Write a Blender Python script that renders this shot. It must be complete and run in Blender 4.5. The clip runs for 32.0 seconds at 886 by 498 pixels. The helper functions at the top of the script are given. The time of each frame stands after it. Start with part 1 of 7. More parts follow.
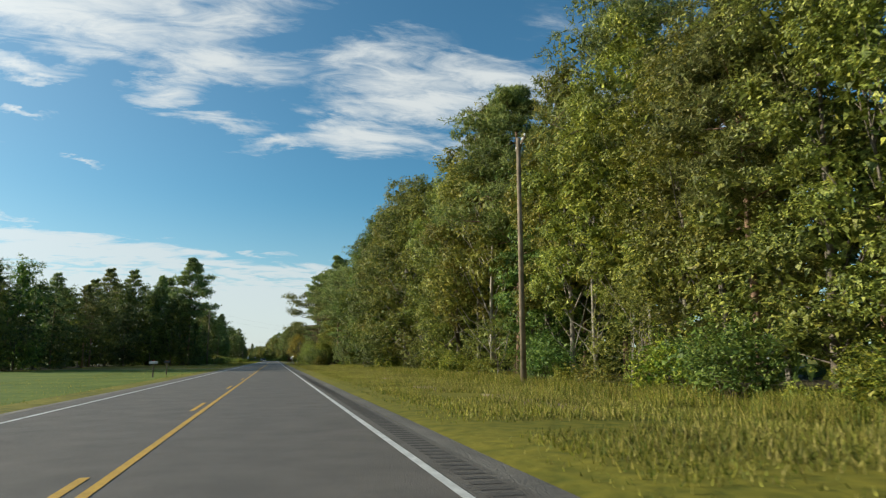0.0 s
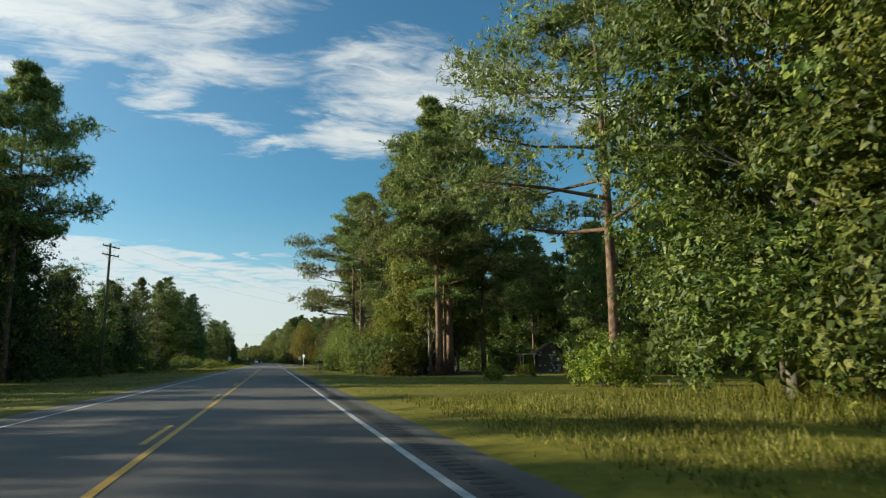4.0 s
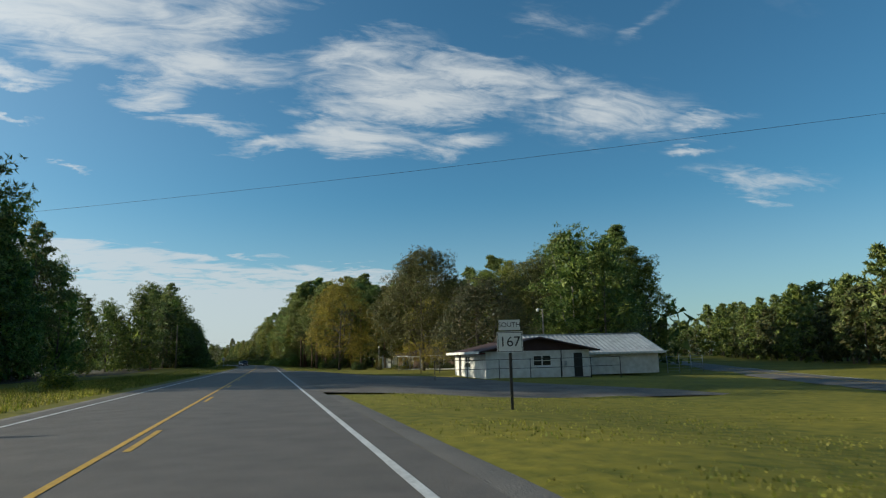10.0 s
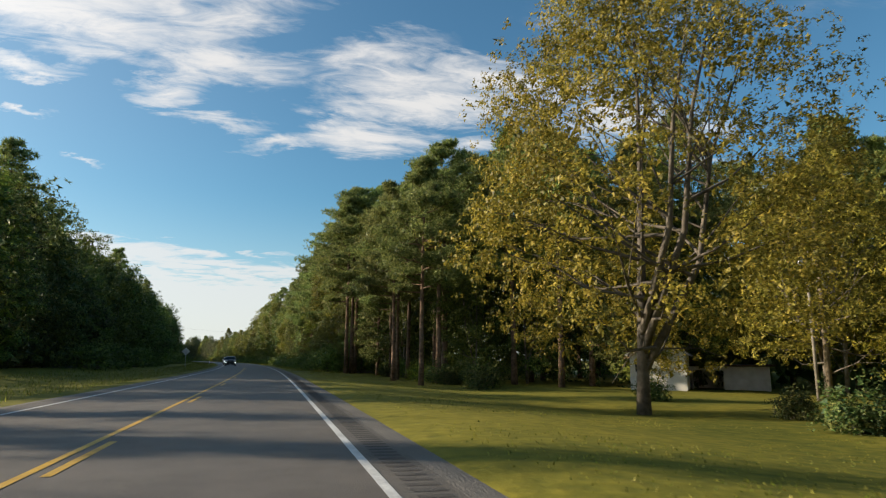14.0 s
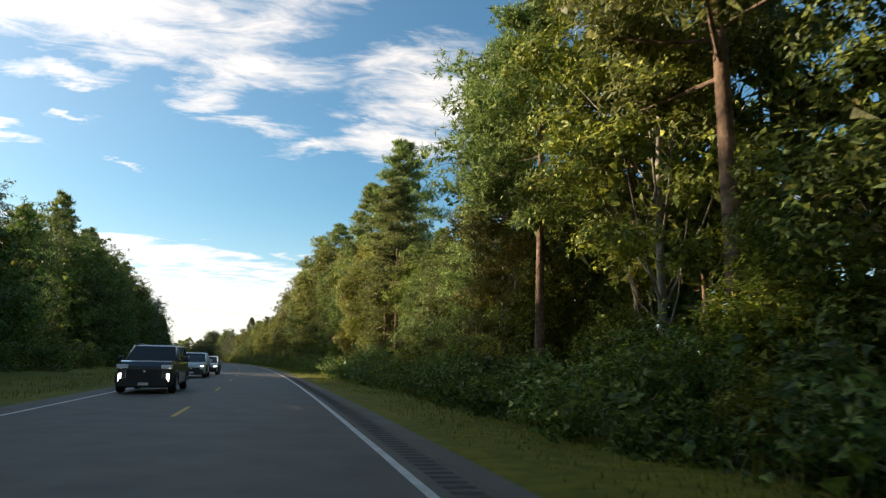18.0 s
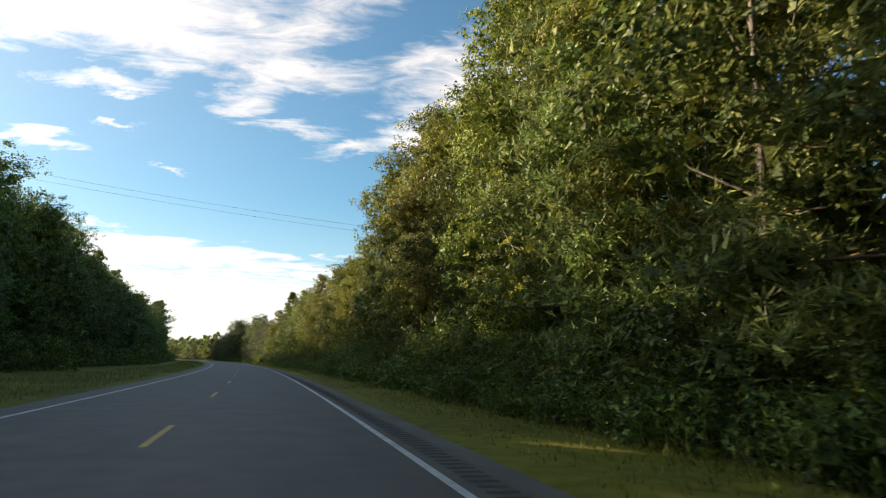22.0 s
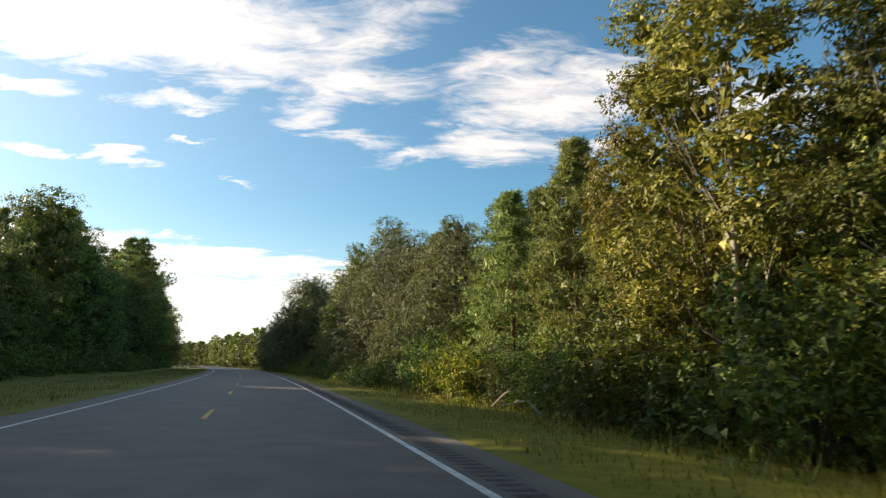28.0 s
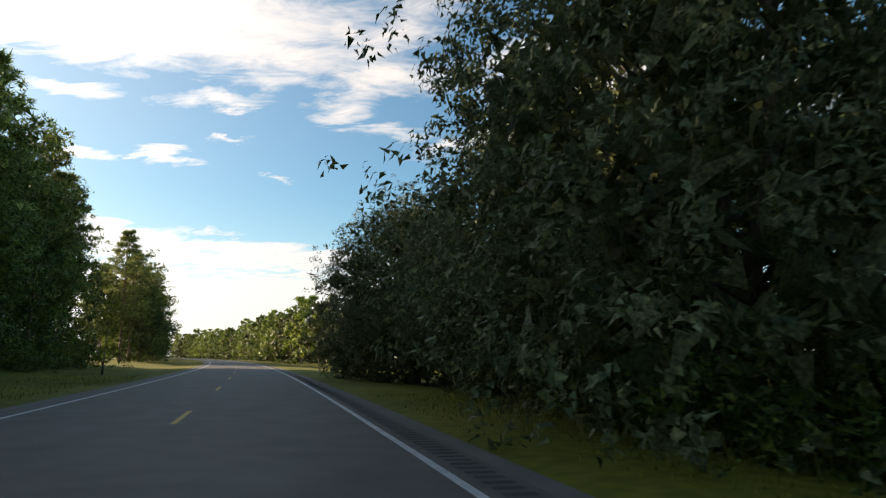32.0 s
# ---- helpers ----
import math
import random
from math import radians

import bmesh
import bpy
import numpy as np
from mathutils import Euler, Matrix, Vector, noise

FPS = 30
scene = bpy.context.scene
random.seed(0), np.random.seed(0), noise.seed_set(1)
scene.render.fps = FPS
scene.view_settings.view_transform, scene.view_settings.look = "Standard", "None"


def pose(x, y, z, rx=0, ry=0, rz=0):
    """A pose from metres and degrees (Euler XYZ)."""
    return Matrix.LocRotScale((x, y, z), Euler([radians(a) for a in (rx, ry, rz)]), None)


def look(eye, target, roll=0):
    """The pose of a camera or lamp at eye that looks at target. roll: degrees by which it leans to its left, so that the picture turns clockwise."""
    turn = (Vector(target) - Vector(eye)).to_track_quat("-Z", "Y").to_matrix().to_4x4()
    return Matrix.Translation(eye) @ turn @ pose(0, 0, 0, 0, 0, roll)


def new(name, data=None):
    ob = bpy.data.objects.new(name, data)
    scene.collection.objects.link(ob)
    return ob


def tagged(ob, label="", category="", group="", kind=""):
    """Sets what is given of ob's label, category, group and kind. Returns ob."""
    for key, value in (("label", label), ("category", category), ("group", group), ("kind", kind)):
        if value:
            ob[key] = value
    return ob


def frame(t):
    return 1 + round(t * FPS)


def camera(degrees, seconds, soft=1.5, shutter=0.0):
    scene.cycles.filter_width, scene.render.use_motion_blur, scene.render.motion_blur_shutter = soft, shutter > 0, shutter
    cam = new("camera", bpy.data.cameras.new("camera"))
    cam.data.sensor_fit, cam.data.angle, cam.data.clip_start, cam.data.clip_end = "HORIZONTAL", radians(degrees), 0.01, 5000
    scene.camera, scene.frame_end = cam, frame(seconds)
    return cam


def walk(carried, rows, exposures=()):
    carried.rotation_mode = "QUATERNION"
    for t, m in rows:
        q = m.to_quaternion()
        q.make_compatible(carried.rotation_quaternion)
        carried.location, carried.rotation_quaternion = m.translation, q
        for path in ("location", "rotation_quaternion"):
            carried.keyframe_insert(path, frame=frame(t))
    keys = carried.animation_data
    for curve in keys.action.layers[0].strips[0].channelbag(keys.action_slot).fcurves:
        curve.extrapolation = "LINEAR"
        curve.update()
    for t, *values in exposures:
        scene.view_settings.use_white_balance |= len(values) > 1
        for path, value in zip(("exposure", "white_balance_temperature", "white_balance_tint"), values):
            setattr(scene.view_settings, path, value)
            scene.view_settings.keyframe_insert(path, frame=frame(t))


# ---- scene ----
import colorsys

# ---- the road's plan: distance along it (s), metres to the right of its middle (u) ----
CURVE_FROM, CURVE_TO, CURVE_RATE, CURVE_EASE = 358.7, 1300.0, 0.03718, 60.0
EYE = 1.267


def heading(s):
    u = max(0.0, min(s, CURVE_TO) - CURVE_FROM)
    return CURVE_RATE * (u * u / (2 * CURVE_EASE) if u < CURVE_EASE else u - CURVE_EASE / 2)


S_GRID = np.arange(-300.0, 2600.0, 0.5)
A_GRID = np.radians([heading(s) for s in S_GRID])
X_GRID = np.concatenate([[0], np.cumsum(-np.sin(A_GRID[:-1]) * 0.5)])
Y_GRID = np.concatenate([[0], np.cumsum(np.cos(A_GRID[:-1]) * 0.5)]) - 300.0


def ease(a, b, x):
    t = min(1.0, max(0.0, (x - a) / (b - a)))
    return t * t * (3 - 2 * t)


def ground_z(s, u):
    if u >= 0:
        a = 0.12 + 0.45 * ease(120, 215, s) - 0.12 * ease(400, 440, s)
        b = 0.6 * ease(190, 220, s) * (1 - ease(395, 430, s))
        return -a * ease(4.4, 15, u) - b * ease(15, 55, u)
    return -0.12 * ease(4.6, 7, -u) + 0.55 * ease(8, 18, -u) * ease(370, 420, s)


def rd(s, u, z=None):
    x, y, a = (float(np.interp(s, S_GRID, g)) for g in (X_GRID, Y_GRID, A_GRID))
    return Vector((x + u * math.cos(a), y + u * math.sin(a), ground_z(s, u) if z is None else z))


def yaw_at(s):
    return float(np.degrees(np.interp(s, S_GRID, A_GRID)))


def stand(s, u, turn=0.0, z=None, scale=1.0, lean=0.0):
    """A pose on the ground at (s, u), its y along the road, turned by so many degrees."""
    p = rd(s, u, z)
    m = pose(p.x, p.y, p.z, lean, 0, yaw_at(s) + turn)
    return m @ Matrix.Diagonal((scale, scale, scale, 1)) if isinstance(scale, (int, float)) else m @ Matrix.Diagonal((*scale, 1))


# ---- camera: seconds, metres along the road, metres right of its middle, yaw, pitch, roll ----
cam = camera(70.0, 32.0, soft=1.15, shutter=0.06)
PATH = [
    (0.0, 0.00, 1.78, -14.717, 9.844, 0.116),
    (0.5, 12.99, 1.76, -14.751, 9.869, 0.164),
    (1.0, 25.97, 1.74, -14.784, 9.969, 0.133),
    (1.5, 38.94, 1.75, -14.916, 9.952, 0.364),
    (2.0, 51.89, 1.76, -14.906, 9.834, 0.599),
    (2.5, 64.82, 1.76, -14.884, 9.738, 0.586),
    (3.0, 77.74, 1.76, -14.887, 9.772, 0.619),
    (3.5, 90.65, 1.76, -14.889, 9.806, 0.651),
    (4.0, 103.54, 1.77, -14.891, 9.840, 0.684),
    (4.5, 116.42, 1.77, -14.894, 9.874, 0.717),
    (5.0, 129.29, 1.78, -14.861, 9.748, 0.990),
    (5.5, 142.14, 1.70, -14.952, 9.795, 0.756),
    (6.0, 154.97, 1.62, -14.884, 9.784, 0.686),
    (6.5, 167.79, 1.58, -15.147, 9.885, 0.672),
    (7.0, 180.60, 1.55, -15.047, 9.990, 0.640),
    (7.5, 193.38, 1.66, -15.045, 9.778, 0.670),
    (8.0, 206.13, 1.77, -15.036, 9.762, 0.938),
    (8.5, 218.84, 1.89, -15.291, 9.818, 1.053),
    (9.0, 231.52, 2.02, -15.318, 9.677, 1.097),
    (9.5, 244.16, 2.05, -15.026, 9.772, 0.823),
    (10.0, 256.77, 2.09, -15.255, 9.718, 1.412),
    (10.5, 269.34, 2.13, -15.249, 9.516, 1.286),
    (11.0, 281.88, 2.20, -15.356, 9.466, 1.388),
    (11.5, 294.38, 2.26, -15.295, 9.382, 1.237),
    (12.0, 306.85, 2.34, -15.100, 9.326, 0.961),
    (12.5, 319.31, 2.30, -15.225, 9.568, 0.131),
    (13.0, 331.80, 2.29, -15.238, 9.713, -0.680),
    (13.5, 344.31, 2.34, -14.908, 9.874, -0.493),
    (14.0, 356.85, 2.42, -14.805, 9.933, -0.190),
    (14.5, 369.41, 2.35, -14.789, 9.804, -0.291),
    (15.0, 382.00, 2.32, -14.660, 9.853, -0.353),
    (15.5, 394.61, 2.28, -14.433, 9.902, -0.415),
    (16.0, 407.25, 2.24, -14.106, 9.951, -0.477),
    (16.5, 419.91, 2.20, -13.680, 10.000, -0.539),
    (17.0, 432.60, 2.18, -13.045, 10.004, -0.598),
    (17.5, 445.31, 2.09, -12.214, 10.073, -0.736),
    (18.0, 458.05, 2.02, -12.009, 10.212, -0.995),
    (18.5, 470.81, 2.06, -11.848, 10.225, -0.911),
    (19.0, 483.60, 2.12, -11.358, 10.339, -0.870),
    (19.5, 496.41, 2.06, -10.634, 10.265, -0.943),
    (20.0, 509.25, 2.01, -10.133, 10.239, -0.845),
    (20.5, 522.11, 1.86, -9.517, 10.307, -1.023),
    (21.0, 535.00, 1.71, -9.245, 10.116, -0.981),
    (21.5, 547.89, 1.67, -9.032, 10.222, -1.057),
    (22.0, 560.76, 1.64, -8.605, 10.080, -0.889),
    (22.5, 573.60, 1.61, -8.526, 10.219, -1.134),
    (23.0, 586.42, 1.57, -7.772, 10.043, -1.419),
    (23.5, 599.23, 1.48, -7.485, 10.459, -1.287),
    (24.0, 612.01, 1.38, -6.840, 10.347, -1.601),
    (24.5, 624.76, 1.39, -6.319, 10.496, -1.093),
    (25.0, 637.50, 1.39, -5.925, 10.325, -1.021),
    (25.5, 650.21, 1.39, -5.487, 10.423, -0.727),
    (26.0, 662.91, 1.38, -4.971, 10.407, -0.697),
    (26.5, 675.58, 1.37, -4.455, 10.391, -0.666),
    (27.0, 688.22, 1.36, -3.940, 10.375, -0.636),
    (27.5, 700.85, 1.35, -3.426, 10.360, -0.606),
    (28.0, 713.46, 1.34, -2.914, 10.461, -0.633),
    (28.5, 726.04, 1.38, -2.364, 9.965, -0.500),
    (29.0, 738.60, 1.42, -2.159, 10.110, -0.619),
    (29.5, 751.15, 1.44, -1.628, 9.765, -0.415),
    (30.0, 763.68, 1.47, -1.327, 9.887, -0.349),
    (30.5, 776.21, 1.50, -0.601, 9.590, -0.351),
    (31.0, 788.73, 1.54, -0.186, 9.751, -0.502),
    (31.5, 801.25, 1.57, 0.210, 9.717, -0.359),
    (32.0, 813.75, 1.60, 0.605, 9.683, -0.216),
]
rows = []
for t, s, u, yaw, pitch, roll in PATH:
    p = rd(s, u, EYE)
    rows.append((t, pose(p.x, p.y, p.z, 90 + pitch, roll, yaw)))
walk(cam, rows, [(0, 0.34, 6200, 3), (5, 0.36, 6200, 2), (7, 0.40, 6300, 3), (9, 0.07, 6010, 3), (11, 0.03, 5930, 4), (12.4, 0.33, 6330, 6), (14, 0.47, 6600, 10), (15.5, 0.61, 6800, 12), (18, 0.87, 7000, 13), (25, 0.91, 7100, 14), (29, 0.87, 7200, 14), (32, 0.75, 7300, 15)])

# ---- world and sun ----
SUN_LEFT, SUN_UP = 70.0, 18.0
sun_way = Vector((-math.sin(radians(SUN_LEFT)) * math.cos(radians(SUN_UP)), math.cos(radians(SUN_LEFT)) * math.cos(radians(SUN_UP)), math.sin(radians(SUN_UP))))
sun = new("sun", bpy.data.lights.new("sun", "SUN"))
sun.data.energy, sun.data.angle, sun.data.color = 6.0, radians(0.6), (1.0, 0.86, 0.66)
sun.matrix_world = look((0, 0, 60), Vector((0, 0, 60)) - sun_way)

world = bpy.data.worlds.new("world")
scene.world = world
world.use_nodes = True
wt = world.node_tree
wt.nodes.clear()


def wmath(op, a, b=None, c=None, clamp=False):
    n = wt.nodes.new("ShaderNodeMath")
    n.operation, n.use_clamp = op, clamp
    for i, v in enumerate((a, b, c)):
        if v is None:
            continue
        if isinstance(v, (int, float)):
            n.inputs[i].default_value = v
        else:
            wt.links.new(v, n.inputs[i])
    return n.outputs[0]


def wramp(a, b, v):
    n = wt.nodes.new("ShaderNodeMapRange")
    n.interpolation_type = "SMOOTHSTEP"
    n.inputs["From Min"].default_value, n.inputs["From Max"].default_value = a, b
    wt.links.new(v, n.inputs["Value"])
    return n.outputs[0]


sky = wt.nodes.new("ShaderNodeTexSky")
sky.sky_type, sky.sun_disc = "NISHITA", False
sky.sun_elevation, sky.sun_rotation = radians(SUN_UP), radians(-SUN_LEFT)
sky.air_density, sky.dust_density, sky.ozone_density = 1.0, 0.6, 2.0
coord = wt.nodes.new("ShaderNodeTexCoord")
sep = wt.nodes.new("ShaderNodeSeparateXYZ")
wt.links.new(coord.outputs["Generated"], sep.inputs[0])
dx, dy, dz = sep.outputs
up = wmath("MAXIMUM", dz, 0.0)
deep = wmath("ADD", up, 0.16)
px, py = wmath("DIVIDE", dx, deep), wmath("DIVIDE", dy, deep)
comb = wt.nodes.new("ShaderNodeCombineXYZ")
wt.links.new(px, comb.inputs[0]), wt.links.new(py, comb.inputs[1])


def wnoise(scale, detail, rough, distort, turn, stretch, off=(0, 0, 0)):
    mp = wt.nodes.new("ShaderNodeMapping")
    mp.inputs["Rotation"].default_value[2] = radians(turn)
    mp.inputs["Scale"].default_value = (stretch, 1, 1)
    mp.inputs["Location"].default_value = off
    wt.links.new(comb.outputs[0], mp.inputs["Vector"])
    n = wt.nodes.new("ShaderNodeTexNoise")
    n.inputs["Scale"].default_value, n.inputs["Detail"].default_value = scale, detail
    n.inputs["Roughness"].default_value, n.inputs["Distortion"].default_value = rough, distort
    wt.links.new(mp.outputs[0], n.inputs["Vector"])
    return n.outputs["Fac"]


wisps = wnoise(6.5, 12.0, 0.64, 0.5, -10, 0.55)
puffs = wnoise(3.2, 8.0, 0.6, 0.6, -6, 0.7, (3.1, 1.7, 0))
streaks = wnoise(15.0, 8.0, 0.62, 1.2, 24, 0.4, (1.3, 0.2, 0))
# bearing from the road's first direction and height over the horizon, in degrees, ruffled so that the clouds fray
bearing = wmath("ADD", wmath("MULTIPLY", wmath("ARCTAN2", dx, dy), 57.296), wmath("MULTIPLY", wmath("SUBTRACT", puffs, 0.5), 11.0))
height = wmath("ADD", wmath("MULTIPLY", wmath("ARCSINE", dz), 57.296), wmath("MULTIPLY", wmath("SUBTRACT", wisps, 0.5), 5.0))


def blob(cx, cy, rx, ry, turn):
    """1 in the middle of an oval patch of sky, 0 outside."""
    c, s = math.cos(radians(turn)), math.sin(radians(turn))
    qx, qy = wmath("SUBTRACT", bearing, cx), wmath("SUBTRACT", height, cy)
    a = wmath("MULTIPLY_ADD", qx, c / rx, wmath("MULTIPLY", qy, s / rx))
    b = wmath("MULTIPLY_ADD", qy, c / ry, wmath("MULTIPLY", qx, -s / ry))
    r = wmath("SQRT", wmath("MULTIPLY_ADD", a, a, wmath("MULTIPLY", b, b)))
    return wmath("MAXIMUM", wmath("SUBTRACT", 1.3, r), 0.0)


mass = None
# the drawn-out sheets and streaks of high cloud: bearing, height, half length, half breadth, tilt, density
for cx, cy, rx, ry, turn, dense in (
        (7.7, 27.0, 8.0, 2.21, 4, 1.0), (21.7, 24.7, 12.2, 1.42, -14, 0.85), (10.4, 24.5, 10.7, 2.47, 1, 0.85), (13.0, 22.5, 12.2, 1.46, 0, 1.0), (31.4, 20.8, 8.5, 2.6, -8, 0.7), (39.6, 19.1, 3.6, 0.81, -4, 0.65),
        (-5.6, 20.0, 4.6, 1.11, -4, 0.85), (-1.0, 18.7, 4.9, 1.05, 7, 0.95), (8.2, 19.8, 8.4, 1.47, -1, 0.95), (17.5, 19.1, 5.0, 1.19, 4, 0.8), (39.2, 16.9, 2.9, 0.55, -2, 0.6), (43.0, 13.4, 5.9, 1.53, -12, 0.6),
        (-16.7, 15.3, 1.9, 0.42, -1, 0.95), (-4.8, 24.7, 9.5, 2.02, 2, 0.9), (-6.2, 28.3, 9.2, 2.14, 15, 0.85), (-16.2, 25.4, 9.3, 2.51, 9, 1.05), (-19.4, 21.4, 3.3, 0.89, 6, 1.0), (-10.1, 22.0, 4.2, 1.06, 10, 0.9),
        (-18.5, 18.7, 2.3, 0.46, 14, 0.55), (26.8, 28.9, 5.9, 1.51, -14, 0.42), (35.5, 27.7, 4.1, 0.95, 23, 0.42), (-26.8, 27.0, 22.3, 4.12, 8, 1.5), (-32.2, 20.5, 4.1, 0.98, 4, 1.0), (-21.8, 21.6, 6.8, 1.26, 6, 1.0),
        (-31.3, 15.9, 3.6, 0.59, 4, 1.0), (-25.1, 16.7, 3.6, 0.67, -4, 1.0), (-2.9, 30.8, 8.3, 2.01, 3, 0.85), (-10.3, 27.8, 8.3, 2.49, -7, 0.9), (-50, 30, 22, 7, 0, 1.0), (75, 30, 26, 7, 5, 0.7), (150, 35, 34, 9, 0, 0.7), (-130, 32, 34, 9, 0, 0.7)):
    one = wmath("MULTIPLY", blob(cx, cy, rx, ry, turn), dense)
    mass = one if mass is None else wmath("MAXIMUM", mass, one)
body = wmath("ADD", wmath("MULTIPLY", mass, 0.78), wmath("ADD", wmath("MULTIPLY", wmath("SUBTRACT", puffs, 0.5), 1.6), wmath("MULTIPLY", wmath("SUBTRACT", streaks, 0.5), 1.3)))
high_cloud = wmath("MULTIPLY", wramp(0.02, 1.15, body), wramp(0.0, 0.5, mass))
# the long low bank, its upper edge falling from left to right, with a thin blue gap under it
band = wnoise(1.5, 9.0, 0.6, 0.3, -4, 0.3, (0.4, 5.2, 0))
under = wmath("SUBTRACT", wmath("MULTIPLY_ADD", bearing, -0.075, 8.7), wmath("ADD", height, wmath("MULTIPLY", wmath("SUBTRACT", band, 0.5), 2.2)))
gap = wmath("MULTIPLY", wmath("SUBTRACT", 1.0, wramp(0.15, 0.75, wmath("ABSOLUTE", wmath("SUBTRACT", under, wmath("MULTIPLY_ADD", bearing, -0.05, 1.7))))), wramp(0.42, 0.6, streaks))
side_mask = wmath("SUBTRACT", 1.0, wramp(8.0, 45.0, bearing))
low_cloud = wmath("MULTIPLY", wmath("MULTIPLY", wramp(-0.25, 0.9, under), wmath("MULTIPLY_ADD", gap, -0.55, 1.0)), wmath("MULTIPLY_ADD", side_mask, 0.75, 0.12))
haze = wmath("MULTIPLY", wmath("SUBTRACT", 1.0, wramp(0.0, 0.26, dz)), 0.34)
dot = wt.nodes.new("ShaderNodeVectorMath")
dot.operation = "DOT_PRODUCT"
wt.links.new(coord.outputs["Generated"], dot.inputs[0])
dot.inputs[1].default_value = sun_way
near_sun = wmath("POWER", wmath("MAXIMUM", dot.outputs["Value"], 0.0), 6.0)
glare = wmath("MULTIPLY", wmath("POWER", wmath("MAXIMUM", dot.outputs["Value"], 0.0), 3.0), 0.34)
haze = wmath("ADD", haze, glare)
cloud = wmath("MAXIMUM", wmath("MAXIMUM", wmath("MULTIPLY", high_cloud, 0.92), wmath("MULTIPLY", low_cloud, 0.92)), haze)
lit = wmath("ADD", 0.74, wmath("MULTIPLY", near_sun, 1.0))
tint = wt.nodes.new("ShaderNodeVectorMath")
tint.operation = "SCALE"
tint.inputs[0].default_value = (1.0, 0.985, 0.97)
wt.links.new(lit, tint.inputs["Scale"])
skydim = wt.nodes.new("ShaderNodeVectorMath")
skydim.operation = "MULTIPLY"
wt.links.new(sky.outputs[0], skydim.inputs[0])
skydim.inputs[1].default_value = (0.070, 0.116, 0.126)
mixed = wt.nodes.new("ShaderNodeMix")
mixed.data_type = "RGBA"
wt.links.new(wmath("MINIMUM", cloud, 1.0), mixed.inputs["Factor"])
wt.links.new(skydim.outputs[0], mixed.inputs["A"])
wt.links.new(tint.outputs[0], mixed.inputs["B"])
back = wt.nodes.new("ShaderNodeBackground")
wt.links.new(mixed.outputs["Result"], back.inputs[0])
back.inputs[1].default_value = 0.84
wout = wt.nodes.new("ShaderNodeOutputWorld")
wt.links.new(back.outputs[0], wout.inputs[0])


# ---- materials ----
def surface(name, dark, light, scale=3.0, big=0.25, rough=0.8, bump=0.2, metal=0.0, spec=0.4, where="Object", detail=8.0, contrast=0.25, rnd=0.0):
    """Two scales of mottling between two colours, with fine relief."""
    m = bpy.data.materials.new(name)
    m.use_nodes = True
    nt = m.node_tree
    b = nt.nodes["Principled BSDF"]
    b.inputs["Roughness"].default_value, b.inputs["Metallic"].default_value = rough, metal
    b.inputs["Specular IOR Level"].default_value = spec
    if where == "World":
        vec = nt.nodes.new("ShaderNodeNewGeometry").outputs["Position"]
    else:
        vec = nt.nodes.new("ShaderNodeTexCoord").outputs["Object"]
    fine, coarse = nt.nodes.new("ShaderNodeTexNoise"), nt.nodes.new("ShaderNodeTexNoise")
    for n, sc, de in ((fine, scale, detail), (coarse, scale * big, 3.0)):
        nt.links.new(vec, n.inputs["Vector"])
        n.inputs["Scale"].default_value, n.inputs["Detail"].default_value = sc, de
    add = nt.nodes.new("ShaderNodeMath")
    add.operation = "ADD"
    nt.links.new(fine.outputs["Fac"], add.inputs[0]), nt.links.new(coarse.outputs["Fac"], add.inputs[1])
    rng = nt.nodes.new("ShaderNodeMapRange")
    rng.inputs["From Min"].default_value, rng.inputs["From Max"].default_value = 1.0 - contrast, 1.0 + contrast
    nt.links.new(add.outputs[0], rng.inputs["Value"])
    mix = nt.nodes.new("ShaderNodeMix")
    mix.data_type = "RGBA"
    mix.inputs["A"].default_value, mix.inputs["B"].default_value = (*dark, 1), (*light, 1)
    nt.links.new(rng.outputs[0], mix.inputs["Factor"])
    col = mix.outputs["Result"]
    if rnd:
        info = nt.nodes.new("ShaderNodeObjectInfo")
        hsv = nt.nodes.new("ShaderNodeHueSaturation")
        r2 = nt.nodes.new("ShaderNodeMapRange")
        r2.inputs["To Min"].default_value, r2.inputs["To Max"].default_value = 1 - rnd, 1 + rnd
        nt.links.new(info.outputs["Random"], r2.inputs["Value"])
        nt.links.new(r2.outputs[0], hsv.inputs["Value"])
        nt.links.new(col, hsv.inputs["Color"])
        col = hsv.outputs[0]
    nt.links.new(col, b.inputs["Base Color"])
    if bump:
        bp = nt.nodes.new("ShaderNodeBump")
        bp.inputs["Strength"].default_value, bp.inputs["Distance"].default_value = bump, 0.05
        nt.links.new(fine.outputs["Fac"], bp.inputs["Height"])
        nt.links.new(bp.outputs[0], b.inputs["Normal"])
    return m


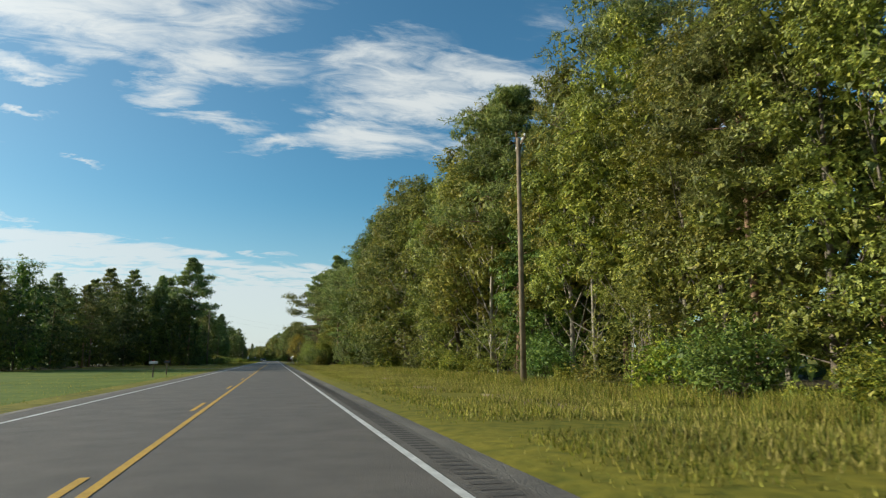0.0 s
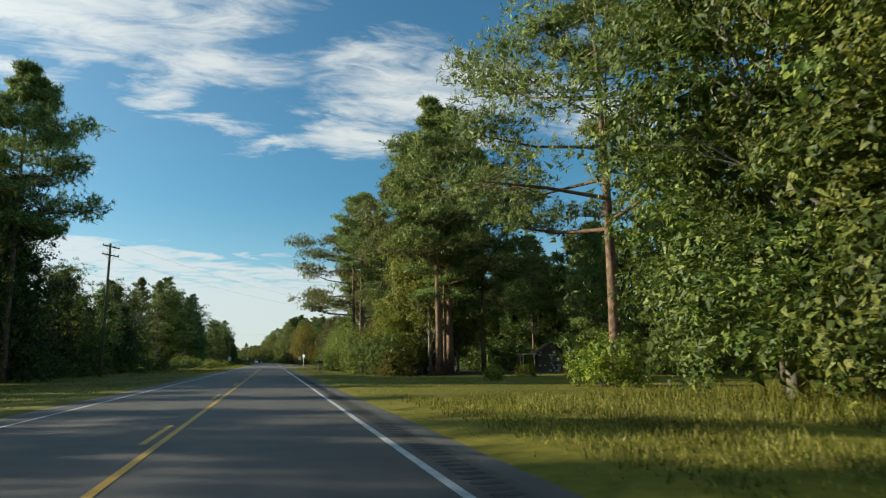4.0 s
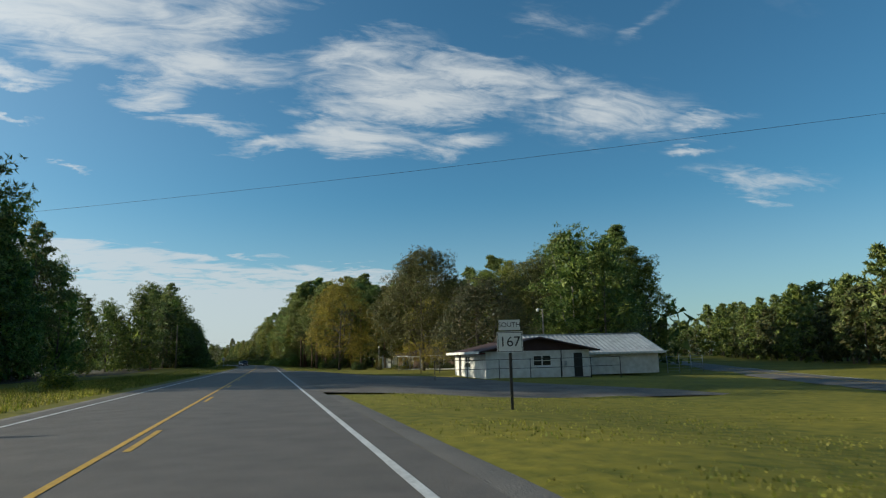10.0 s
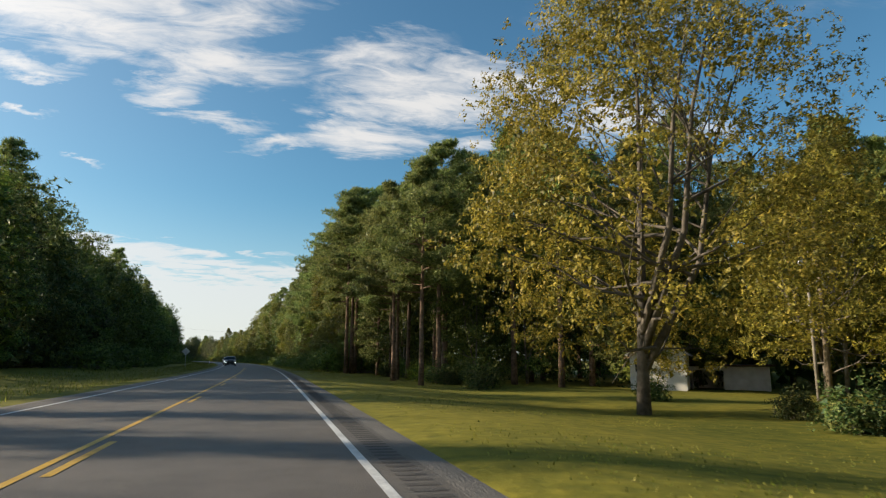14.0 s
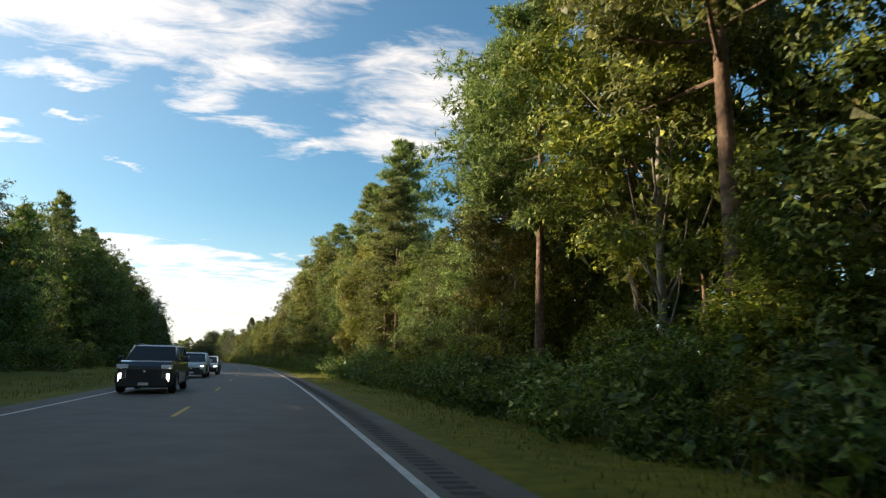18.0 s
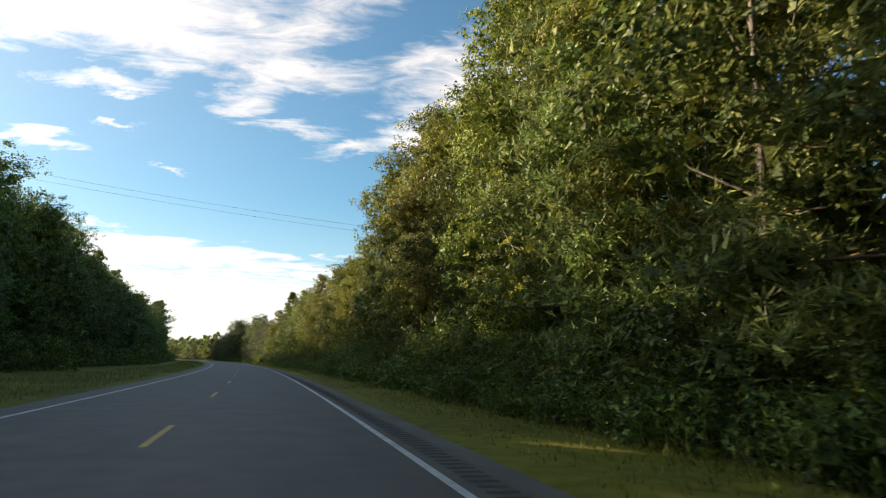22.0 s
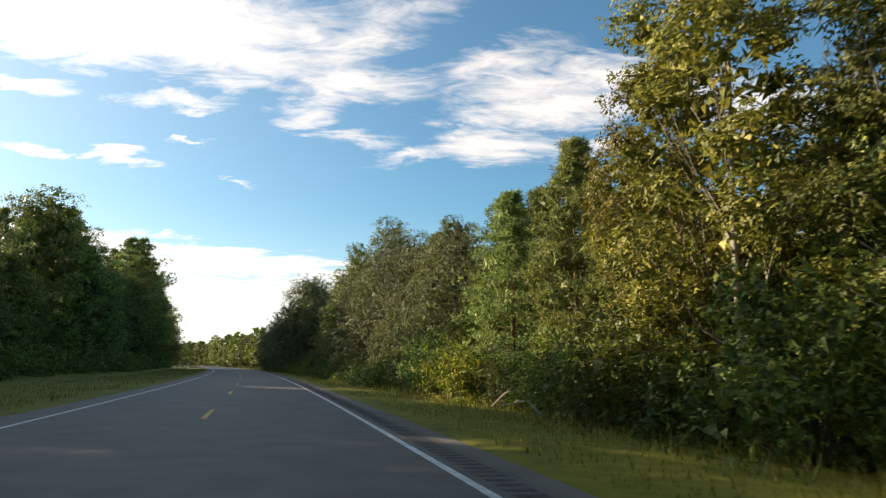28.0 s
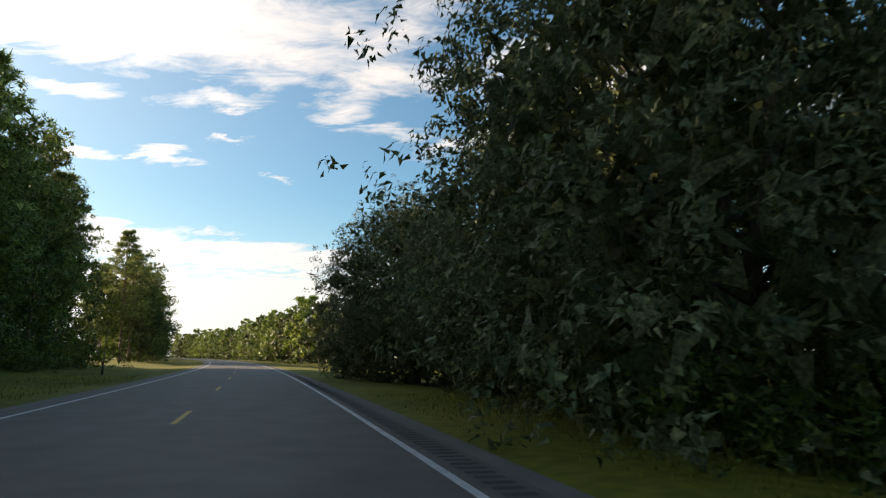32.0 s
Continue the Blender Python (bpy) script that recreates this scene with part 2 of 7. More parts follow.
def foliage(name, a, b, c, through_light=0.35, rough=0.55, spread=0.105):
    """Leaves: three colours by leaf, each tree a little apart, some light shining through."""
    m = bpy.data.materials.new(name)
    m.use_nodes = True
    nt = m.node_tree
    pb = nt.nodes["Principled BSDF"]
    pb.inputs["Roughness"].default_value = rough
    pb.inputs["Specular IOR Level"].default_value = 0.3
    geo, info = nt.nodes.new("ShaderNodeNewGeometry"), nt.nodes.new("ShaderNodeObjectInfo")
    ramp = nt.nodes.new("ShaderNodeValToRGB")
    e = ramp.color_ramp.elements
    e[0].color, e[1].color = (*a, 1), (*c, 1)
    e[0].position, e[1].position = 0.1, 0.95
    mid = e.new(0.55)
    mid.color = (*b, 1)
    nt.links.new(geo.outputs["Random Per Island"], ramp.inputs[0])
    hsv = nt.nodes.new("ShaderNodeHueSaturation")
    for key, lo, hi in (("Hue", 0.5 - spread * 0.28, 0.5 + spread * 0.22), ("Value", 1 - spread * 2.4, 1 + spread * 2.4)):
        r = nt.nodes.new("ShaderNodeMapRange")
        r.inputs["To Min"].default_value, r.inputs["To Max"].default_value = lo, hi
        nt.links.new(info.outputs["Random"], r.inputs["Value"])
        nt.links.new(r.outputs[0], hsv.inputs[key])
    wide = nt.nodes.new("ShaderNodeTexNoise")
    wide.inputs["Scale"].default_value, wide.inputs["Detail"].default_value = 0.32, 3.0
    nt.links.new(geo.outputs["Position"], wide.inputs["Vector"])
    wr = nt.nodes.new("ShaderNodeMapRange")
    wr.inputs["From Min"].default_value, wr.inputs["From Max"].default_value = 0.3, 0.7
    wr.inputs["To Min"].default_value, wr.inputs["To Max"].default_value = 0.68, 1.3
    speck = nt.nodes.new("ShaderNodeTexNoise")
    speck.inputs["Scale"].default_value, speck.inputs["Detail"].default_value = 13.0, 2.0
    nt.links.new(geo.outputs["Position"], speck.inputs["Vector"])
    sr = nt.nodes.new("ShaderNodeMapRange")
    sr.inputs["From Min"].default_value, sr.inputs["From Max"].default_value = 0.32, 0.68
    sr.inputs["To Min"].default_value, sr.inputs["To Max"].default_value = 0.4, 1.6
    nt.links.new(speck.outputs["Fac"], sr.inputs["Value"])
    fine = nt.nodes.new("ShaderNodeMath")
    fine.operation = "MULTIPLY"
    nt.links.new(sr.outputs[0], fine.inputs[1])
    nt.links.new(wide.outputs["Fac"], wr.inputs["Value"])
    sc = nt.nodes.new("ShaderNodeVectorMath")
    sc.operation = "SCALE"
    nt.links.new(wr.outputs[0], fine.inputs[0])
    nt.links.new(ramp.outputs[0], sc.inputs[0]), nt.links.new(fine.outputs[0], sc.inputs["Scale"])
    nt.links.new(sc.outputs[0], hsv.inputs["Color"])
    nt.links.new(hsv.outputs[0], pb.inputs["Base Color"])
    tr = nt.nodes.new("ShaderNodeBsdfTranslucent")
    nt.links.new(hsv.outputs[0], tr.inputs[0])
    mx = nt.nodes.new("ShaderNodeMixShader")
    mx.inputs[0].default_value = through_light
    nt.links.new(pb.outputs[0], mx.inputs[1]), nt.links.new(tr.outputs[0], mx.inputs[2])
    nt.links.new(mx.outputs[0], nt.nodes["Material Output"].inputs[0])
    return m


def plain(name, color, rough=0.5, metal=0.0, spec=0.5, glow=0.0):
    m = surface(name, tuple(c * 0.86 for c in color), color, 14.0, 0.2, rough, 0.04, metal, spec)
    if glow:
        b = m.node_tree.nodes["Principled BSDF"]
        b.inputs["Emission Color"].default_value, b.inputs["Emission Strength"].default_value = (*color, 1), glow
    return m


ASPHALT = surface("asphalt", (0.080, 0.071, 0.061), (0.146, 0.128, 0.109), 55.0, 0.02, 0.72, 0.35, where="World", spec=0.45, contrast=0.32)
SHOULDER = surface("worn_shoulder", (0.11, 0.10, 0.088), (0.21, 0.19, 0.165), 30.0, 0.02, 0.9, 0.5, where="World", contrast=0.35)
GRAVEL = surface("gravel_lot", (0.075, 0.069, 0.063), (0.19, 0.165, 0.135), 34.0, 0.013, 0.9, 0.6, where="World", contrast=0.26)
DIRT = surface("sandy_drive", (0.17, 0.12, 0.075), (0.32, 0.24, 0.155), 9.0, 0.05, 0.95, 0.5, where="World")
WHITE_PAINT = surface("worn_white_road_paint", (0.34, 0.34, 0.33), (0.74, 0.74, 0.72), 24.0, 0.1, 0.6, 0.2, where="World", contrast=0.4)
YELLOW_PAINT = surface("worn_yellow_road_paint", (0.36, 0.21, 0.025), (0.66, 0.40, 0.035), 24.0, 0.1, 0.6, 0.2, where="World", contrast=0.4)
GROOVE = surface("milled_groove", (0.050, 0.047, 0.044), (0.085, 0.079, 0.072), 40.0, 0.1, 0.9, 0.3, where="World")
GRASS = surface("mown_grass", (0.075, 0.088, 0.011), (0.240, 0.205, 0.026), 2.6, 0.045, 0.9, 0.8, where="World", contrast=0.32, spec=0.15)
BLADES = foliage("grass_blades", (0.095, 0.122, 0.014), (0.195, 0.190, 0.024), (0.290, 0.245, 0.060), 0.45, 0.7, 0.05)
WEEDS = foliage("tall_weeds", (0.12, 0.145, 0.022), (0.225, 0.225, 0.038), (0.34, 0.30, 0.09), 0.45, 0.7, 0.05)
LAWN = surface("green_lawn", (0.060, 0.105, 0.012), (0.150, 0.190, 0.024), 3.4, 0.06, 0.9, 0.8, where="World", contrast=0.32, spec=0.15)
# litter brown taken darker, with the shade under the trees put in
LITTER_SHADE = surface("leaf_litter_shade", (0.024, 0.021, 0.009), (0.070, 0.056, 0.024), 5.0, 0.1, 0.95, 0.8, where="World")
LEAF_GREEN = foliage("broad_leaves_green", (0.046, 0.080, 0.017), (0.108, 0.154, 0.028), (0.205, 0.240, 0.045), 0.30)
LEAF_OLIVE = foliage("broad_leaves_turning", (0.080, 0.105, 0.020), (0.178, 0.212, 0.037), (0.310, 0.316, 0.056), 0.30)
LEAF_YELLOW = foliage("yellowing_leaves", (0.096, 0.114, 0.020), (0.202, 0.212, 0.032), (0.318, 0.288, 0.050), 0.30)
LEAF_GOLD = foliage("golden_brown_leaves", (0.125, 0.118, 0.018), (0.265, 0.228, 0.032), (0.42, 0.32, 0.05), 0.42, spread=0.05)
LEAF_OAK = foliage("brown_green_oak_leaves", (0.054, 0.066, 0.018), (0.118, 0.128, 0.034), (0.225, 0.20, 0.07), 0.35, spread=0.05)
LEAF_MAGNOLIA = foliage("dark_russet_leaves", (0.032, 0.044, 0.018), (0.074, 0.086, 0.032), (0.165, 0.130, 0.058), 0.28, 0.5, spread=0.05)
LEAF_GREY = foliage("grey_green_oak_leaves", (0.060, 0.078, 0.030), (0.125, 0.140, 0.058), (0.20, 0.205, 0.09), 0.32, spread=0.05)
LEAF_DARK = foliage("dark_evergreen_leaves", (0.028, 0.052, 0.014), (0.069, 0.101, 0.024), (0.144, 0.140, 0.043), 0.25, 0.6)
NEEDLES = foliage("pine_needles", (0.085, 0.124, 0.036), (0.190, 0.236, 0.064), (0.315, 0.342, 0.096), 0.32)
SHRUB = foliage("shrub_leaves", (0.075, 0.115, 0.016), (0.195, 0.222, 0.026), (0.335, 0.315, 0.042), 0.38)
BARK_PINE = surface("pine_bark", (0.075, 0.045, 0.030), (0.26, 0.165, 0.105), 5.0, 0.3, 0.9, 0.9, rnd=0.15)
BARK_GREY = surface("grey_bark", (0.075, 0.062, 0.048), (0.20, 0.17, 0.135), 6.0, 0.3, 0.9, 0.8, rnd=0.2)
BARK_PALE = surface("pale_bark", (0.13, 0.115, 0.09), (0.32, 0.285, 0.235), 3.0, 0.3, 0.8, 0.4, rnd=0.15)
POLE_WOOD = surface("weathered_pole_wood", (0.10, 0.078, 0.052), (0.23, 0.185, 0.13), 3.0, 0.3, 0.9, 0.5)
STEEL = surface("galvanised_steel", (0.30, 0.31, 0.31), (0.48, 0.48, 0.47), 9.0, 0.2, 0.45, 0.05, metal=0.7)
SIGN_BACK = surface("bare_aluminium_sign", (0.42, 0.42, 0.41), (0.60, 0.60, 0.58), 6.0, 0.2, 0.5, 0.03, metal=0.3)
WIRE = plain("dark_cable", (0.018, 0.018, 0.02), 0.6)
BLACK = plain("black_plastic", (0.02, 0.02, 0.021), 0.5)
DARK_METAL = plain("dark_metal", (0.035, 0.033, 0.032), 0.5, 0.3)
WHITE_SIGN = plain("white_sign_face", (0.74, 0.74, 0.72), 0.45)
GREEN_SIGN = plain("green_sign_face", (0.02, 0.12, 0.06), 0.45)
RED_SIGN = plain("red_sign_face", (0.45, 0.03, 0.03), 0.45)
WALL_WHITE = surface("stained_white_block", (0.50, 0.47, 0.41), (0.76, 0.74, 0.69), 2.2, 0.25, 0.85, 0.25, contrast=0.4)
FASCIA_DARK = plain("dark_maroon_boards", (0.05, 0.022, 0.020), 0.7)
TRIM_WHITE = surface("white_trim_paint", (0.60, 0.58, 0.53), (0.80, 0.79, 0.75), 4.0, 0.3, 0.6, 0.06)
TRIM_RED = plain("faded_red_trim", (0.30, 0.075, 0.06), 0.7)
TIN = surface("pale_tin_roof", (0.36, 0.36, 0.35), (0.58, 0.58, 0.56), 2.0, 0.2, 0.5, 0.06, metal=0.25)
SHINGLE = surface("brown_shingles", (0.05, 0.027, 0.019), (0.12, 0.066, 0.044), 9.0, 0.08, 0.9, 0.6)
BROWN_BOARD = surface("brown_boards", (0.09, 0.055, 0.035), (0.17, 0.11, 0.07), 6.0, 0.2, 0.8, 0.3)
GLASS = bpy.data.materials.new("window_glass")
GLASS.use_nodes = True
gb = GLASS.node_tree.nodes["Principled BSDF"]
gb.inputs["Base Color"].default_value, gb.inputs["Roughness"].default_value = (0.02, 0.025, 0.03, 1), 0.06
gb.inputs["Specular IOR Level"].default_value = 0.8
CAR_GLASS = GLASS.copy()
CAR_GLASS.name = "tinted_car_glass"
CAR_GLASS.node_tree.nodes["Principled BSDF"].inputs["Specular IOR Level"].default_value = 0.3
CURTAIN = plain("pale_curtain", (0.50, 0.47, 0.40), 0.9)

BRICK = bpy.data.materials.new("red_brown_brick")
BRICK.use_nodes = True
bt = BRICK.node_tree
bn = bt.nodes.new("ShaderNodeTexBrick")
for key, value in (("Color1", (0.20, 0.105, 0.065, 1)), ("Color2", (0.29, 0.16, 0.10, 1)), ("Mortar", (0.36, 0.31, 0.25, 1)), ("Scale", 1.0), ("Mortar Size", 0.008), ("Brick Width", 0.21), ("Row Height", 0.075)):
    bn.inputs[key].default_value = value
bc, bm_ = bt.nodes.new("ShaderNodeTexCoord"), bt.nodes.new("ShaderNodeMapping")
bm_.inputs["Rotation"].default_value = (radians(90), 0, 0)
bt.links.new(bc.outputs["Object"], bm_.inputs[0]), bt.links.new(bm_.outputs[0], bn.inputs["Vector"])
bt.links.new(bn.outputs["Color"], bt.nodes["Principled BSDF"].inputs["Base Color"])
bt.nodes["Principled BSDF"].inputs["Roughness"].default_value = 0.9
bb = bt.nodes.new("ShaderNodeBump")
bb.inputs["Strength"].default_value, bb.inputs["Distance"].default_value = 0.5, 0.01
bb.invert = True
bt.links.new(bn.outputs["Fac"], bb.inputs["Height"]), bt.links.new(bb.outputs[0], bt.nodes["Principled BSDF"].inputs["Normal"])


# ---- mesh helpers ----
def mesh_of(name, verts, faces, material, smooth=False):
    me = bpy.data.meshes.new(name)
    me.from_pydata([tuple(v) for v in verts], [], [tuple(f) for f in faces])
    for m in (material if isinstance(material, (list, tuple)) else [material]):
        me.materials.append(m)
    if smooth:
        me.polygons.foreach_set("use_smooth", [True] * len(me.polygons))
    me.update()
    return me


def tri_mesh(name, tris, material):
    """A mesh of loose triangles from an (n, 3, 3) array."""
    n = len(tris)
    me = bpy.data.meshes.new(name)
    me.vertices.add(3 * n), me.loops.add(3 * n), me.polygons.add(n)
    me.vertices.foreach_set("co", np.asarray(tris, dtype=np.float32).ravel())
    me.loops.foreach_set("vertex_index", np.arange(3 * n, dtype=np.int32))
    me.polygons.foreach_set("loop_start", np.arange(0, 3 * n, 3, dtype=np.int32))
    me.materials.append(material)
    me.update()
    me.validate()
    return me


def part(name, data, parent, label="", m=None):
    ob = new(name, data)
    ob.parent = parent
    if m is not None:
        ob.matrix_basis = m
    return tagged(ob, label)


class Shape:
    """Vertices and faces gathered from boxes, tubes and sheets."""

    def __init__(self):
        self.v, self.f = [], []

    def add(self, verts, faces, m=None):
        k = len(self.v)
        self.v += [(m @ Vector(v)) if m is not None else Vector(v) for v in verts]
        self.f += [tuple(k + i for i in f) for f in faces]
        return self

    def box(self, x0, x1, y0, y1, z0, z1, m=None, bevel=0.0):
        if bevel <= 0:
            vs = [(x, y, z) for z in (z0, z1) for x, y in ((x0, y0), (x1, y0), (x1, y1), (x0, y1))]
            return self.add(vs, [(3, 2, 1, 0), (4, 5, 6, 7), (0, 1, 5, 4), (1, 2, 6, 5), (2, 3, 7, 6), (3, 0, 4, 7)], m)
        b = bevel
        rings = []
        for z, i in ((z0, b), (z0 + b, 0), (z1 - b, 0), (z1, b)):
            rings.append([(x0 + b, y0 + i, z), (x1 - b, y0 + i, z), (x1 - i, y0 + b, z), (x1 - i, y1 - b, z), (x1 - b, y1 - i, z), (x0 + b, y1 - i, z), (x0 + i, y1 - b, z), (x0 + i, y0 + b, z)])
        vs = [v for r in rings for v in r]
        fs = [tuple(range(7, -1, -1)), tuple(range(24, 32))]
        for r in range(3):
            fs += [(8 * r + i, 8 * r + (i + 1) % 8, 8 * r + 8 + (i + 1) % 8, 8 * r + 8 + i) for i in range(8)]
        return self.add(vs, fs, m)

    def tube(self, points, radii, sides=8, cap=True):
        pts = [Vector(p) for p in points]
        k = len(self.v)
        ref = Vector((0.31, 0.95, 0.05))
        for i, p in enumerate(pts):
            d = (pts[min(i + 1, len(pts) - 1)] - pts[max(i - 1, 0)]).normalized()
            a = d.cross(ref if abs(d.dot(ref)) < 0.95 else Vector((1, 0, 0))).normalized()
            b = d.cross(a)
            for j in range(sides):
                w = 2 * math.pi * j / sides
                self.v.append(p + (a * math.cos(w) + b * math.sin(w)) * radii[i])
        for i in range(len(pts) - 1):
            for j in range(sides):
                q = (j + 1) % sides
                self.f.append((k + i * sides + j, k + i * sides + q, k + (i + 1) * sides + q, k + (i + 1) * sides + j))
        if cap:
            self.f.append(tuple(k + j for j in range(sides - 1, -1, -1)))
            self.f.append(tuple(k + (len(pts) - 1) * sides + j for j in range(sides)))
        return self

    def mesh(self, name, material, smooth=False):
        return mesh_of(name, self.v, self.f, material, smooth)


def box_mesh(name, x0, x1, y0, y1, z0, z1, material, bevel=0.0):
    return Shape().box(x0, x1, y0, y1, z0, z1, None, bevel).mesh(name, material)


def thing(name, m, label, category, group="", data=None, kind=""):
    ob = new(name, data)
    ob.matrix_basis = m
    return tagged(ob, label, category, group, kind)


# ---- ground, road and markings ----
def sheet(name, ss, us, z_of, material, label="", kind="structure", category=""):
    verts = [tuple(rd(s, u, z_of(s, u))) for s in ss for u in us]
    n = len(us)
    faces = [(i * n + j, i * n + j + 1, (i + 1) * n + j + 1, (i + 1) * n + j) for i in range(len(ss) - 1) for j in range(n - 1)]
    return tagged(new(name, mesh_of(name, verts, faces, material, True)), label, category or name, kind=kind)


SIDE_L = [(250.4, 4.28), (249.8, 5.0), (248.8, 6.3), (247.8, 8.1), (249.2, 10.6), (253, 13.8), (263.4, 20.7), (288.8, 34.6)]
SIDE_R = [(215.0, 4.28), (220.2, 4.5), (226, 5.7), (232.8, 8.3), (240, 11.8), (246.6, 16.3), (260, 24.6), (285.6, 39.6)]
for d in (40, 90, 160, 300, 600):
    SIDE_L.append((288.8 + 0.87 * d, 34.6 + 0.5 * d)), SIDE_R.append((285.6 + 0.87 * d, 39.6 + 0.5 * d))
LOT_L = [(284, 4.28), (300, 4.28), (318, 4.28), (336, 4.28), (346, 4.28)]
LOT_R = [(281, 24), (300, 19.8), (318, 19.6), (332, 13.5), (346, 7.0)]


def inside(s, u, line):
    hit = False
    for (a, b), (c, d) in zip(line, line[1:] + line[:1]):
        if (b > u) != (d > u) and s < (c - a) * (u - b) / (d - b) + a:
            hit = not hit
    return hit


PAVED = (SIDE_L + SIDE_R[::-1], LOT_L + LOT_R[::-1])


def ground_lift(s, u):
    z = ground_z(s, u)
    if abs(u) < 4.95:
        return -0.12
    if 205 < s < 900 and 4 < u < 360 and (inside(s, u, PAVED[0]) or inside(s, u, PAVED[1])):
        return z - 0.14
    rough = 0.05 * ease(6, 9, abs(u)) * noise.noise(Vector((s * 0.35, u * 0.35, 0))) + 0.10 * ease(9, 25, abs(u)) * noise.noise(Vector((s * 0.07, u * 0.07, 3)))
    level = 210 < s < 345 and 4 < u < 45
    if level and u < 6.5:
        z -= 0.05
    return z + (rough * (0.2 if level else 1.0)) - (0.03 if abs(u) < 5.6 else 0)


near_u = [4.2, 4.95, 5.0, 5.6, 6.4, 7.5, 9, 10, 11, 12, 13, 15, 17, 19, 21, 24, 27, 30, 33, 36, 40, 46, 60, 85, 130, 220, 420, 900, 2000]
us = [-u for u in reversed(near_u)] + [-3, 0, 3] + near_u
ss = [-290, -200, -120, -70] + list(range(-40, 208, 4)) + list(range(208, 352, 2)) + list(range(352, 960, 4)) + list(range(960, 1300, 20)) + [1400, 1600, 1900, 2300, 2590]
sheet("ground", ss, us, ground_lift, GRASS, "grassy roadside ground with worn yellowing turf")

road_s = [-200, -100] + list(range(-40, 1300, 6)) + list(range(1320, 2400, 40))


def road_z(s, u):
    return 0.02 - 0.012 * abs(u)


sheet("road", road_s, [-4.3, -3.6, -1.8, 0, 1.8, 3.6, 4.3], road_z, ASPHALT, "two-lane road of worn grey asphalt", category="road")
for side, part_s in ((-1, road_s), (1, [v for v in road_s if v <= 210] + [213]), (1, [253, 256, 260, 264, 270, 276, 282]), (1, [348] + [v for v in road_s if v > 350])):
    edge = sorted([side * 4.3, side * 4.65, side * 5.15])
    sheet("road_shoulder", part_s, edge, lambda s, u: road_z(s, 4.3) - (0.0 if abs(u) < 4.5 else 0.015 if abs(u) < 5 else 0.12) + 0.012 * noise.noise(Vector((s * 0.4, u, 0))),
          SHOULDER, "crumbling paved shoulder along the road", category="shoulder")


def stripe(name, a, b, u0, u1, material, label, lift=0.006, step=6.0):
    n = max(1, int((b - a) / step))
    ss = [a + (b - a) * i / n for i in range(n + 1)]
    return sheet(name, ss, [u0, u1], lambda s, u: road_z(s, u) + lift, material, label, category="road marking")


stripe("edge_line", -150, 2200, -3.66, -3.54, WHITE_PAINT, "worn white edge line on asphalt")
stripe("edge_line", -150, 214, 3.54, 3.66, WHITE_PAINT, "worn white edge line on asphalt")
stripe("edge_line", 251, 2200, 3.54, 3.66, WHITE_PAINT, "worn white edge line on asphalt")
# the yellow lines: a solid line beside dashes, doubled before the junction, dashes alone further on
stripe("centre_line", -100, 140, 0.07, 0.18, YELLOW_PAINT, "solid yellow line on asphalt")
stripe("centre_line", 178, 206, -0.18, -0.07, YELLOW_PAINT, "solid yellow line on asphalt")
stripe("centre_line", 140, 206, 0.07, 0.18, YELLOW_PAINT, "solid yellow line on asphalt")
stripe("centre_line", 246, 452, -0.18, -0.07, YELLOW_PAINT, "solid yellow line on asphalt")


def dashes(a, b, u, first):
    s = first
    while s < b:
        if s > a:
            o = stripe("centre_dash", s, s + 3.05, u - 0.055, u + 0.055, YELLOW_PAINT, "short yellow dash on asphalt", 0.006, 2.0)
            o["group"] = "yellow dashes"
        s += 12.19


dashes(-30, 176, -0.125, -31.8)
dashes(246, 452, 0.125, 255.05)
dashes(452, 1100, 0.0, 461.0)
# milled grooves beside the right edge line
gv, gf = [], []
for i in range(4200):
    s = -30 + i * 0.3
    if s > 1000:
        break
    if 205 < s < 360:
        continue
    k = len(gv)
    gv += [tuple(rd(s + ds, u, road_z(s, u) + 0.005)) for ds, u in ((0, 3.82), (0.15, 3.82), (0.15, 4.18), (0, 4.18))]
    gf.append((k, k + 3, k + 2, k + 1))
tagged(new("rumble_strip", mesh_of("rumble_strip", gv, gf, GROOVE)), "row of milled grooves beside the edge line", "rumble strip", kind="stuff")


def patch(name, left, right, material, label, category, cross=8, lift=0.03, fine=4, z_of=None):
    """A paved patch between two lines of (s, u) points."""
    def dense(line):
        out = []
        for (a, b), (c, d) in zip(line, line[1:]):
            out += [(a + (c - a) * i / fine, b + (d - b) * i / fine) for i in range(fine)]
        return out + [line[-1]]
    L, R = dense(left), dense(right)
    verts, n = [], cross + 1
    for row, ((a, b), (c, d)) in enumerate(zip(L, R)):
        for i in range(n):
            s, u = a + (c - a) * i / cross, b + (d - b) * i / cross
            base = ground_z(s, u)
            k = ease(4.3, 7.5, abs(u))
            verts.append(tuple(rd(s, u, (1 - k) * (road_z(s, u) - 0.003) + k * (base + lift) - (0.09 if u > 5 and (i in (0, cross) or row in (0, len(L) - 1)) else 0))))
    faces = [(i * n + j, i * n + j + 1, (i + 1) * n + j + 1, (i + 1) * n + j) for i in range(len(L) - 1) for j in range(cross)]
    return tagged(new(name, mesh_of(name, verts, faces, material, True)), label, category, kind="structure")


patch("side_road", SIDE_R, SIDE_L, ASPHALT, "side road of grey asphalt joining at an angle", "road", 10, 0.045)


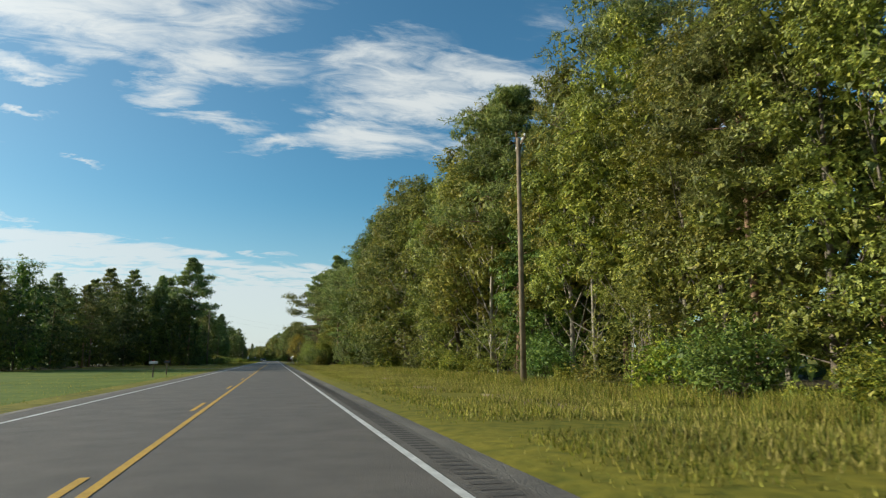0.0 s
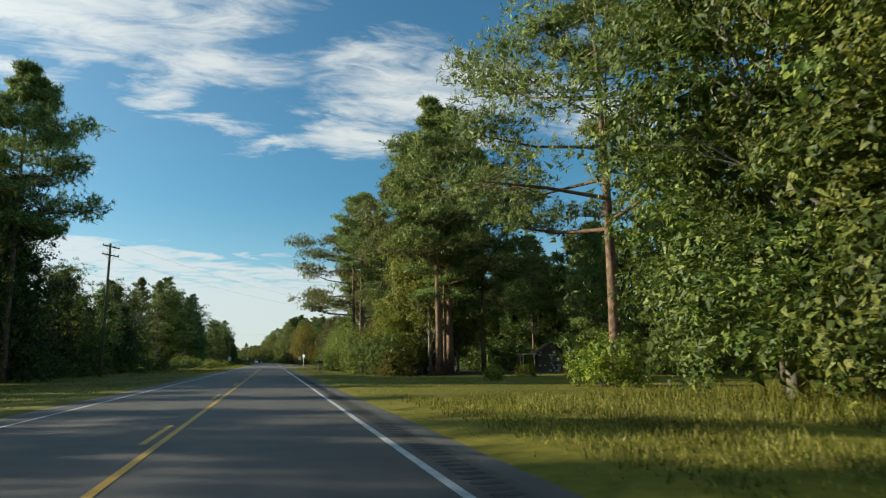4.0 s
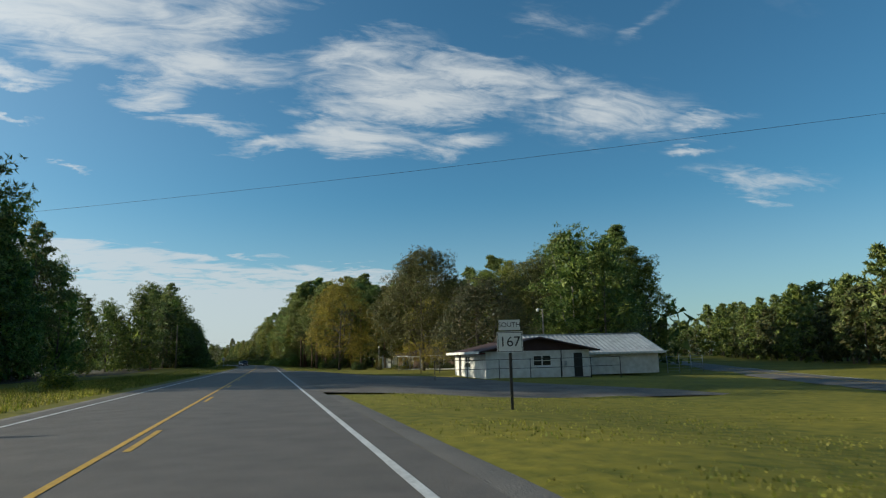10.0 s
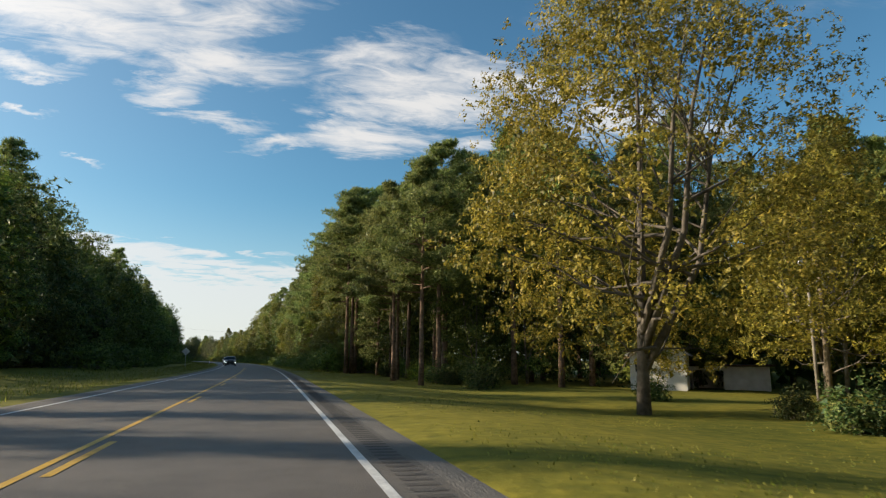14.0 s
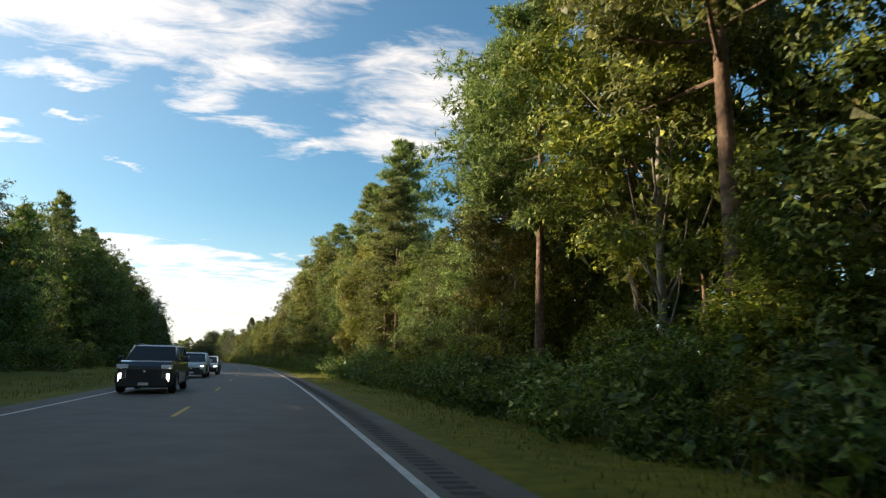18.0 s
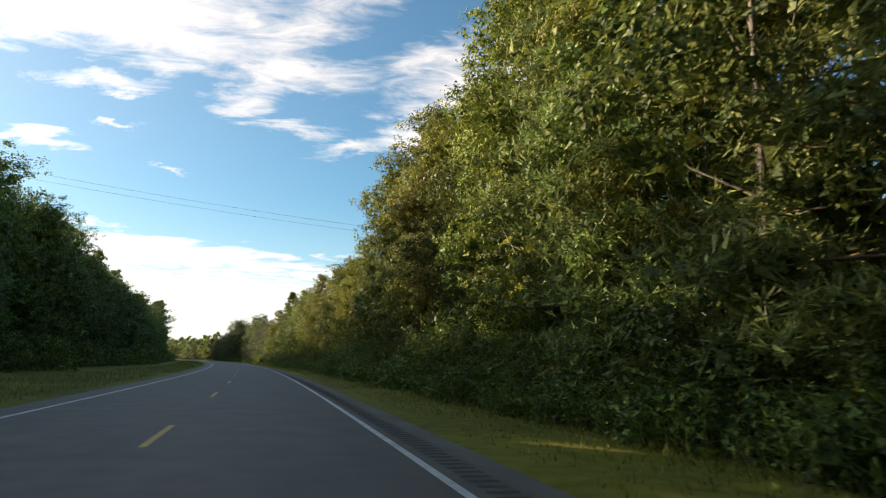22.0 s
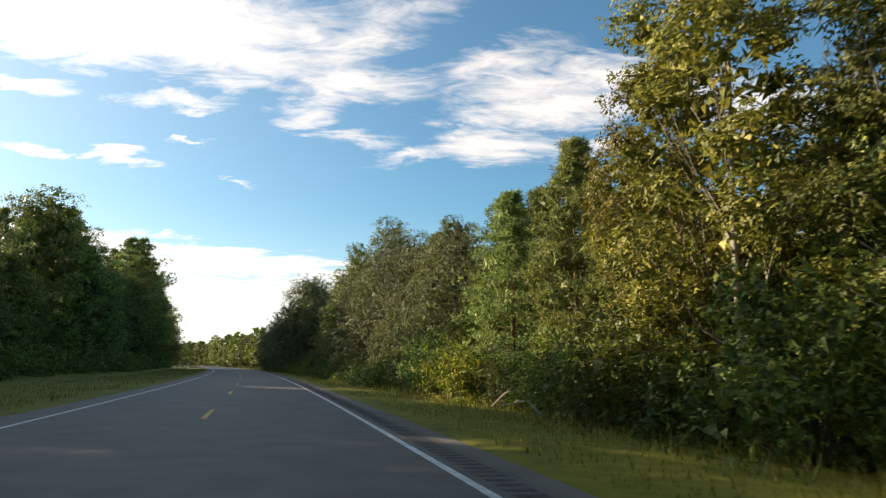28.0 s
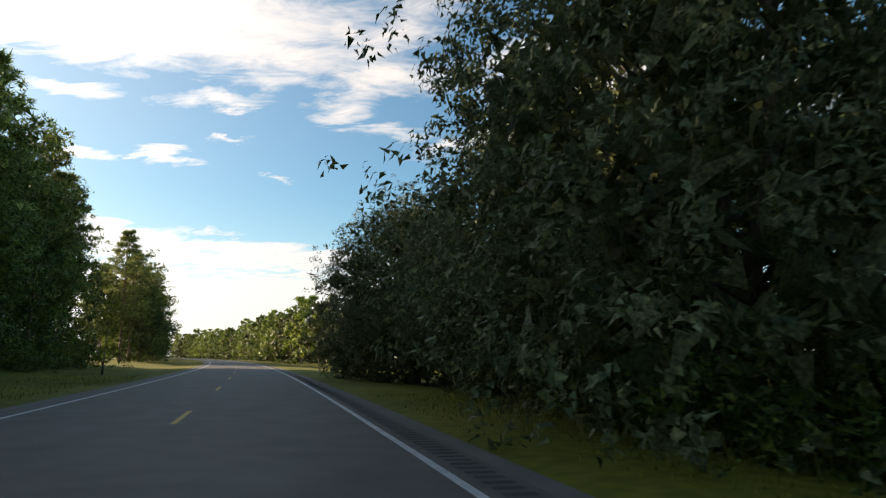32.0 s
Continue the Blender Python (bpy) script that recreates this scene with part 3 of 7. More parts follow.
def ribbon(name, line, width, material, label, lift):
    half = width / 2
    verts, faces = [], []
    for i, (s, u) in enumerate(line):
        a, b = line[max(i - 1, 0)], line[min(i + 1, len(line) - 1)]
        d = Vector((b[0] - a[0], b[1] - a[1])).normalized()
        for k in (-1, 1):
            q = (s - d.y * half * k, u + d.x * half * k)
            k = ease(4.3, 7.5, abs(q[1]))
            verts.append(tuple(rd(q[0], q[1], (1 - k) * (road_z(*q) + 0.004) + k * (ground_z(*q) + lift))))
        if i:
            faces.append((2 * i - 2, 2 * i - 1, 2 * i + 1, 2 * i))
    return tagged(new(name, mesh_of(name, verts, faces, material)), label, "road marking", kind="structure")


def curve_line(points, n=6):
    out = []
    p = [points[0]] + list(points) + [points[-1]]
    for i in range(1, len(p) - 2):
        for k in range(n):
            t = k / n
            out.append(tuple(0.5 * (2 * p[i][c] + (p[i + 1][c] - p[i - 1][c]) * t + (2 * p[i - 1][c] - 5 * p[i][c] + 4 * p[i + 1][c] - p[i + 2][c]) * t * t + (3 * p[i][c] - p[i - 1][c] - 3 * p[i + 1][c] + p[i + 2][c]) * t ** 3) for c in (0, 1)))
    return out + [points[-1]]


ribbon("edge_line", curve_line([(213.8, 3.6), (217, 3.72), (220.2, 4.2), (226, 5.5), (232.8, 8.0)]), 0.13, WHITE_PAINT, "curved white edge line at the junction", 0.053)
ribbon("edge_line", curve_line([(265, 3.6), (256, 3.62), (250.8, 3.8), (249.2, 5.4), (248.2, 7.9)]), 0.13, WHITE_PAINT, "curved white edge line at the junction", 0.053)
ribbon("edge_line", curve_line([(237.5, 10.2), (246.3, 15.7), (260, 24.0), (285.8, 39.1), (330, 64.5)]), 0.13, WHITE_PAINT, "curved white edge line of the side road", 0.053)
for off in (-0.17, 0.17):
    ribbon("centre_line", curve_line([(242.8 + off, 8.4 - off), (247.2 + off, 11.2 - off), (252.4 + off * 0.5, 16.0 - off), (263 + off * 0.5, 22.9 - off), (287 + off * 0.5, 37.0 - off), (332 + off * 0.5, 63.0 - off)]), 0.13, YELLOW_PAINT, "double yellow line of the side road", 0.053)
ribbon("stop_bar", [(244.9, 8.3), (242.4, 8.5)], 0.45, WHITE_PAINT, "broad white stop bar on asphalt", 0.052)
patch("lot", LOT_L, LOT_R, GRAVEL, "patched dusty lot of old asphalt and gravel", "parking lot", 8, 0.03)
patch("drive", [(190.2, 4.7), (190.6, 9), (190.8, 17), (196, 27)], [(194.6, 4.7), (194.2, 9), (194.0, 16.4), (200, 25)], DIRT, "sandy driveway across the grass", "driveway", 3, 0.035)
patch("drive", [(98, -4.7), (98.4, -9), (99, -40)], [(102.6, -4.7), (102, -9), (102, -40)], DIRT, "sandy driveway across the grass", "driveway", 3, 0.03)


# ---- trees and shrubs ----
def leaf_tris(rng, pts, length, width, droop=0.0, out=None, jitter=0.35, face=None):
    """One pointed leaf or tuft at each point: random ways, or outwards from a line."""
    n = len(pts)
    d = rng.normal(size=(n, 3))
    if out is not None:
        d = d * 0.75 + out
    d[:, 2] -= droop
    d /= np.linalg.norm(d, axis=1)[:, None] + 1e-9
    if face is None:
        side = np.cross(d, rng.normal(size=(n, 3)))
    else:
        f = face + rng.normal(size=(n, 3)) * 0.42
        f /= np.linalg.norm(f, axis=1)[:, None] + 1e-9
        d = d - f * (d * f).sum(1)[:, None] * 0.85
        d /= np.linalg.norm(d, axis=1)[:, None] + 1e-9
        side = np.cross(f, d)
    side /= np.linalg.norm(side, axis=1)[:, None] + 1e-9
    L = (length * (1 + jitter * rng.normal(size=n).clip(-1.5, 1.5)))[:, None]
    W = (width * (1 + jitter * rng.normal(size=n).clip(-1.5, 1.5)))[:, None] * 0.5
    t = np.empty((n, 3, 3))
    t[:, 0], t[:, 1], t[:, 2] = pts - side * W, pts + side * W, pts + d * L
    return t


def ball(rng, n, power=0.45):
    v = rng.normal(size=(n, 3))
    v /= np.linalg.norm(v, axis=1)[:, None]
    return v * (rng.random(n) ** power)[:, None]


def sprigs(rng, n, power, each):
    """n leaves in bunches over a ball: the bunches' places, and each leaf's own way from its bunch."""
    k = max(5, n // each)
    return np.repeat(ball(rng, k, power), each, axis=0), ball(rng, k * each, 0.4)


def trunk_line(rng, height, bend, n=7):
    ph = rng.random(2) * 6.28
    return [Vector((bend * height * math.sin(ph[0] + 2.1 * t) * t, bend * height * math.sin(ph[1] + 1.7 * t) * t, height * t)) for t in np.linspace(0, 1, n)]


def along(line, t):
    q = t * (len(line) - 1)
    i = min(int(q), len(line) - 2)
    return line[i].lerp(line[i + 1], q - i)


def broadleaf(seed, height, width, low, lobes, leaves, leaf, stem, leafmat, barkmat, forks=1, lean=0.03, inner=44, limbs=0.30, puff=1.1, heart=0.42):
    """Trunk and limbs in one mesh, and in another a crown of leafy clumps set round its outline, dense at heart."""
    rng = np.random.default_rng(seed)
    wood = Shape()
    line = trunk_line(rng, height * 0.86, lean)
    wood.tube(line, [stem * (1.25 - 0.25 * min(1, i)) * (1 - 0.82 * i / 6) for i in range(7)], 8)
    stems = [line]
    for k in range(forks - 1):
        a = along(line, 0.06 + 0.14 * rng.random())
        w = rng.random() * 6.28
        tip = Vector((math.cos(w) * width * 0.32, math.sin(w) * width * 0.32, height * (0.75 + 0.15 * rng.random())))
        other = [a, a.lerp(tip, 0.35) + Vector((math.cos(w), math.sin(w), 0)) * width * 0.06, a.lerp(tip, 0.7), tip]
        wood.tube(other, [stem * 0.7, stem * 0.5, stem * 0.3, stem * 0.08], 6)
        stems.append(other)
    lobes = max(16, int(lobes * 0.66))
    mids, ways = [], []
    skew = rng.random(4) * 6.28
    for i in range(lobes):
        f = (i + rng.random()) / lobes
        z = low + (0.97 - low) * f
        prof = (0.62 + 0.38 * math.sin(math.pi * min(1.0, f * 1.15 + 0.12))) * min(1.0, (1.04 - f) * 2.6) ** 0.6
        w = i * 2.4 + rng.random() * 0.9
        prof *= 1 + 0.16 * math.sin(w + skew[0]) + 0.16 * math.sin(2 * w + 9 * f + skew[1]) + 0.10 * math.sin(14 * f + skew[2])
        r = width * 0.5 * max(0.05, prof) * (0.62 + 0.32 * rng.random())
        c = Vector((math.cos(w) * r, math.sin(w) * r, height * z))
        mids.append(c), ways.append(Vector((math.cos(w), math.sin(w), 0.35 + 0.9 * f ** 3)).normalized())
        st = stems[rng.integers(len(stems))]
        if rng.random() < limbs:
            a = along(st, min(0.95, max(0.08, z * 0.9 - 0.10 - 0.10 * rng.random())))
            b = a.lerp(c, 0.5) + Vector((0, 0, -0.04 * height * rng.random()))
            t0 = stem * (0.32 if z < 0.6 else 0.2)
            wood.tube([a, b, c], [t0, t0 * 0.6, t0 * 0.18], 4, False)
            if rng.random() < 0.4:
                d2 = c + Vector(rng.normal(size=3)) * width * 0.12
                wood.tube([b, b.lerp(d2, 0.55) + Vector((0, 0, 0.2)), d2], [t0 * 0.45, t0 * 0.28, t0 * 0.1], 4, False)
    sizes = rng.random(lobes) ** 1.4 * 1.0 + 0.55
    share = sizes ** 2 / (sizes ** 2).sum()
    pts, outs, core = [], [], []
    for c, way, sz, sh in zip(mids, ways, sizes, share):
        n = max(6, int(leaves * sh))
        v, own = sprigs(rng, n, 0.14, 14)
        # the leaves crowd on the clump's outer and upper side
        turned = (v @ np.array(way)) < -0.15
        v[turned] = -v[turned] * 0.9
        w = rng.random(4) * 6.28
        lump = 1 + 0.30 * np.sin(3.2 * v[:, 0] + w[0]) * np.sin(3.2 * v[:, 1] + w[1]) + 0.22 * np.sin(5 * v[:, 2] + w[2]) + 0.12 * np.sin(9 * v[:, 0] + 7 * v[:, 1] + w[3])
        rad = (width * 0.165 * sz + 0.15) * puff
        pts.append(np.array(c) + v * lump[:, None] * np.array([rad * 1.15, rad * 1.15, rad * 0.76]) + own * np.array([1.0, 1.0, 0.75]) * min(leaf * 1.9, rad * 0.5))
        outs.append(v * 0.45 + own * 0.45)
        core.append(np.array(c) - np.array(way) * rad * 0.35 + ball(rng, inner, 0.5) * np.array([rad, rad, rad * 0.7]) * 0.72)
    # a shaded heart round the stem
    k = inner * lobes // 5
    hz = rng.random(k)
    hr = width * 0.5 * (0.42 - 0.25 * hz) * rng.random(k) ** 0.5
    hw = rng.random(k) * 6.28
    core.append(np.stack([np.cos(hw) * hr, np.sin(hw) * hr, height * (low + 0.04 + (0.86 - low) * hz)], 1))
    pts, outs = np.concatenate(pts), np.concatenate(outs)
    pts[:, 2] = np.maximum(pts[:, 2], 0.15)
    core = leaf_tris(rng, np.concatenate(core), heart, heart * 0.8, 0.1)
    return wood.mesh("trunk", barkmat, True), tri_mesh("crown", np.concatenate([leaf_tris(rng, pts, leaf, leaf * 0.66, 0.25, outs, 0.35, outs * 1.8 + np.array([0, 0, 0.35])), core]), leafmat)


def pine(seed, height, width, low, branches, tufts, spray, stem, leafmat, barkmat, needle=0.42, flat=0.4, blade=0.085, clumps=4, puff=1.0, spire=0.0, bare=0.34, thick=1.0):
    """A tall stem, whorls of bent limbs, and along each limb flat cushions of needles with gaps between them."""
    rng = np.random.default_rng(seed)
    wood = Shape()
    line = trunk_line(rng, height * 0.97, 0.012, 8)
    wood.tube(line, [stem * (1.2 if i == 0 else 1.0) * (1 - 0.86 * (i / 7) ** 1.2) for i in range(8)], 9)
    pts, outs, core = [], [], []
    skew = rng.random(2) * 6.28
    for i in range(branches):
        f = (i + 0.6 * rng.random()) / branches
        z = low + (0.98 - low) * f
        dome = max(0.16, (1 - f ** 2.4)) * (0.6 + 0.4 * min(1, f * 3 + 0.3))
        cone = max(0.10, (1 - f) ** 0.8)
        prof = dome * (1 - spire) + cone * spire
        w = i * 2.39996 + rng.random() * 0.7
        r = width * 0.5 * prof * (0.62 + 0.45 * rng.random()) * (1 + 0.2 * math.sin(w + skew[0]))
        a = along(line, z / 0.97 if z < 0.97 else 1.0)
        d = Vector((math.cos(w), math.sin(w), 0))
        rise = r * (flat * (0.2 + rng.random()) - (0.25 if f < 0.3 else 0))
        b = a + d * r * 0.5 + Vector((0, 0, rise * 0.25))
        c = a + d * r + Vector((0, 0, rise))
        t0 = stem * (0.10 + 0.20 * (1 - f)) * thick
        wood.tube([a, b, c], [t0, t0 * 0.65, t0 * 0.2], 4, False)
        side = Vector((-d.y, d.x, 0))
        for k in range(clumps):
            g = 1.0 if k == 0 else bare + (1 - bare) * (k + 0.5 * rng.random()) / clumps
            base = a.lerp(b, g * 2) if g < 0.5 else b.lerp(c, g * 2 - 1)
            off = side * r * 0.36 * g * float(rng.normal()) * (0.3 if k == 0 else 1.0)
            mid = base + off + Vector((0, 0, 0.12 + 0.2 * rng.random()))
            if k and r > 1.2:
                wood.tube([base, mid], [t0 * 0.3, t0 * 0.12], 3, False)
            rad = (0.36 + 0.095 * r) * puff * (0.75 + 0.55 * rng.random())
            n = max(8, int(tufts * spray / clumps * (rad / (0.36 + 0.1 * r)) ** 2))
            v, own = sprigs(rng, n, 0.22, 9)
            v[:, 2] = np.where(v[:, 2] < -0.2, -v[:, 2] * 0.7, v[:, 2])
            q = rng.random(3) * 6.28
            lump = 1 + 0.3 * np.sin(4 * v[:, 0] + q[0]) * np.sin(4 * v[:, 1] + q[1]) + 0.15 * np.sin(6 * v[:, 2] + q[2])
            pts.append(np.array(mid) + v * lump[:, None] * np.array([1.2, 1.2, 0.74]) * rad + own * 0.10)
            outs.append(v * 0.5 + own * 1.4 + np.array([0, 0, 0.3]))
            core.append(np.array(mid) + ball(rng, max(3, n // 12), 0.5) * np.array([0.9, 0.9, 0.4]) * rad)
    pts, outs, core = np.concatenate(pts), np.concatenate(outs), np.concatenate(core)
    tris = [leaf_tris(rng, pts, needle, blade, 0.05, outs, 0.3), leaf_tris(rng, core, needle * 1.2, needle * 0.7, 0.0)]
    return wood.mesh("trunk", barkmat, True), tri_mesh("crown", np.concatenate(tris), leafmat)


def shrub(seed, height, width, lobes, leaves, leaf, leafmat, barkmat):
    """Many thin stems and a crown of leafy clumps, closed at heart and reaching the ground."""
    rng = np.random.default_rng(seed)
    wood, pts, outs, core = Shape(), [], [], []
    for i in range(lobes):
        w, r = i * 2.4 + rng.random(), width * 0.40 * rng.random() ** 0.45
        z = height * (0.14 + 0.74 * rng.random() * (1 - 0.55 * (r / (width * 0.40)) ** 2))
        c = Vector((math.cos(w) * r, math.sin(w) * r, z))
        wood.tube([Vector((c.x * 0.12, c.y * 0.12, -0.05)), Vector((c.x * 0.5, c.y * 0.5, z * 0.6)), c], [0.018, 0.012, 0.005], 3, False)
        n = leaves // lobes
        v, own = sprigs(rng, n, 0.2, 12)
        rad = width * 0.19 * (0.6 + 0.8 * rng.random())
        size = np.array([rad, rad, min(rad, height * 0.3)])
        q = rng.random(2) * 6.28
        lump = 1 + 0.28 * np.sin(4 * v[:, 0] + q[0]) * np.sin(4 * v[:, 1] + q[1]) + 0.15 * np.sin(7 * v[:, 2] + q[0])
        pts.append(np.array(c) + v * lump[:, None] * size + own * leaf * 1.9), outs.append(v * 0.45 + own * 0.45)
        core.append(np.array(c) * np.array([0.85, 0.85, 0.92]) + ball(rng, max(6, n // 9), 0.5) * size * 0.75)
    pts, outs, core = np.concatenate(pts), np.concatenate(outs), np.concatenate(core)
    pts[:, 2], core[:, 2] = np.maximum(pts[:, 2], 0.05), np.maximum(core[:, 2], 0.1)
    tris = [leaf_tris(rng, pts, leaf, leaf * 0.64, 0.15, outs, 0.35, outs * 1.4 + np.array([0, 0, 0.4])), leaf_tris(rng, core, leaf * 2.4, leaf * 1.8, 0.1)]
    return wood.mesh("stems", barkmat, True), tri_mesh("crown", np.concatenate(tris), leafmat)


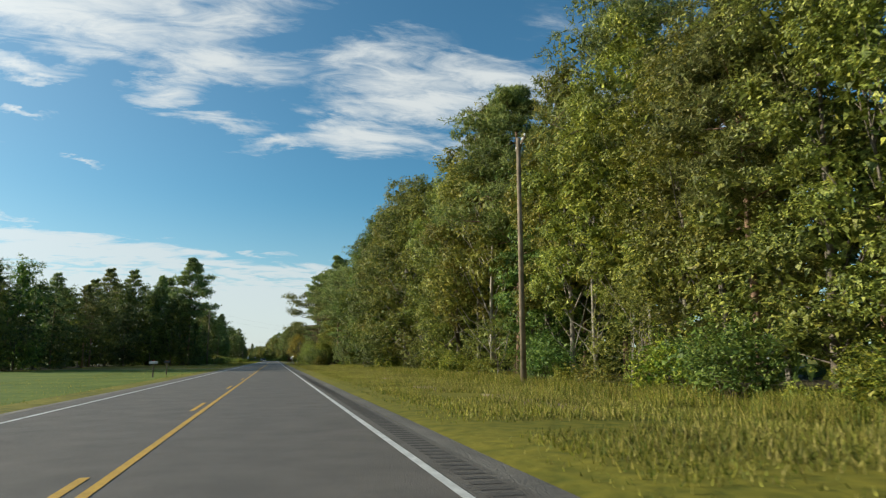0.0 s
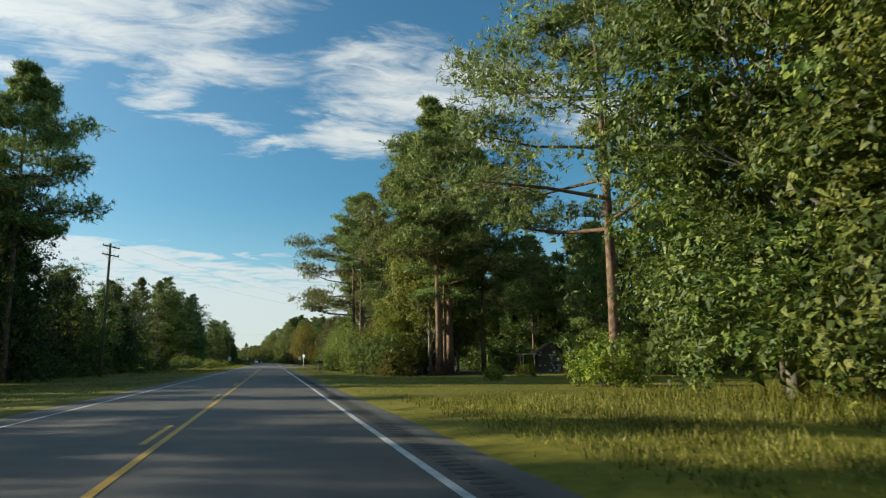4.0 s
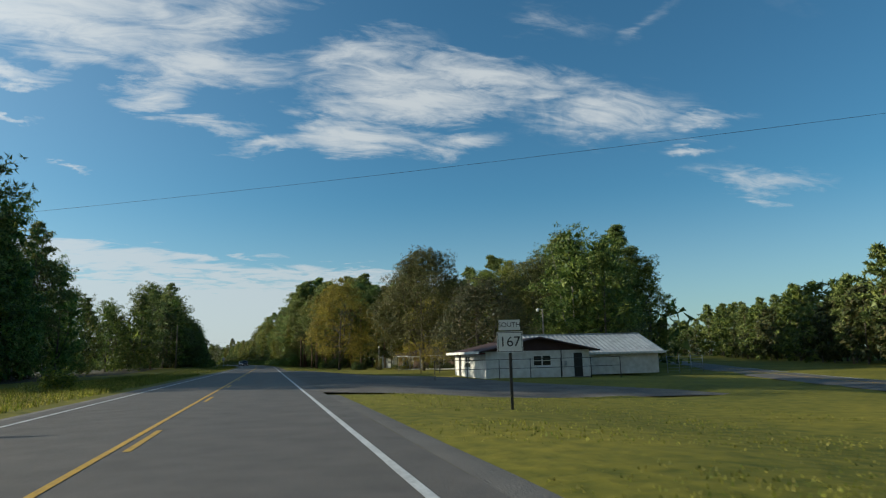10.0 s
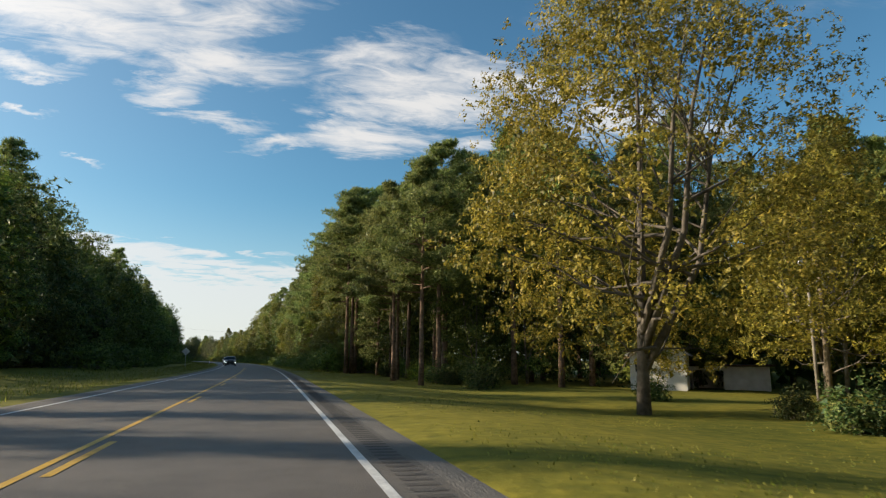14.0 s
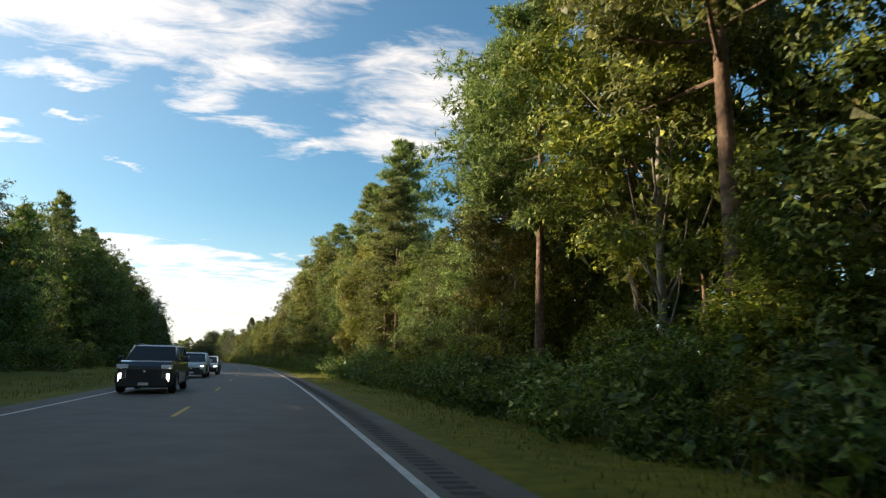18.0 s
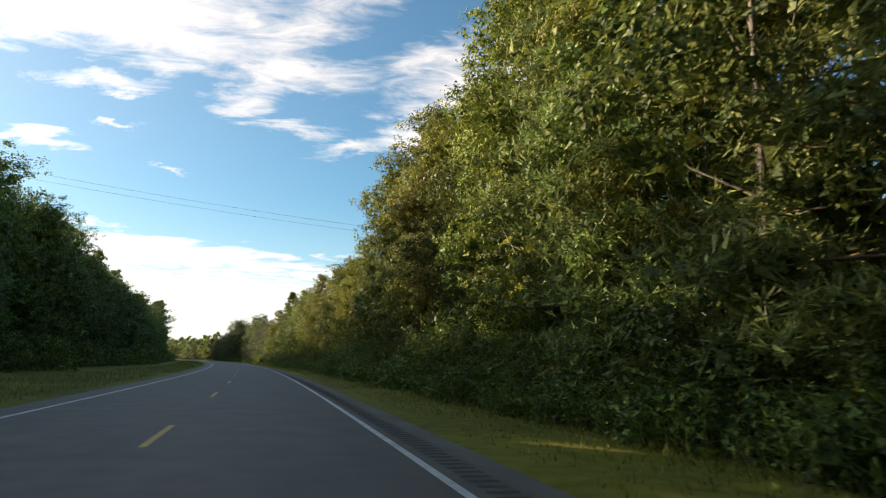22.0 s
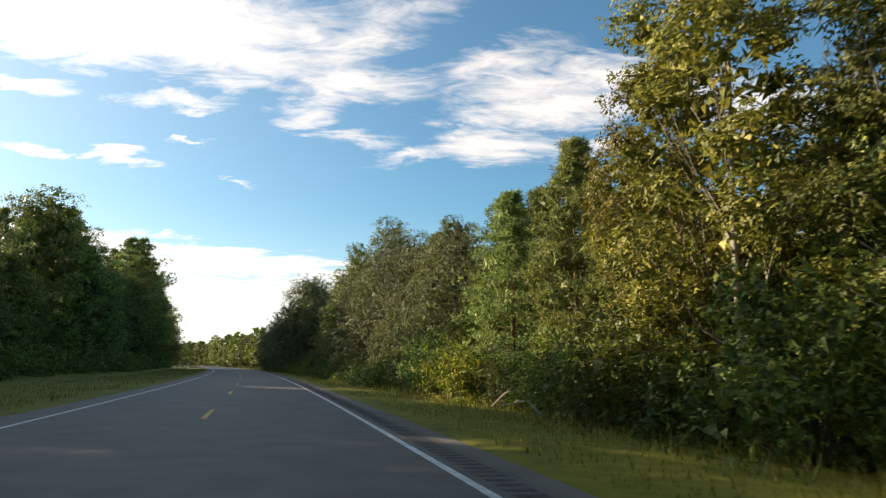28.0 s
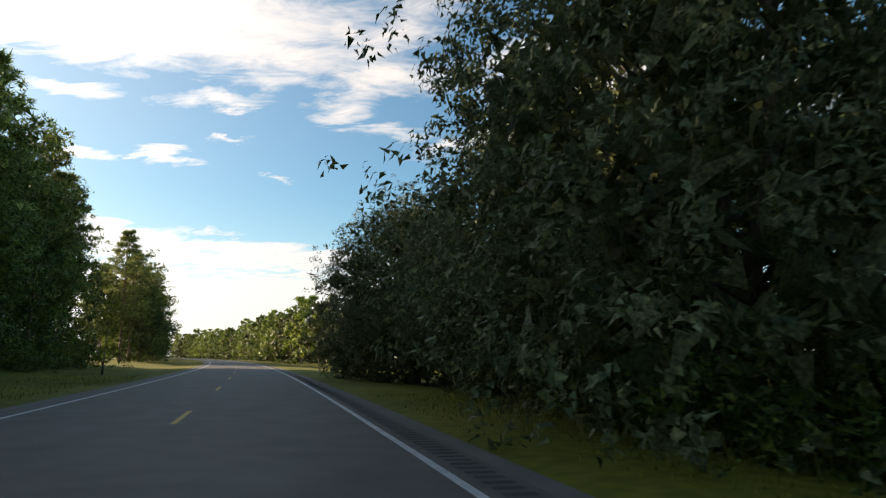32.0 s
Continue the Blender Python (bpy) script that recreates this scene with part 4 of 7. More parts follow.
KINDS = {
    # trees of the wood's edge, clothed nearly to the ground
    "oak_a": ("tree", "broadleaf tree turning olive at the wood's edge", broadleaf(11, 20, 8.6, 0.08, 64, 26000, 0.165, 0.20, LEAF_OLIVE, BARK_GREY, 2, limbs=0.6, puff=0.92)),
    "oak_b": ("tree", "broadleaf tree with green and olive leaves", broadleaf(12, 19, 8.0, 0.06, 60, 25000, 0.165, 0.19, LEAF_GREEN, BARK_PALE, 2, limbs=0.6, puff=0.92)),
    "gum_a": ("tree", "slender yellowing broadleaf tree with a pale stem", broadleaf(13, 20, 6.8, 0.22, 58, 23000, 0.16, 0.15, LEAF_YELLOW, BARK_PALE, 1, 0.05, limbs=0.6, puff=0.86)),
    "gum_b": ("tree", "slender olive-leaved tree with several pale stems", broadleaf(14, 18, 6.8, 0.18, 54, 22000, 0.16, 0.13, LEAF_OLIVE, BARK_PALE, 3, 0.05, limbs=0.6, puff=0.86)),
    "gum_c": ("tree", "green broadleaf tree with thin stems", broadleaf(15, 17, 6.6, 0.05, 56, 22000, 0.165, 0.13, LEAF_GREEN, BARK_GREY, 2, 0.04, limbs=0.6, puff=0.92)),
    "gum_h": ("tree", "tall broadleaf tree with a bare stem and high crown", broadleaf(17, 21, 7.2, 0.36, 50, 20000, 0.165, 0.16, LEAF_OLIVE, BARK_PALE, 2, 0.04, limbs=0.6, puff=0.92)),
    "live_oak": ("tree", "round dark-leaved oak with dense crown", broadleaf(16, 13, 12.5, 0.07, 80, 16000, 0.21, 0.30, LEAF_DARK, BARK_GREY, 3)),
    "road_oak": ("tree", "round dark-leaved oak with dense crown beside the road", broadleaf(66, 13, 12.5, 0.04, 170, 80000, 0.135, 0.30, LEAF_GREY, BARK_GREY, 3, 0.03, 60, 0.25, 0.84, 0.5)),
    "grey_oak": ("tree", "rounded grey-green oak leafy to the ground", broadleaf(69, 14, 9.5, 0.05, 84, 36000, 0.135, 0.22, LEAF_GREY, BARK_GREY, 3, 0.03, 44, 0.3, 1.0, 0.44)),
    "pine_a": ("tree", "tall pine with reddish bark and tufted crown", pine(21, 24, 10, 0.42, 34, 36, 20, 0.27, NEEDLES, BARK_PINE, 0.30, 0.5, 0.06, 5, 1.2, 0.0, 0.45, 1.2)),
    "pine_b": ("tree", "tall slim pine with tufted green crown", pine(22, 23, 8.0, 0.38, 36, 32, 20, 0.22, NEEDLES, BARK_PINE, 0.30, 0.45, 0.06, 5, 1.25, 0.0, 0.4, 1.1)),
    "pine_c": ("tree", "young pine clothed with needles to the ground", pine(23, 16, 8.2, 0.05, 78, 22, 17, 0.17, NEEDLES, BARK_PINE, 0.30, 0.25, 0.06, 5, 1.1, 0.45)),
    "pine_d": ("tree", "tall pine with a high flat crown", pine(24, 25, 11, 0.56, 26, 44, 22, 0.28, NEEDLES, BARK_PINE, 0.30, 0.6, 0.06, 6, 1.2, 0.0, 0.45, 1.2)),
    "pine_r": ("tree", "tall pine with a rounded clumpy crown", pine(67, 22, 9.8, 0.40, 36, 40, 20, 0.25, NEEDLES, BARK_PINE, 0.30, 0.5, 0.062, 5, 1.35, 0.0, 0.45, 1.2)),
    "pine_s": ("tree", "pine clothed with rounded clumps nearly to the ground", pine(68, 19, 8.5, 0.12, 74, 22, 18, 0.22, NEEDLES, BARK_PINE, 0.30, 0.3, 0.062, 5, 1.15, 0.12)),
    # trees of the shaded side
    "left_oak": ("tree", "broadleaf tree dark against the light", broadleaf(61, 19, 8.6, 0.06, 58, 9000, 0.24, 0.19, LEAF_GREEN, BARK_GREY, 2, inner=26, heart=0.7)),
    "left_gum": ("tree", "slender green tree dark against the light", broadleaf(62, 18, 7.0, 0.06, 52, 8000, 0.24, 0.14, LEAF_GREEN, BARK_PALE, 2, 0.04, inner=26, heart=0.7)),
    "left_dark": ("tree", "dark evergreen tree on the shaded verge", broadleaf(63, 16, 8.0, 0.04, 52, 8000, 0.24, 0.17, LEAF_DARK, BARK_GREY, 2, inner=26, heart=0.7)),
    "left_pine": ("tree", "tufted pine dark against the light", pine(64, 22, 9.0, 0.32, 46, 14, 14, 0.22, NEEDLES, BARK_PINE, 0.42, 0.4, 0.10, 5, 1.1)),
    # plainer trees for the depth of the wood
    "far_oak": ("tree", "", broadleaf(31, 18, 9.0, 0.10, 30, 600, 0.85, 0.17, LEAF_GREEN, BARK_GREY, 1, 0.03, 5, 0.36, 1.0, 1.2)),
    "far_gum": ("tree", "", broadleaf(32, 19, 8.0, 0.12, 30, 600, 0.82, 0.15, LEAF_OLIVE, BARK_PALE, 1, 0.03, 5, 0.36, 1.0, 1.2)),
    "far_pine": ("tree", "", pine(33, 21, 9.0, 0.30, 26, 6, 6, 0.20, NEEDLES, BARK_PINE, 0.8, 0.4, 0.34, 3, 1.3)),
    "far_dark": ("tree", "", broadleaf(34, 15, 8.0, 0.05, 30, 600, 0.82, 0.16, LEAF_DARK, BARK_GREY, 1, 0.03, 5, 0.36, 1.0, 1.2)),
    # undergrowth
    "far_shrub": ("shrub", "", shrub(46, 3.0, 3.8, 18, 900, 0.17, LEAF_GREEN, BARK_GREY)),
    "far_low": ("shrub", "", shrub(48, 1.9, 2.9, 24, 1500, 0.13, LEAF_GREEN, BARK_GREY)),
    "shrub_a": ("shrub", "leafy green shrub at the wood's edge", shrub(41, 2.6, 3.6, 30, 5000, 0.10, SHRUB, BARK_GREY)),
    "shrub_b": ("shrub", "dark tangled shrub at the wood's edge", shrub(42, 3.4, 3.8, 32, 5500, 0.10, LEAF_GREEN, BARK_GREY)),
    "shrub_c": ("shrub", "low yellowish shrub in long grass", shrub(43, 1.5, 2.6, 18, 1300, 0.11, LEAF_YELLOW, BARK_GREY)),
    "shrub_d": ("shrub", "dense dark evergreen shrub", shrub(44, 2.2, 2.8, 28, 4200, 0.10, LEAF_DARK, BARK_GREY)),
    "vine_bush": ("shrub", "tall vine-covered thicket in full leaf", shrub(47, 6.6, 4.6, 40, 24000, 0.10, SHRUB, BARK_GREY)),
    "sapling": ("tree", "thin sapling with bare-looking stems", broadleaf(45, 6.5, 4.4, 0.10, 44, 9000, 0.095, 0.045, LEAF_OLIVE, BARK_PALE, 7, 0.06, inner=14, heart=0.2)),
    # trees that stand alone
    "lawn_oak": ("tree", "large oak with grey furrowed trunk on the lawn", broadleaf(51, 15.5, 12.5, 0.26, 150, 76000, 0.15, 0.2, LEAF_OAK, BARK_GREY, 3, 0.04, 22, 0.6, 0.76, 0.28)),
    "magnolia": ("tree", "magnolia with dark glossy leaves on the lawn", broadleaf(52, 12.5, 11.5, 0.20, 120, 50000, 0.135, 0.28, LEAF_MAGNOLIA, BARK_GREY, 3, 0.03, 34, 0.5, 0.88, 0.36)),
    "maple": ("tree", "golden-olive autumn tree standing on the lawn", broadleaf(53, 14.0, 11.4, 0.15, 110, 72000, 0.115, 0.2, LEAF_GOLD, BARK_GREY, 4, inner=24, heart=0.22, limbs=0.6, puff=0.8)),
    "lawn_tree": ("tree", "tall olive broadleaf tree behind the house", broadleaf(54, 17, 11, 0.16, 66, 16000, 0.25, 0.30, LEAF_OLIVE, BARK_GREY, 2)),
    "crape": ("tree", "small crape myrtle with bare fanned stems", broadleaf(55, 4.6, 3.8, 0.34, 30, 3400, 0.09, 0.05, LEAF_GOLD, BARK_PALE, 5, 0.04, inner=6, heart=0.11)),
    "spread_pine": ("tree", "old pine with long spreading limbs over the verge", pine(56, 20, 17, 0.36, 24, 70, 24, 0.30, NEEDLES, BARK_PINE, 0.27, 0.75, 0.055, 7, 1.2, 0.0, 0.55, 1.4)),
    "small_bright": ("tree", "small bright green tree on a lawn", broadleaf(57, 4.2, 3.6, 0.18, 30, 2600, 0.13, 0.06, SHRUB, BARK_GREY, 2, inner=10, heart=0.2)),
}
random_tree = random.Random(5)


DEPTH = {}


def plant(kind, s, u, scale=1.0, turn=None, group="", sink=0.12, lean=0.0, label=""):
    category, text, (wood, crown) = KINDS[kind]
    turn = random_tree.random() * 360 if turn is None else turn
    m = stand(s, u, turn, None, scale, lean)
    m.translation.z -= sink
    if kind.startswith("far_"):
        DEPTH.setdefault(kind, []).append(m)
        return None
    name = next((n for k, n in (("pine", "pine_tree"), ("oak", "oak_tree"), ("gum", "gum_tree"), ("maple", "maple_tree"), ("magnolia", "magnolia_tree")) if k in kind), category)
    root = thing(name, m, label or text, category, group)
    part("stem" if category == "shrub" else "trunk", wood, root)
    part("crown", crown, root)
    return root


def deep_trees(kind, places):
    """All trees of one plain kind in the depth of the woods, as one mesh."""
    wood, crown = KINDS[kind][2]
    verts, faces, slots = [], [], []
    for me, slot in ((wood, 0), (crown, 1)):
        co = np.empty(3 * len(me.vertices), dtype=np.float32)
        me.vertices.foreach_get("co", co)
        co = np.c_[co.reshape(-1, 3), np.ones(len(me.vertices))]
        polys = [tuple(q.vertices) for q in me.polygons]
        for m in places:
            k = sum(len(v) for v in verts) if not verts else deep_trees.count
            verts.append((co @ np.array(m).T)[:, :3])
            faces += [tuple(i + k for i in f) for f in polys]
            slots += [slot] * len(polys)
            deep_trees.count = k + len(co)
    out = bpy.data.meshes.new("far_woods")
    out.from_pydata(np.concatenate(verts).tolist(), [], faces)
    out.materials.append(wood.materials[0]), out.materials.append(crown.materials[0])
    out.polygons.foreach_set("material_index", slots)
    out.update()
    tagged(new("far_woods", out), {"far_oak": "green broadleaf trees deep in the woods", "far_gum": "olive broadleaf trees deep in the woods", "far_pine": "pines deep in the woods", "far_dark": "dark evergreen trees deep in the woods", "far_shrub": "dark tangled shrubs along the shaded verge", "far_low": "low dark growth along the edge of the wood"}[kind], "woods", kind="stuff")


def wood_edge(a, b, u, step, kinds, scale, rows, group, jitter=1.4):
    """Rows of trees along the road from a to b: the edge row at u and plainer ones behind it."""
    side = 1 if u > 0 else -1
    for row in range(rows):
        s = a + step * 0.4 * row
        while s < b:
            uu = u + side * (row * 4.8 + jitter * (random_tree.random() - 0.35) * 1.6)
            pick = kinds if row == 0 else ("far_oak", "far_gum", "far_pine", "far_dark", "far_pine")
            k = pick[random_tree.randrange(len(pick))]
            sc = scale * (0.87 + 0.26 * random_tree.random()) * (1.0 if row == 0 or kinds[0].startswith("far") else 0.84)
            sc *= 0.74 if 499 < s < 508 and u > 0 and row == 0 else 1.0
            sx = sc * (0.9 + 0.25 * random_tree.random())
            plant(k, s, uu, (sx, sx, sc), group=group if row == 0 else "trees deep in the wood")
            s += step * (0.75 + 0.5 * random_tree.random()) * (1.0 if row == 0 else 1.35)


def undergrowth(a, b, u, step, kinds, scale, group, spread=1.6):
    s = a
    while s < b:
        k = kinds[random_tree.randrange(len(kinds))]
        sc = scale * (0.65 + 0.7 * random_tree.random())
        plant(k, s, u + (random_tree.random() - 0.5) * spread, (sc * 1.1, sc * 1.1, sc), group=group, sink=0.08)
        s += step * (0.6 + 0.8 * random_tree.random())


MIX = ("oak_a", "oak_b", "gum_a", "gum_b", "gum_c", "pine_r", "oak_a", "oak_b")
GOLD = ("gum_a", "gum_c", "pine_s", "gum_h", "pine_c", "gum_b", "pine_b", "oak_b")
# right of the road
for a, b, u, sc in ((-14, 26, 22.3, 0.9), (26, 50, 22.3, 1.08), (50, 76, 20.8, 1.2), (76, 122, 18.8, 1.2)):
    wood_edge(a, b, u, 4.1, MIX, sc, 2, "trees along the sunlit verge")
undergrowth(-10, 100, 17.6, 3.2, ("shrub_a", "shrub_b", "shrub_c", "sapling"), 0.8, "shrubs at the wood's edge")
for s, u, sc, k in ((101, 18.8, 1.25, "gum_b"), (107, 18.2, 1.35, "oak_b"), (113, 18.6, 1.42, "gum_c"), (118.5, 18.8, 1.3, "oak_b"), (123, 20.5, 1.15, "oak_b"), (110, 22, 1.4, "oak_a")):
    plant(k, s, u, sc, group="trees along the sunlit verge")
plant("pine_a", 38, 26, 1.3, group="trees along the sunlit verge")
for s, u, sc, k in ((136, 20.5, 1.2, "spread_pine"), (163, 17.2, (1.25, 1.25, 1.25), "pine_r"), (165.5, 19, 1.25, "spread_pine"), (170, 24, 1.1, "pine_b"), (150, 36, 1.0, "oak_b"), (141, 33, 0.8, "gum_c"), (158, 31, 0.9, "pine_c"),
                    (172, 15.0, 1.25, "vine_bush"), (176.5, 15.8, 1.6, "vine_bush"), (180, 17.5, 1.5, "vine_bush"), (168.5, 13.6, 0.85, "vine_bush"), (184, 21, 0.9, "pine_b"), (174, 18.5, 1.5, "vine_bush"), (178, 20.5, 1.8, "vine_bush"), (186, 16.5, 1.3, "vine_bush"), (189.5, 15.2, 1.1, "vine_bush"), (182.5, 14.6, 1.0, "vine_bush"), (164.5, 18.2, 0.8, "pine_b"), (180.5, 16.4, (1.05, 1.05, 1.0), "pine_d"), (175.5, 18.2, 1.1, "gum_a"), (171.5, 17.2, 1.1, "gum_b"), (168, 17.6, 1.1, "gum_a"), (178.5, 21.5, 1.1, "oak_a"), (173, 22, 1.1, "gum_b"), (186, 21.5, 0.8, "gum_c"),
                    (200, 17.6, 1.0, "pine_b"), (203.3, 15.1, 1.15, "pine_d"), (214.4, 15.1, (1.4, 1.4, 1.3), "spread_pine"), (219, 20.5, 1.05, "pine_d"), (228, 18.7, (1.0, 1.0, 1.3), "spread_pine"), (233, 21, 1.0, "pine_r"), (236, 24, 0.9, "pine_r"), (239, 20.5, 0.42, "pine_c"), (200.5, 14.2, 0.95, "vine_bush"), (204.5, 14.6, 1.2, "vine_bush"), (208, 14.4, 1.1, "vine_bush"), (213, 14.0, 0.95, "vine_bush"), (218.5, 13.8, 0.9, "vine_bush"), (226, 29, 0.85, "pine_r"), (196, 41, 0.95, "pine_r"), (202, 43, 1.0, "oak_b"), (208, 42, 1.0, "pine_r"), (214, 43, 0.95, "oak_a"), (220, 40, 0.95, "pine_r"), (226, 38, 0.9, "oak_b"), (231, 35, 0.9, "pine_r"), (236, 31, 0.8, "pine_s")):
    plant(k, s, u, sc, group="pines round the yards" if "pine" in k else "")
for a, b in ((146, 162), (181, 200)):
    undergrowth(a, b, 33, 2.2, ("far_shrub",), 1.5, "shrubs behind the yards", 6)
wood_edge(122, 230, 46, 5.0, ("far_oak", "far_pine", "far_dark", "gum_b"), 1.0, 2, "trees behind the yards")
undergrowth(163, 190, 12.6, 2.6, ("shrub_a", "shrub_b"), 1.05, "shrubs at the yard's edge")
undergrowth(196, 221, 11.9, 2.0, ("shrub_a", "shrub_b", "sapling"), 1.1, "shrubs at the yard's edge", 2.4)
for s, u, sc in ((201, 13.2, 0.9), (209, 13.4, 1.0), (216, 13.0, 0.95), (221, 12.6, 0.8), (205, 14.6, 0.8)):
    plant("sapling", s, u, sc, group="shrubs at the yard's edge")
for s, u, sc in ((144, 16, 0.5), (152, 21.5, 0.55), (190, 19.5, 0.9), (131, 17, 1.1)):
    plant("shrub_a", s, u, sc)
# along the side road
for i in range(96):
    d = i * 5.0
    for row in range(3 if d < 230 else 1):
        uu = 9 + row * 5 + random_tree.random() * 2.5
        k = ("pine_s", "pine_c", "far_pine", "oak_b", "pine_s", "far_oak")[random_tree.randrange(6)] if row == 0 and d < 80 else ("far_pine", "far_oak", "far_dark")[random_tree.randrange(3)]
        sc = 0.72 * (0.8 + 0.4 * random_tree.random())
        plant(k, 254 + 0.87 * d - 0.5 * uu, 30 + 0.5 * d + 0.87 * uu, sc, group="pines along the side road")
for i in range(60):
    d = 40 + i * 7
    for row in range(2 if d < 250 else 1):
        uu = -14 - row * 6 - random_tree.random() * 3
        plant((("left_oak", "left_dark", "left_gum") if i < 5 else ("far_oak", "far_dark", "far_pine"))[random_tree.randrange(3)], 285 + 0.87 * d - 0.5 * uu, 37 + 0.5 * d + 0.87 * uu, 0.8 + 0.25 * random_tree.random(), group="trees beyond the shop")
for i in range(9):
    plant("far_oak", 254 + 0.87 * 480 + 4 * i + 2, 30 + 0.5 * 480 - 7 * i + 24, 0.9 + 0.3 * random_tree.random())
# yard of the brick house
plant("lawn_oak", 354.5, 25.6, 1.18)
plant("magnolia", 331.4, 27.0, (1.0, 1.0, 0.9))
plant("magnolia", 338, 46, 0.95, label="dark evergreen tree behind the shop")
plant("lawn_oak", 351, 44, 1.1, label="tall oak with thick trunk behind the brick house")
plant("maple", 376.8, 14.9, (1.06, 1.06, 1.16))
plant("maple", 389, 35.5, (1.0, 1.0, 1.05), label="golden-olive autumn tree behind the brick house")
for s, u, sc in ((333.5, 20.2, 0.85), (333, 22.4, 0.95), (353.3, 23.2, 0.9), (338.5, 18.4, 0.35), (366, 20.4, 0.35), (343, 24.6, 0.8)):
    plant("crape", s, u, sc, group="crape myrtles on the lawn")
for s, u, sc, k in ((352, 56, 1.1, "lawn_tree"), (362, 58, 1.1, "lawn_tree"), (372, 52, 1.0, "lawn_tree"), (384, 46, 1.0, "oak_a"), (390, 38, 0.9, "gum_a"), (378, 40, 0.75, "lawn_tree"), (398, 30, 0.9, "oak_a"),
                    (403, 36, 1.0, "pine_a"), (408, 24, (1.05, 1.05, 1.0), "pine_r"), (403, 20.5, 0.92, "pine_r"), (396, 27, 0.95, "pine_s"), (412, 17.5, 0.95, "spread_pine"), (401, 26, 0.85, "pine_r"), (409, 20.5, 0.8, "oak_b"), (416, 18.5, 0.85, "pine_r"), (424, 16.5, 0.85, "oak_b"), (421, 19, 0.95, "pine_r"), (429, 14.5, 0.8, "pine_s"), (404, 22, 0.8, "gum_c"), (405, 18, 0.7, "gum_c"), (418, 15.5, 0.88, "pine_r"), (423, 14.8, 0.8, "pine_b"), (415, 22, 0.9, "pine_d"), (427, 17, 0.9, "pine_d"), (398, 22, 0.75, "pine_d"),
                    (437.8, 16.2, 1.12, "pine_r"), (400.7, 12.6, 0.74, "pine_r"), (408.8, 12.2, 0.76, "pine_r"), (405, 15, 0.78, "pine_d"), (414, 13.6, 0.78, "pine_r"), (432.3, 11.4, 0.95, "pine_r"), (433.4, 12.2, 0.92, "pine_d"), (437, 14, 0.7, "gum_c"), (365, 64, 1.1, "far_oak"), (376, 60, 1.1, "far_pine"), (388, 56, 1.1, "far_oak"), (398, 48, 1.1, "far_pine"), (408, 42, 1.0, "far_oak"), (418, 34, 1.0, "far_pine"), (426, 27, 1.0, "far_oak")):
    plant(k, s, u, sc, group="pines beside the yard" if "pine" in k else "")
undergrowth(396, 432, 15.8, 2.6, ("shrub_b", "shrub_d", "shrub_a"), 0.7, "shrubs beside the yard", 3)
for s, u, sc in ((370.4, 17.2, 0.75), (374.5, 19.0, 0.6), (372, 21.5, 0.5), (384, 20, 0.7)):
    plant("shrub_d", s, u, sc, label="clipped dark shrub on the lawn")
for i in range(26):
    s, u = 352 + i * 3.4, 62 - i * 1.35 + random_tree.random() * 6
    plant(("oak_a", "pine_r", "lawn_tree", "pine_s", "gum_a")[i % 5], s, u, 1.02 * (0.9 + 0.25 * random_tree.random()), group="trees behind the brick house")
for i in range(14):
    plant(("live_oak", "left_oak", "left_dark")[i % 3], 336 + i * 2.6 + random_tree.random() * 4, 42 + i * 0.9 + random_tree.random() * 7, 0.95 + 0.2 * random_tree.random(), group="trees behind the shop")
# the long wood on the right
for a, b, sc in ((436, 477, 0.93), (477, 489, 0.74), (489, 500, 0.62)):
    wood_edge(a, b, 12.6, 3.7, ("pine_b", "pine_s", "gum_c", "pine_r", "pine_a", "pine_s", "pine_b", "gum_a"), sc, 2, "trees along the sunlit verge")
for s, u, sc, k in ((516, 11.6, 0.70, "gum_a"), (519.5, 11.4, 0.64, "gum_a"), (523, 11.6, 0.66, "gum_b"), (797, 13.0, 0.72, "oak_a"), (801.5, 13.4, 0.72, "gum_b"), (806.5, 13.8, 0.62, "oak_a"), (810.5, 14.2, 0.56, "gum_b")):
    plant(k, s, u, sc, group="trees along the sunlit verge")
wood_edge(500, 528, 12.6, 3.8, GOLD, 0.70, 2, "trees along the sunlit verge")
for a, b, sc in ((528, 556, 0.86), (556, 592, 1.04), (592, 616, 0.92)):
    wood_edge(a, b, 12.6, 3.6, GOLD, sc, 2, "trees along the sunlit verge")
for a, b, sc in ((616, 645, 0.69), (645, 695, 0.69)):
    wood_edge(a, b, 12.4, 3.5, ("gum_a", "oak_a", "pine_c", "gum_c", "pine_c", "oak_b"), sc, 2, "trees along the sunlit verge")
wood_edge(695, 742, 12.6, 3.5, ("gum_c", "oak_b", "pine_c", "pine_c", "gum_a"), 0.66, 2, "trees along the sunlit verge")
wood_edge(742, 768, 13.2, 3.8, ("gum_c", "grey_oak", "pine_c", "pine_c"), 0.72, 2, "trees along the sunlit verge")
wood_edge(768, 790, 13.4, 3.8, ("grey_oak", "grey_oak", "oak_b"), 0.86, 2, "trees along the sunlit verge")
wood_edge(790, 814, 13.8, 4.0, ("oak_a", "gum_b", "gum_c", "grey_oak"), 0.64, 2, "trees along the sunlit verge")
undergrowth(434, 830, 10.1, 2.3, ("shrub_b", "shrub_a", "shrub_b", "shrub_d"), 0.9, "undergrowth along the verge", 1.6)
undergrowth(438, 692, 8.6, 1.7, ("far_low",), 0.85, "low growth along the verge", 1.3)
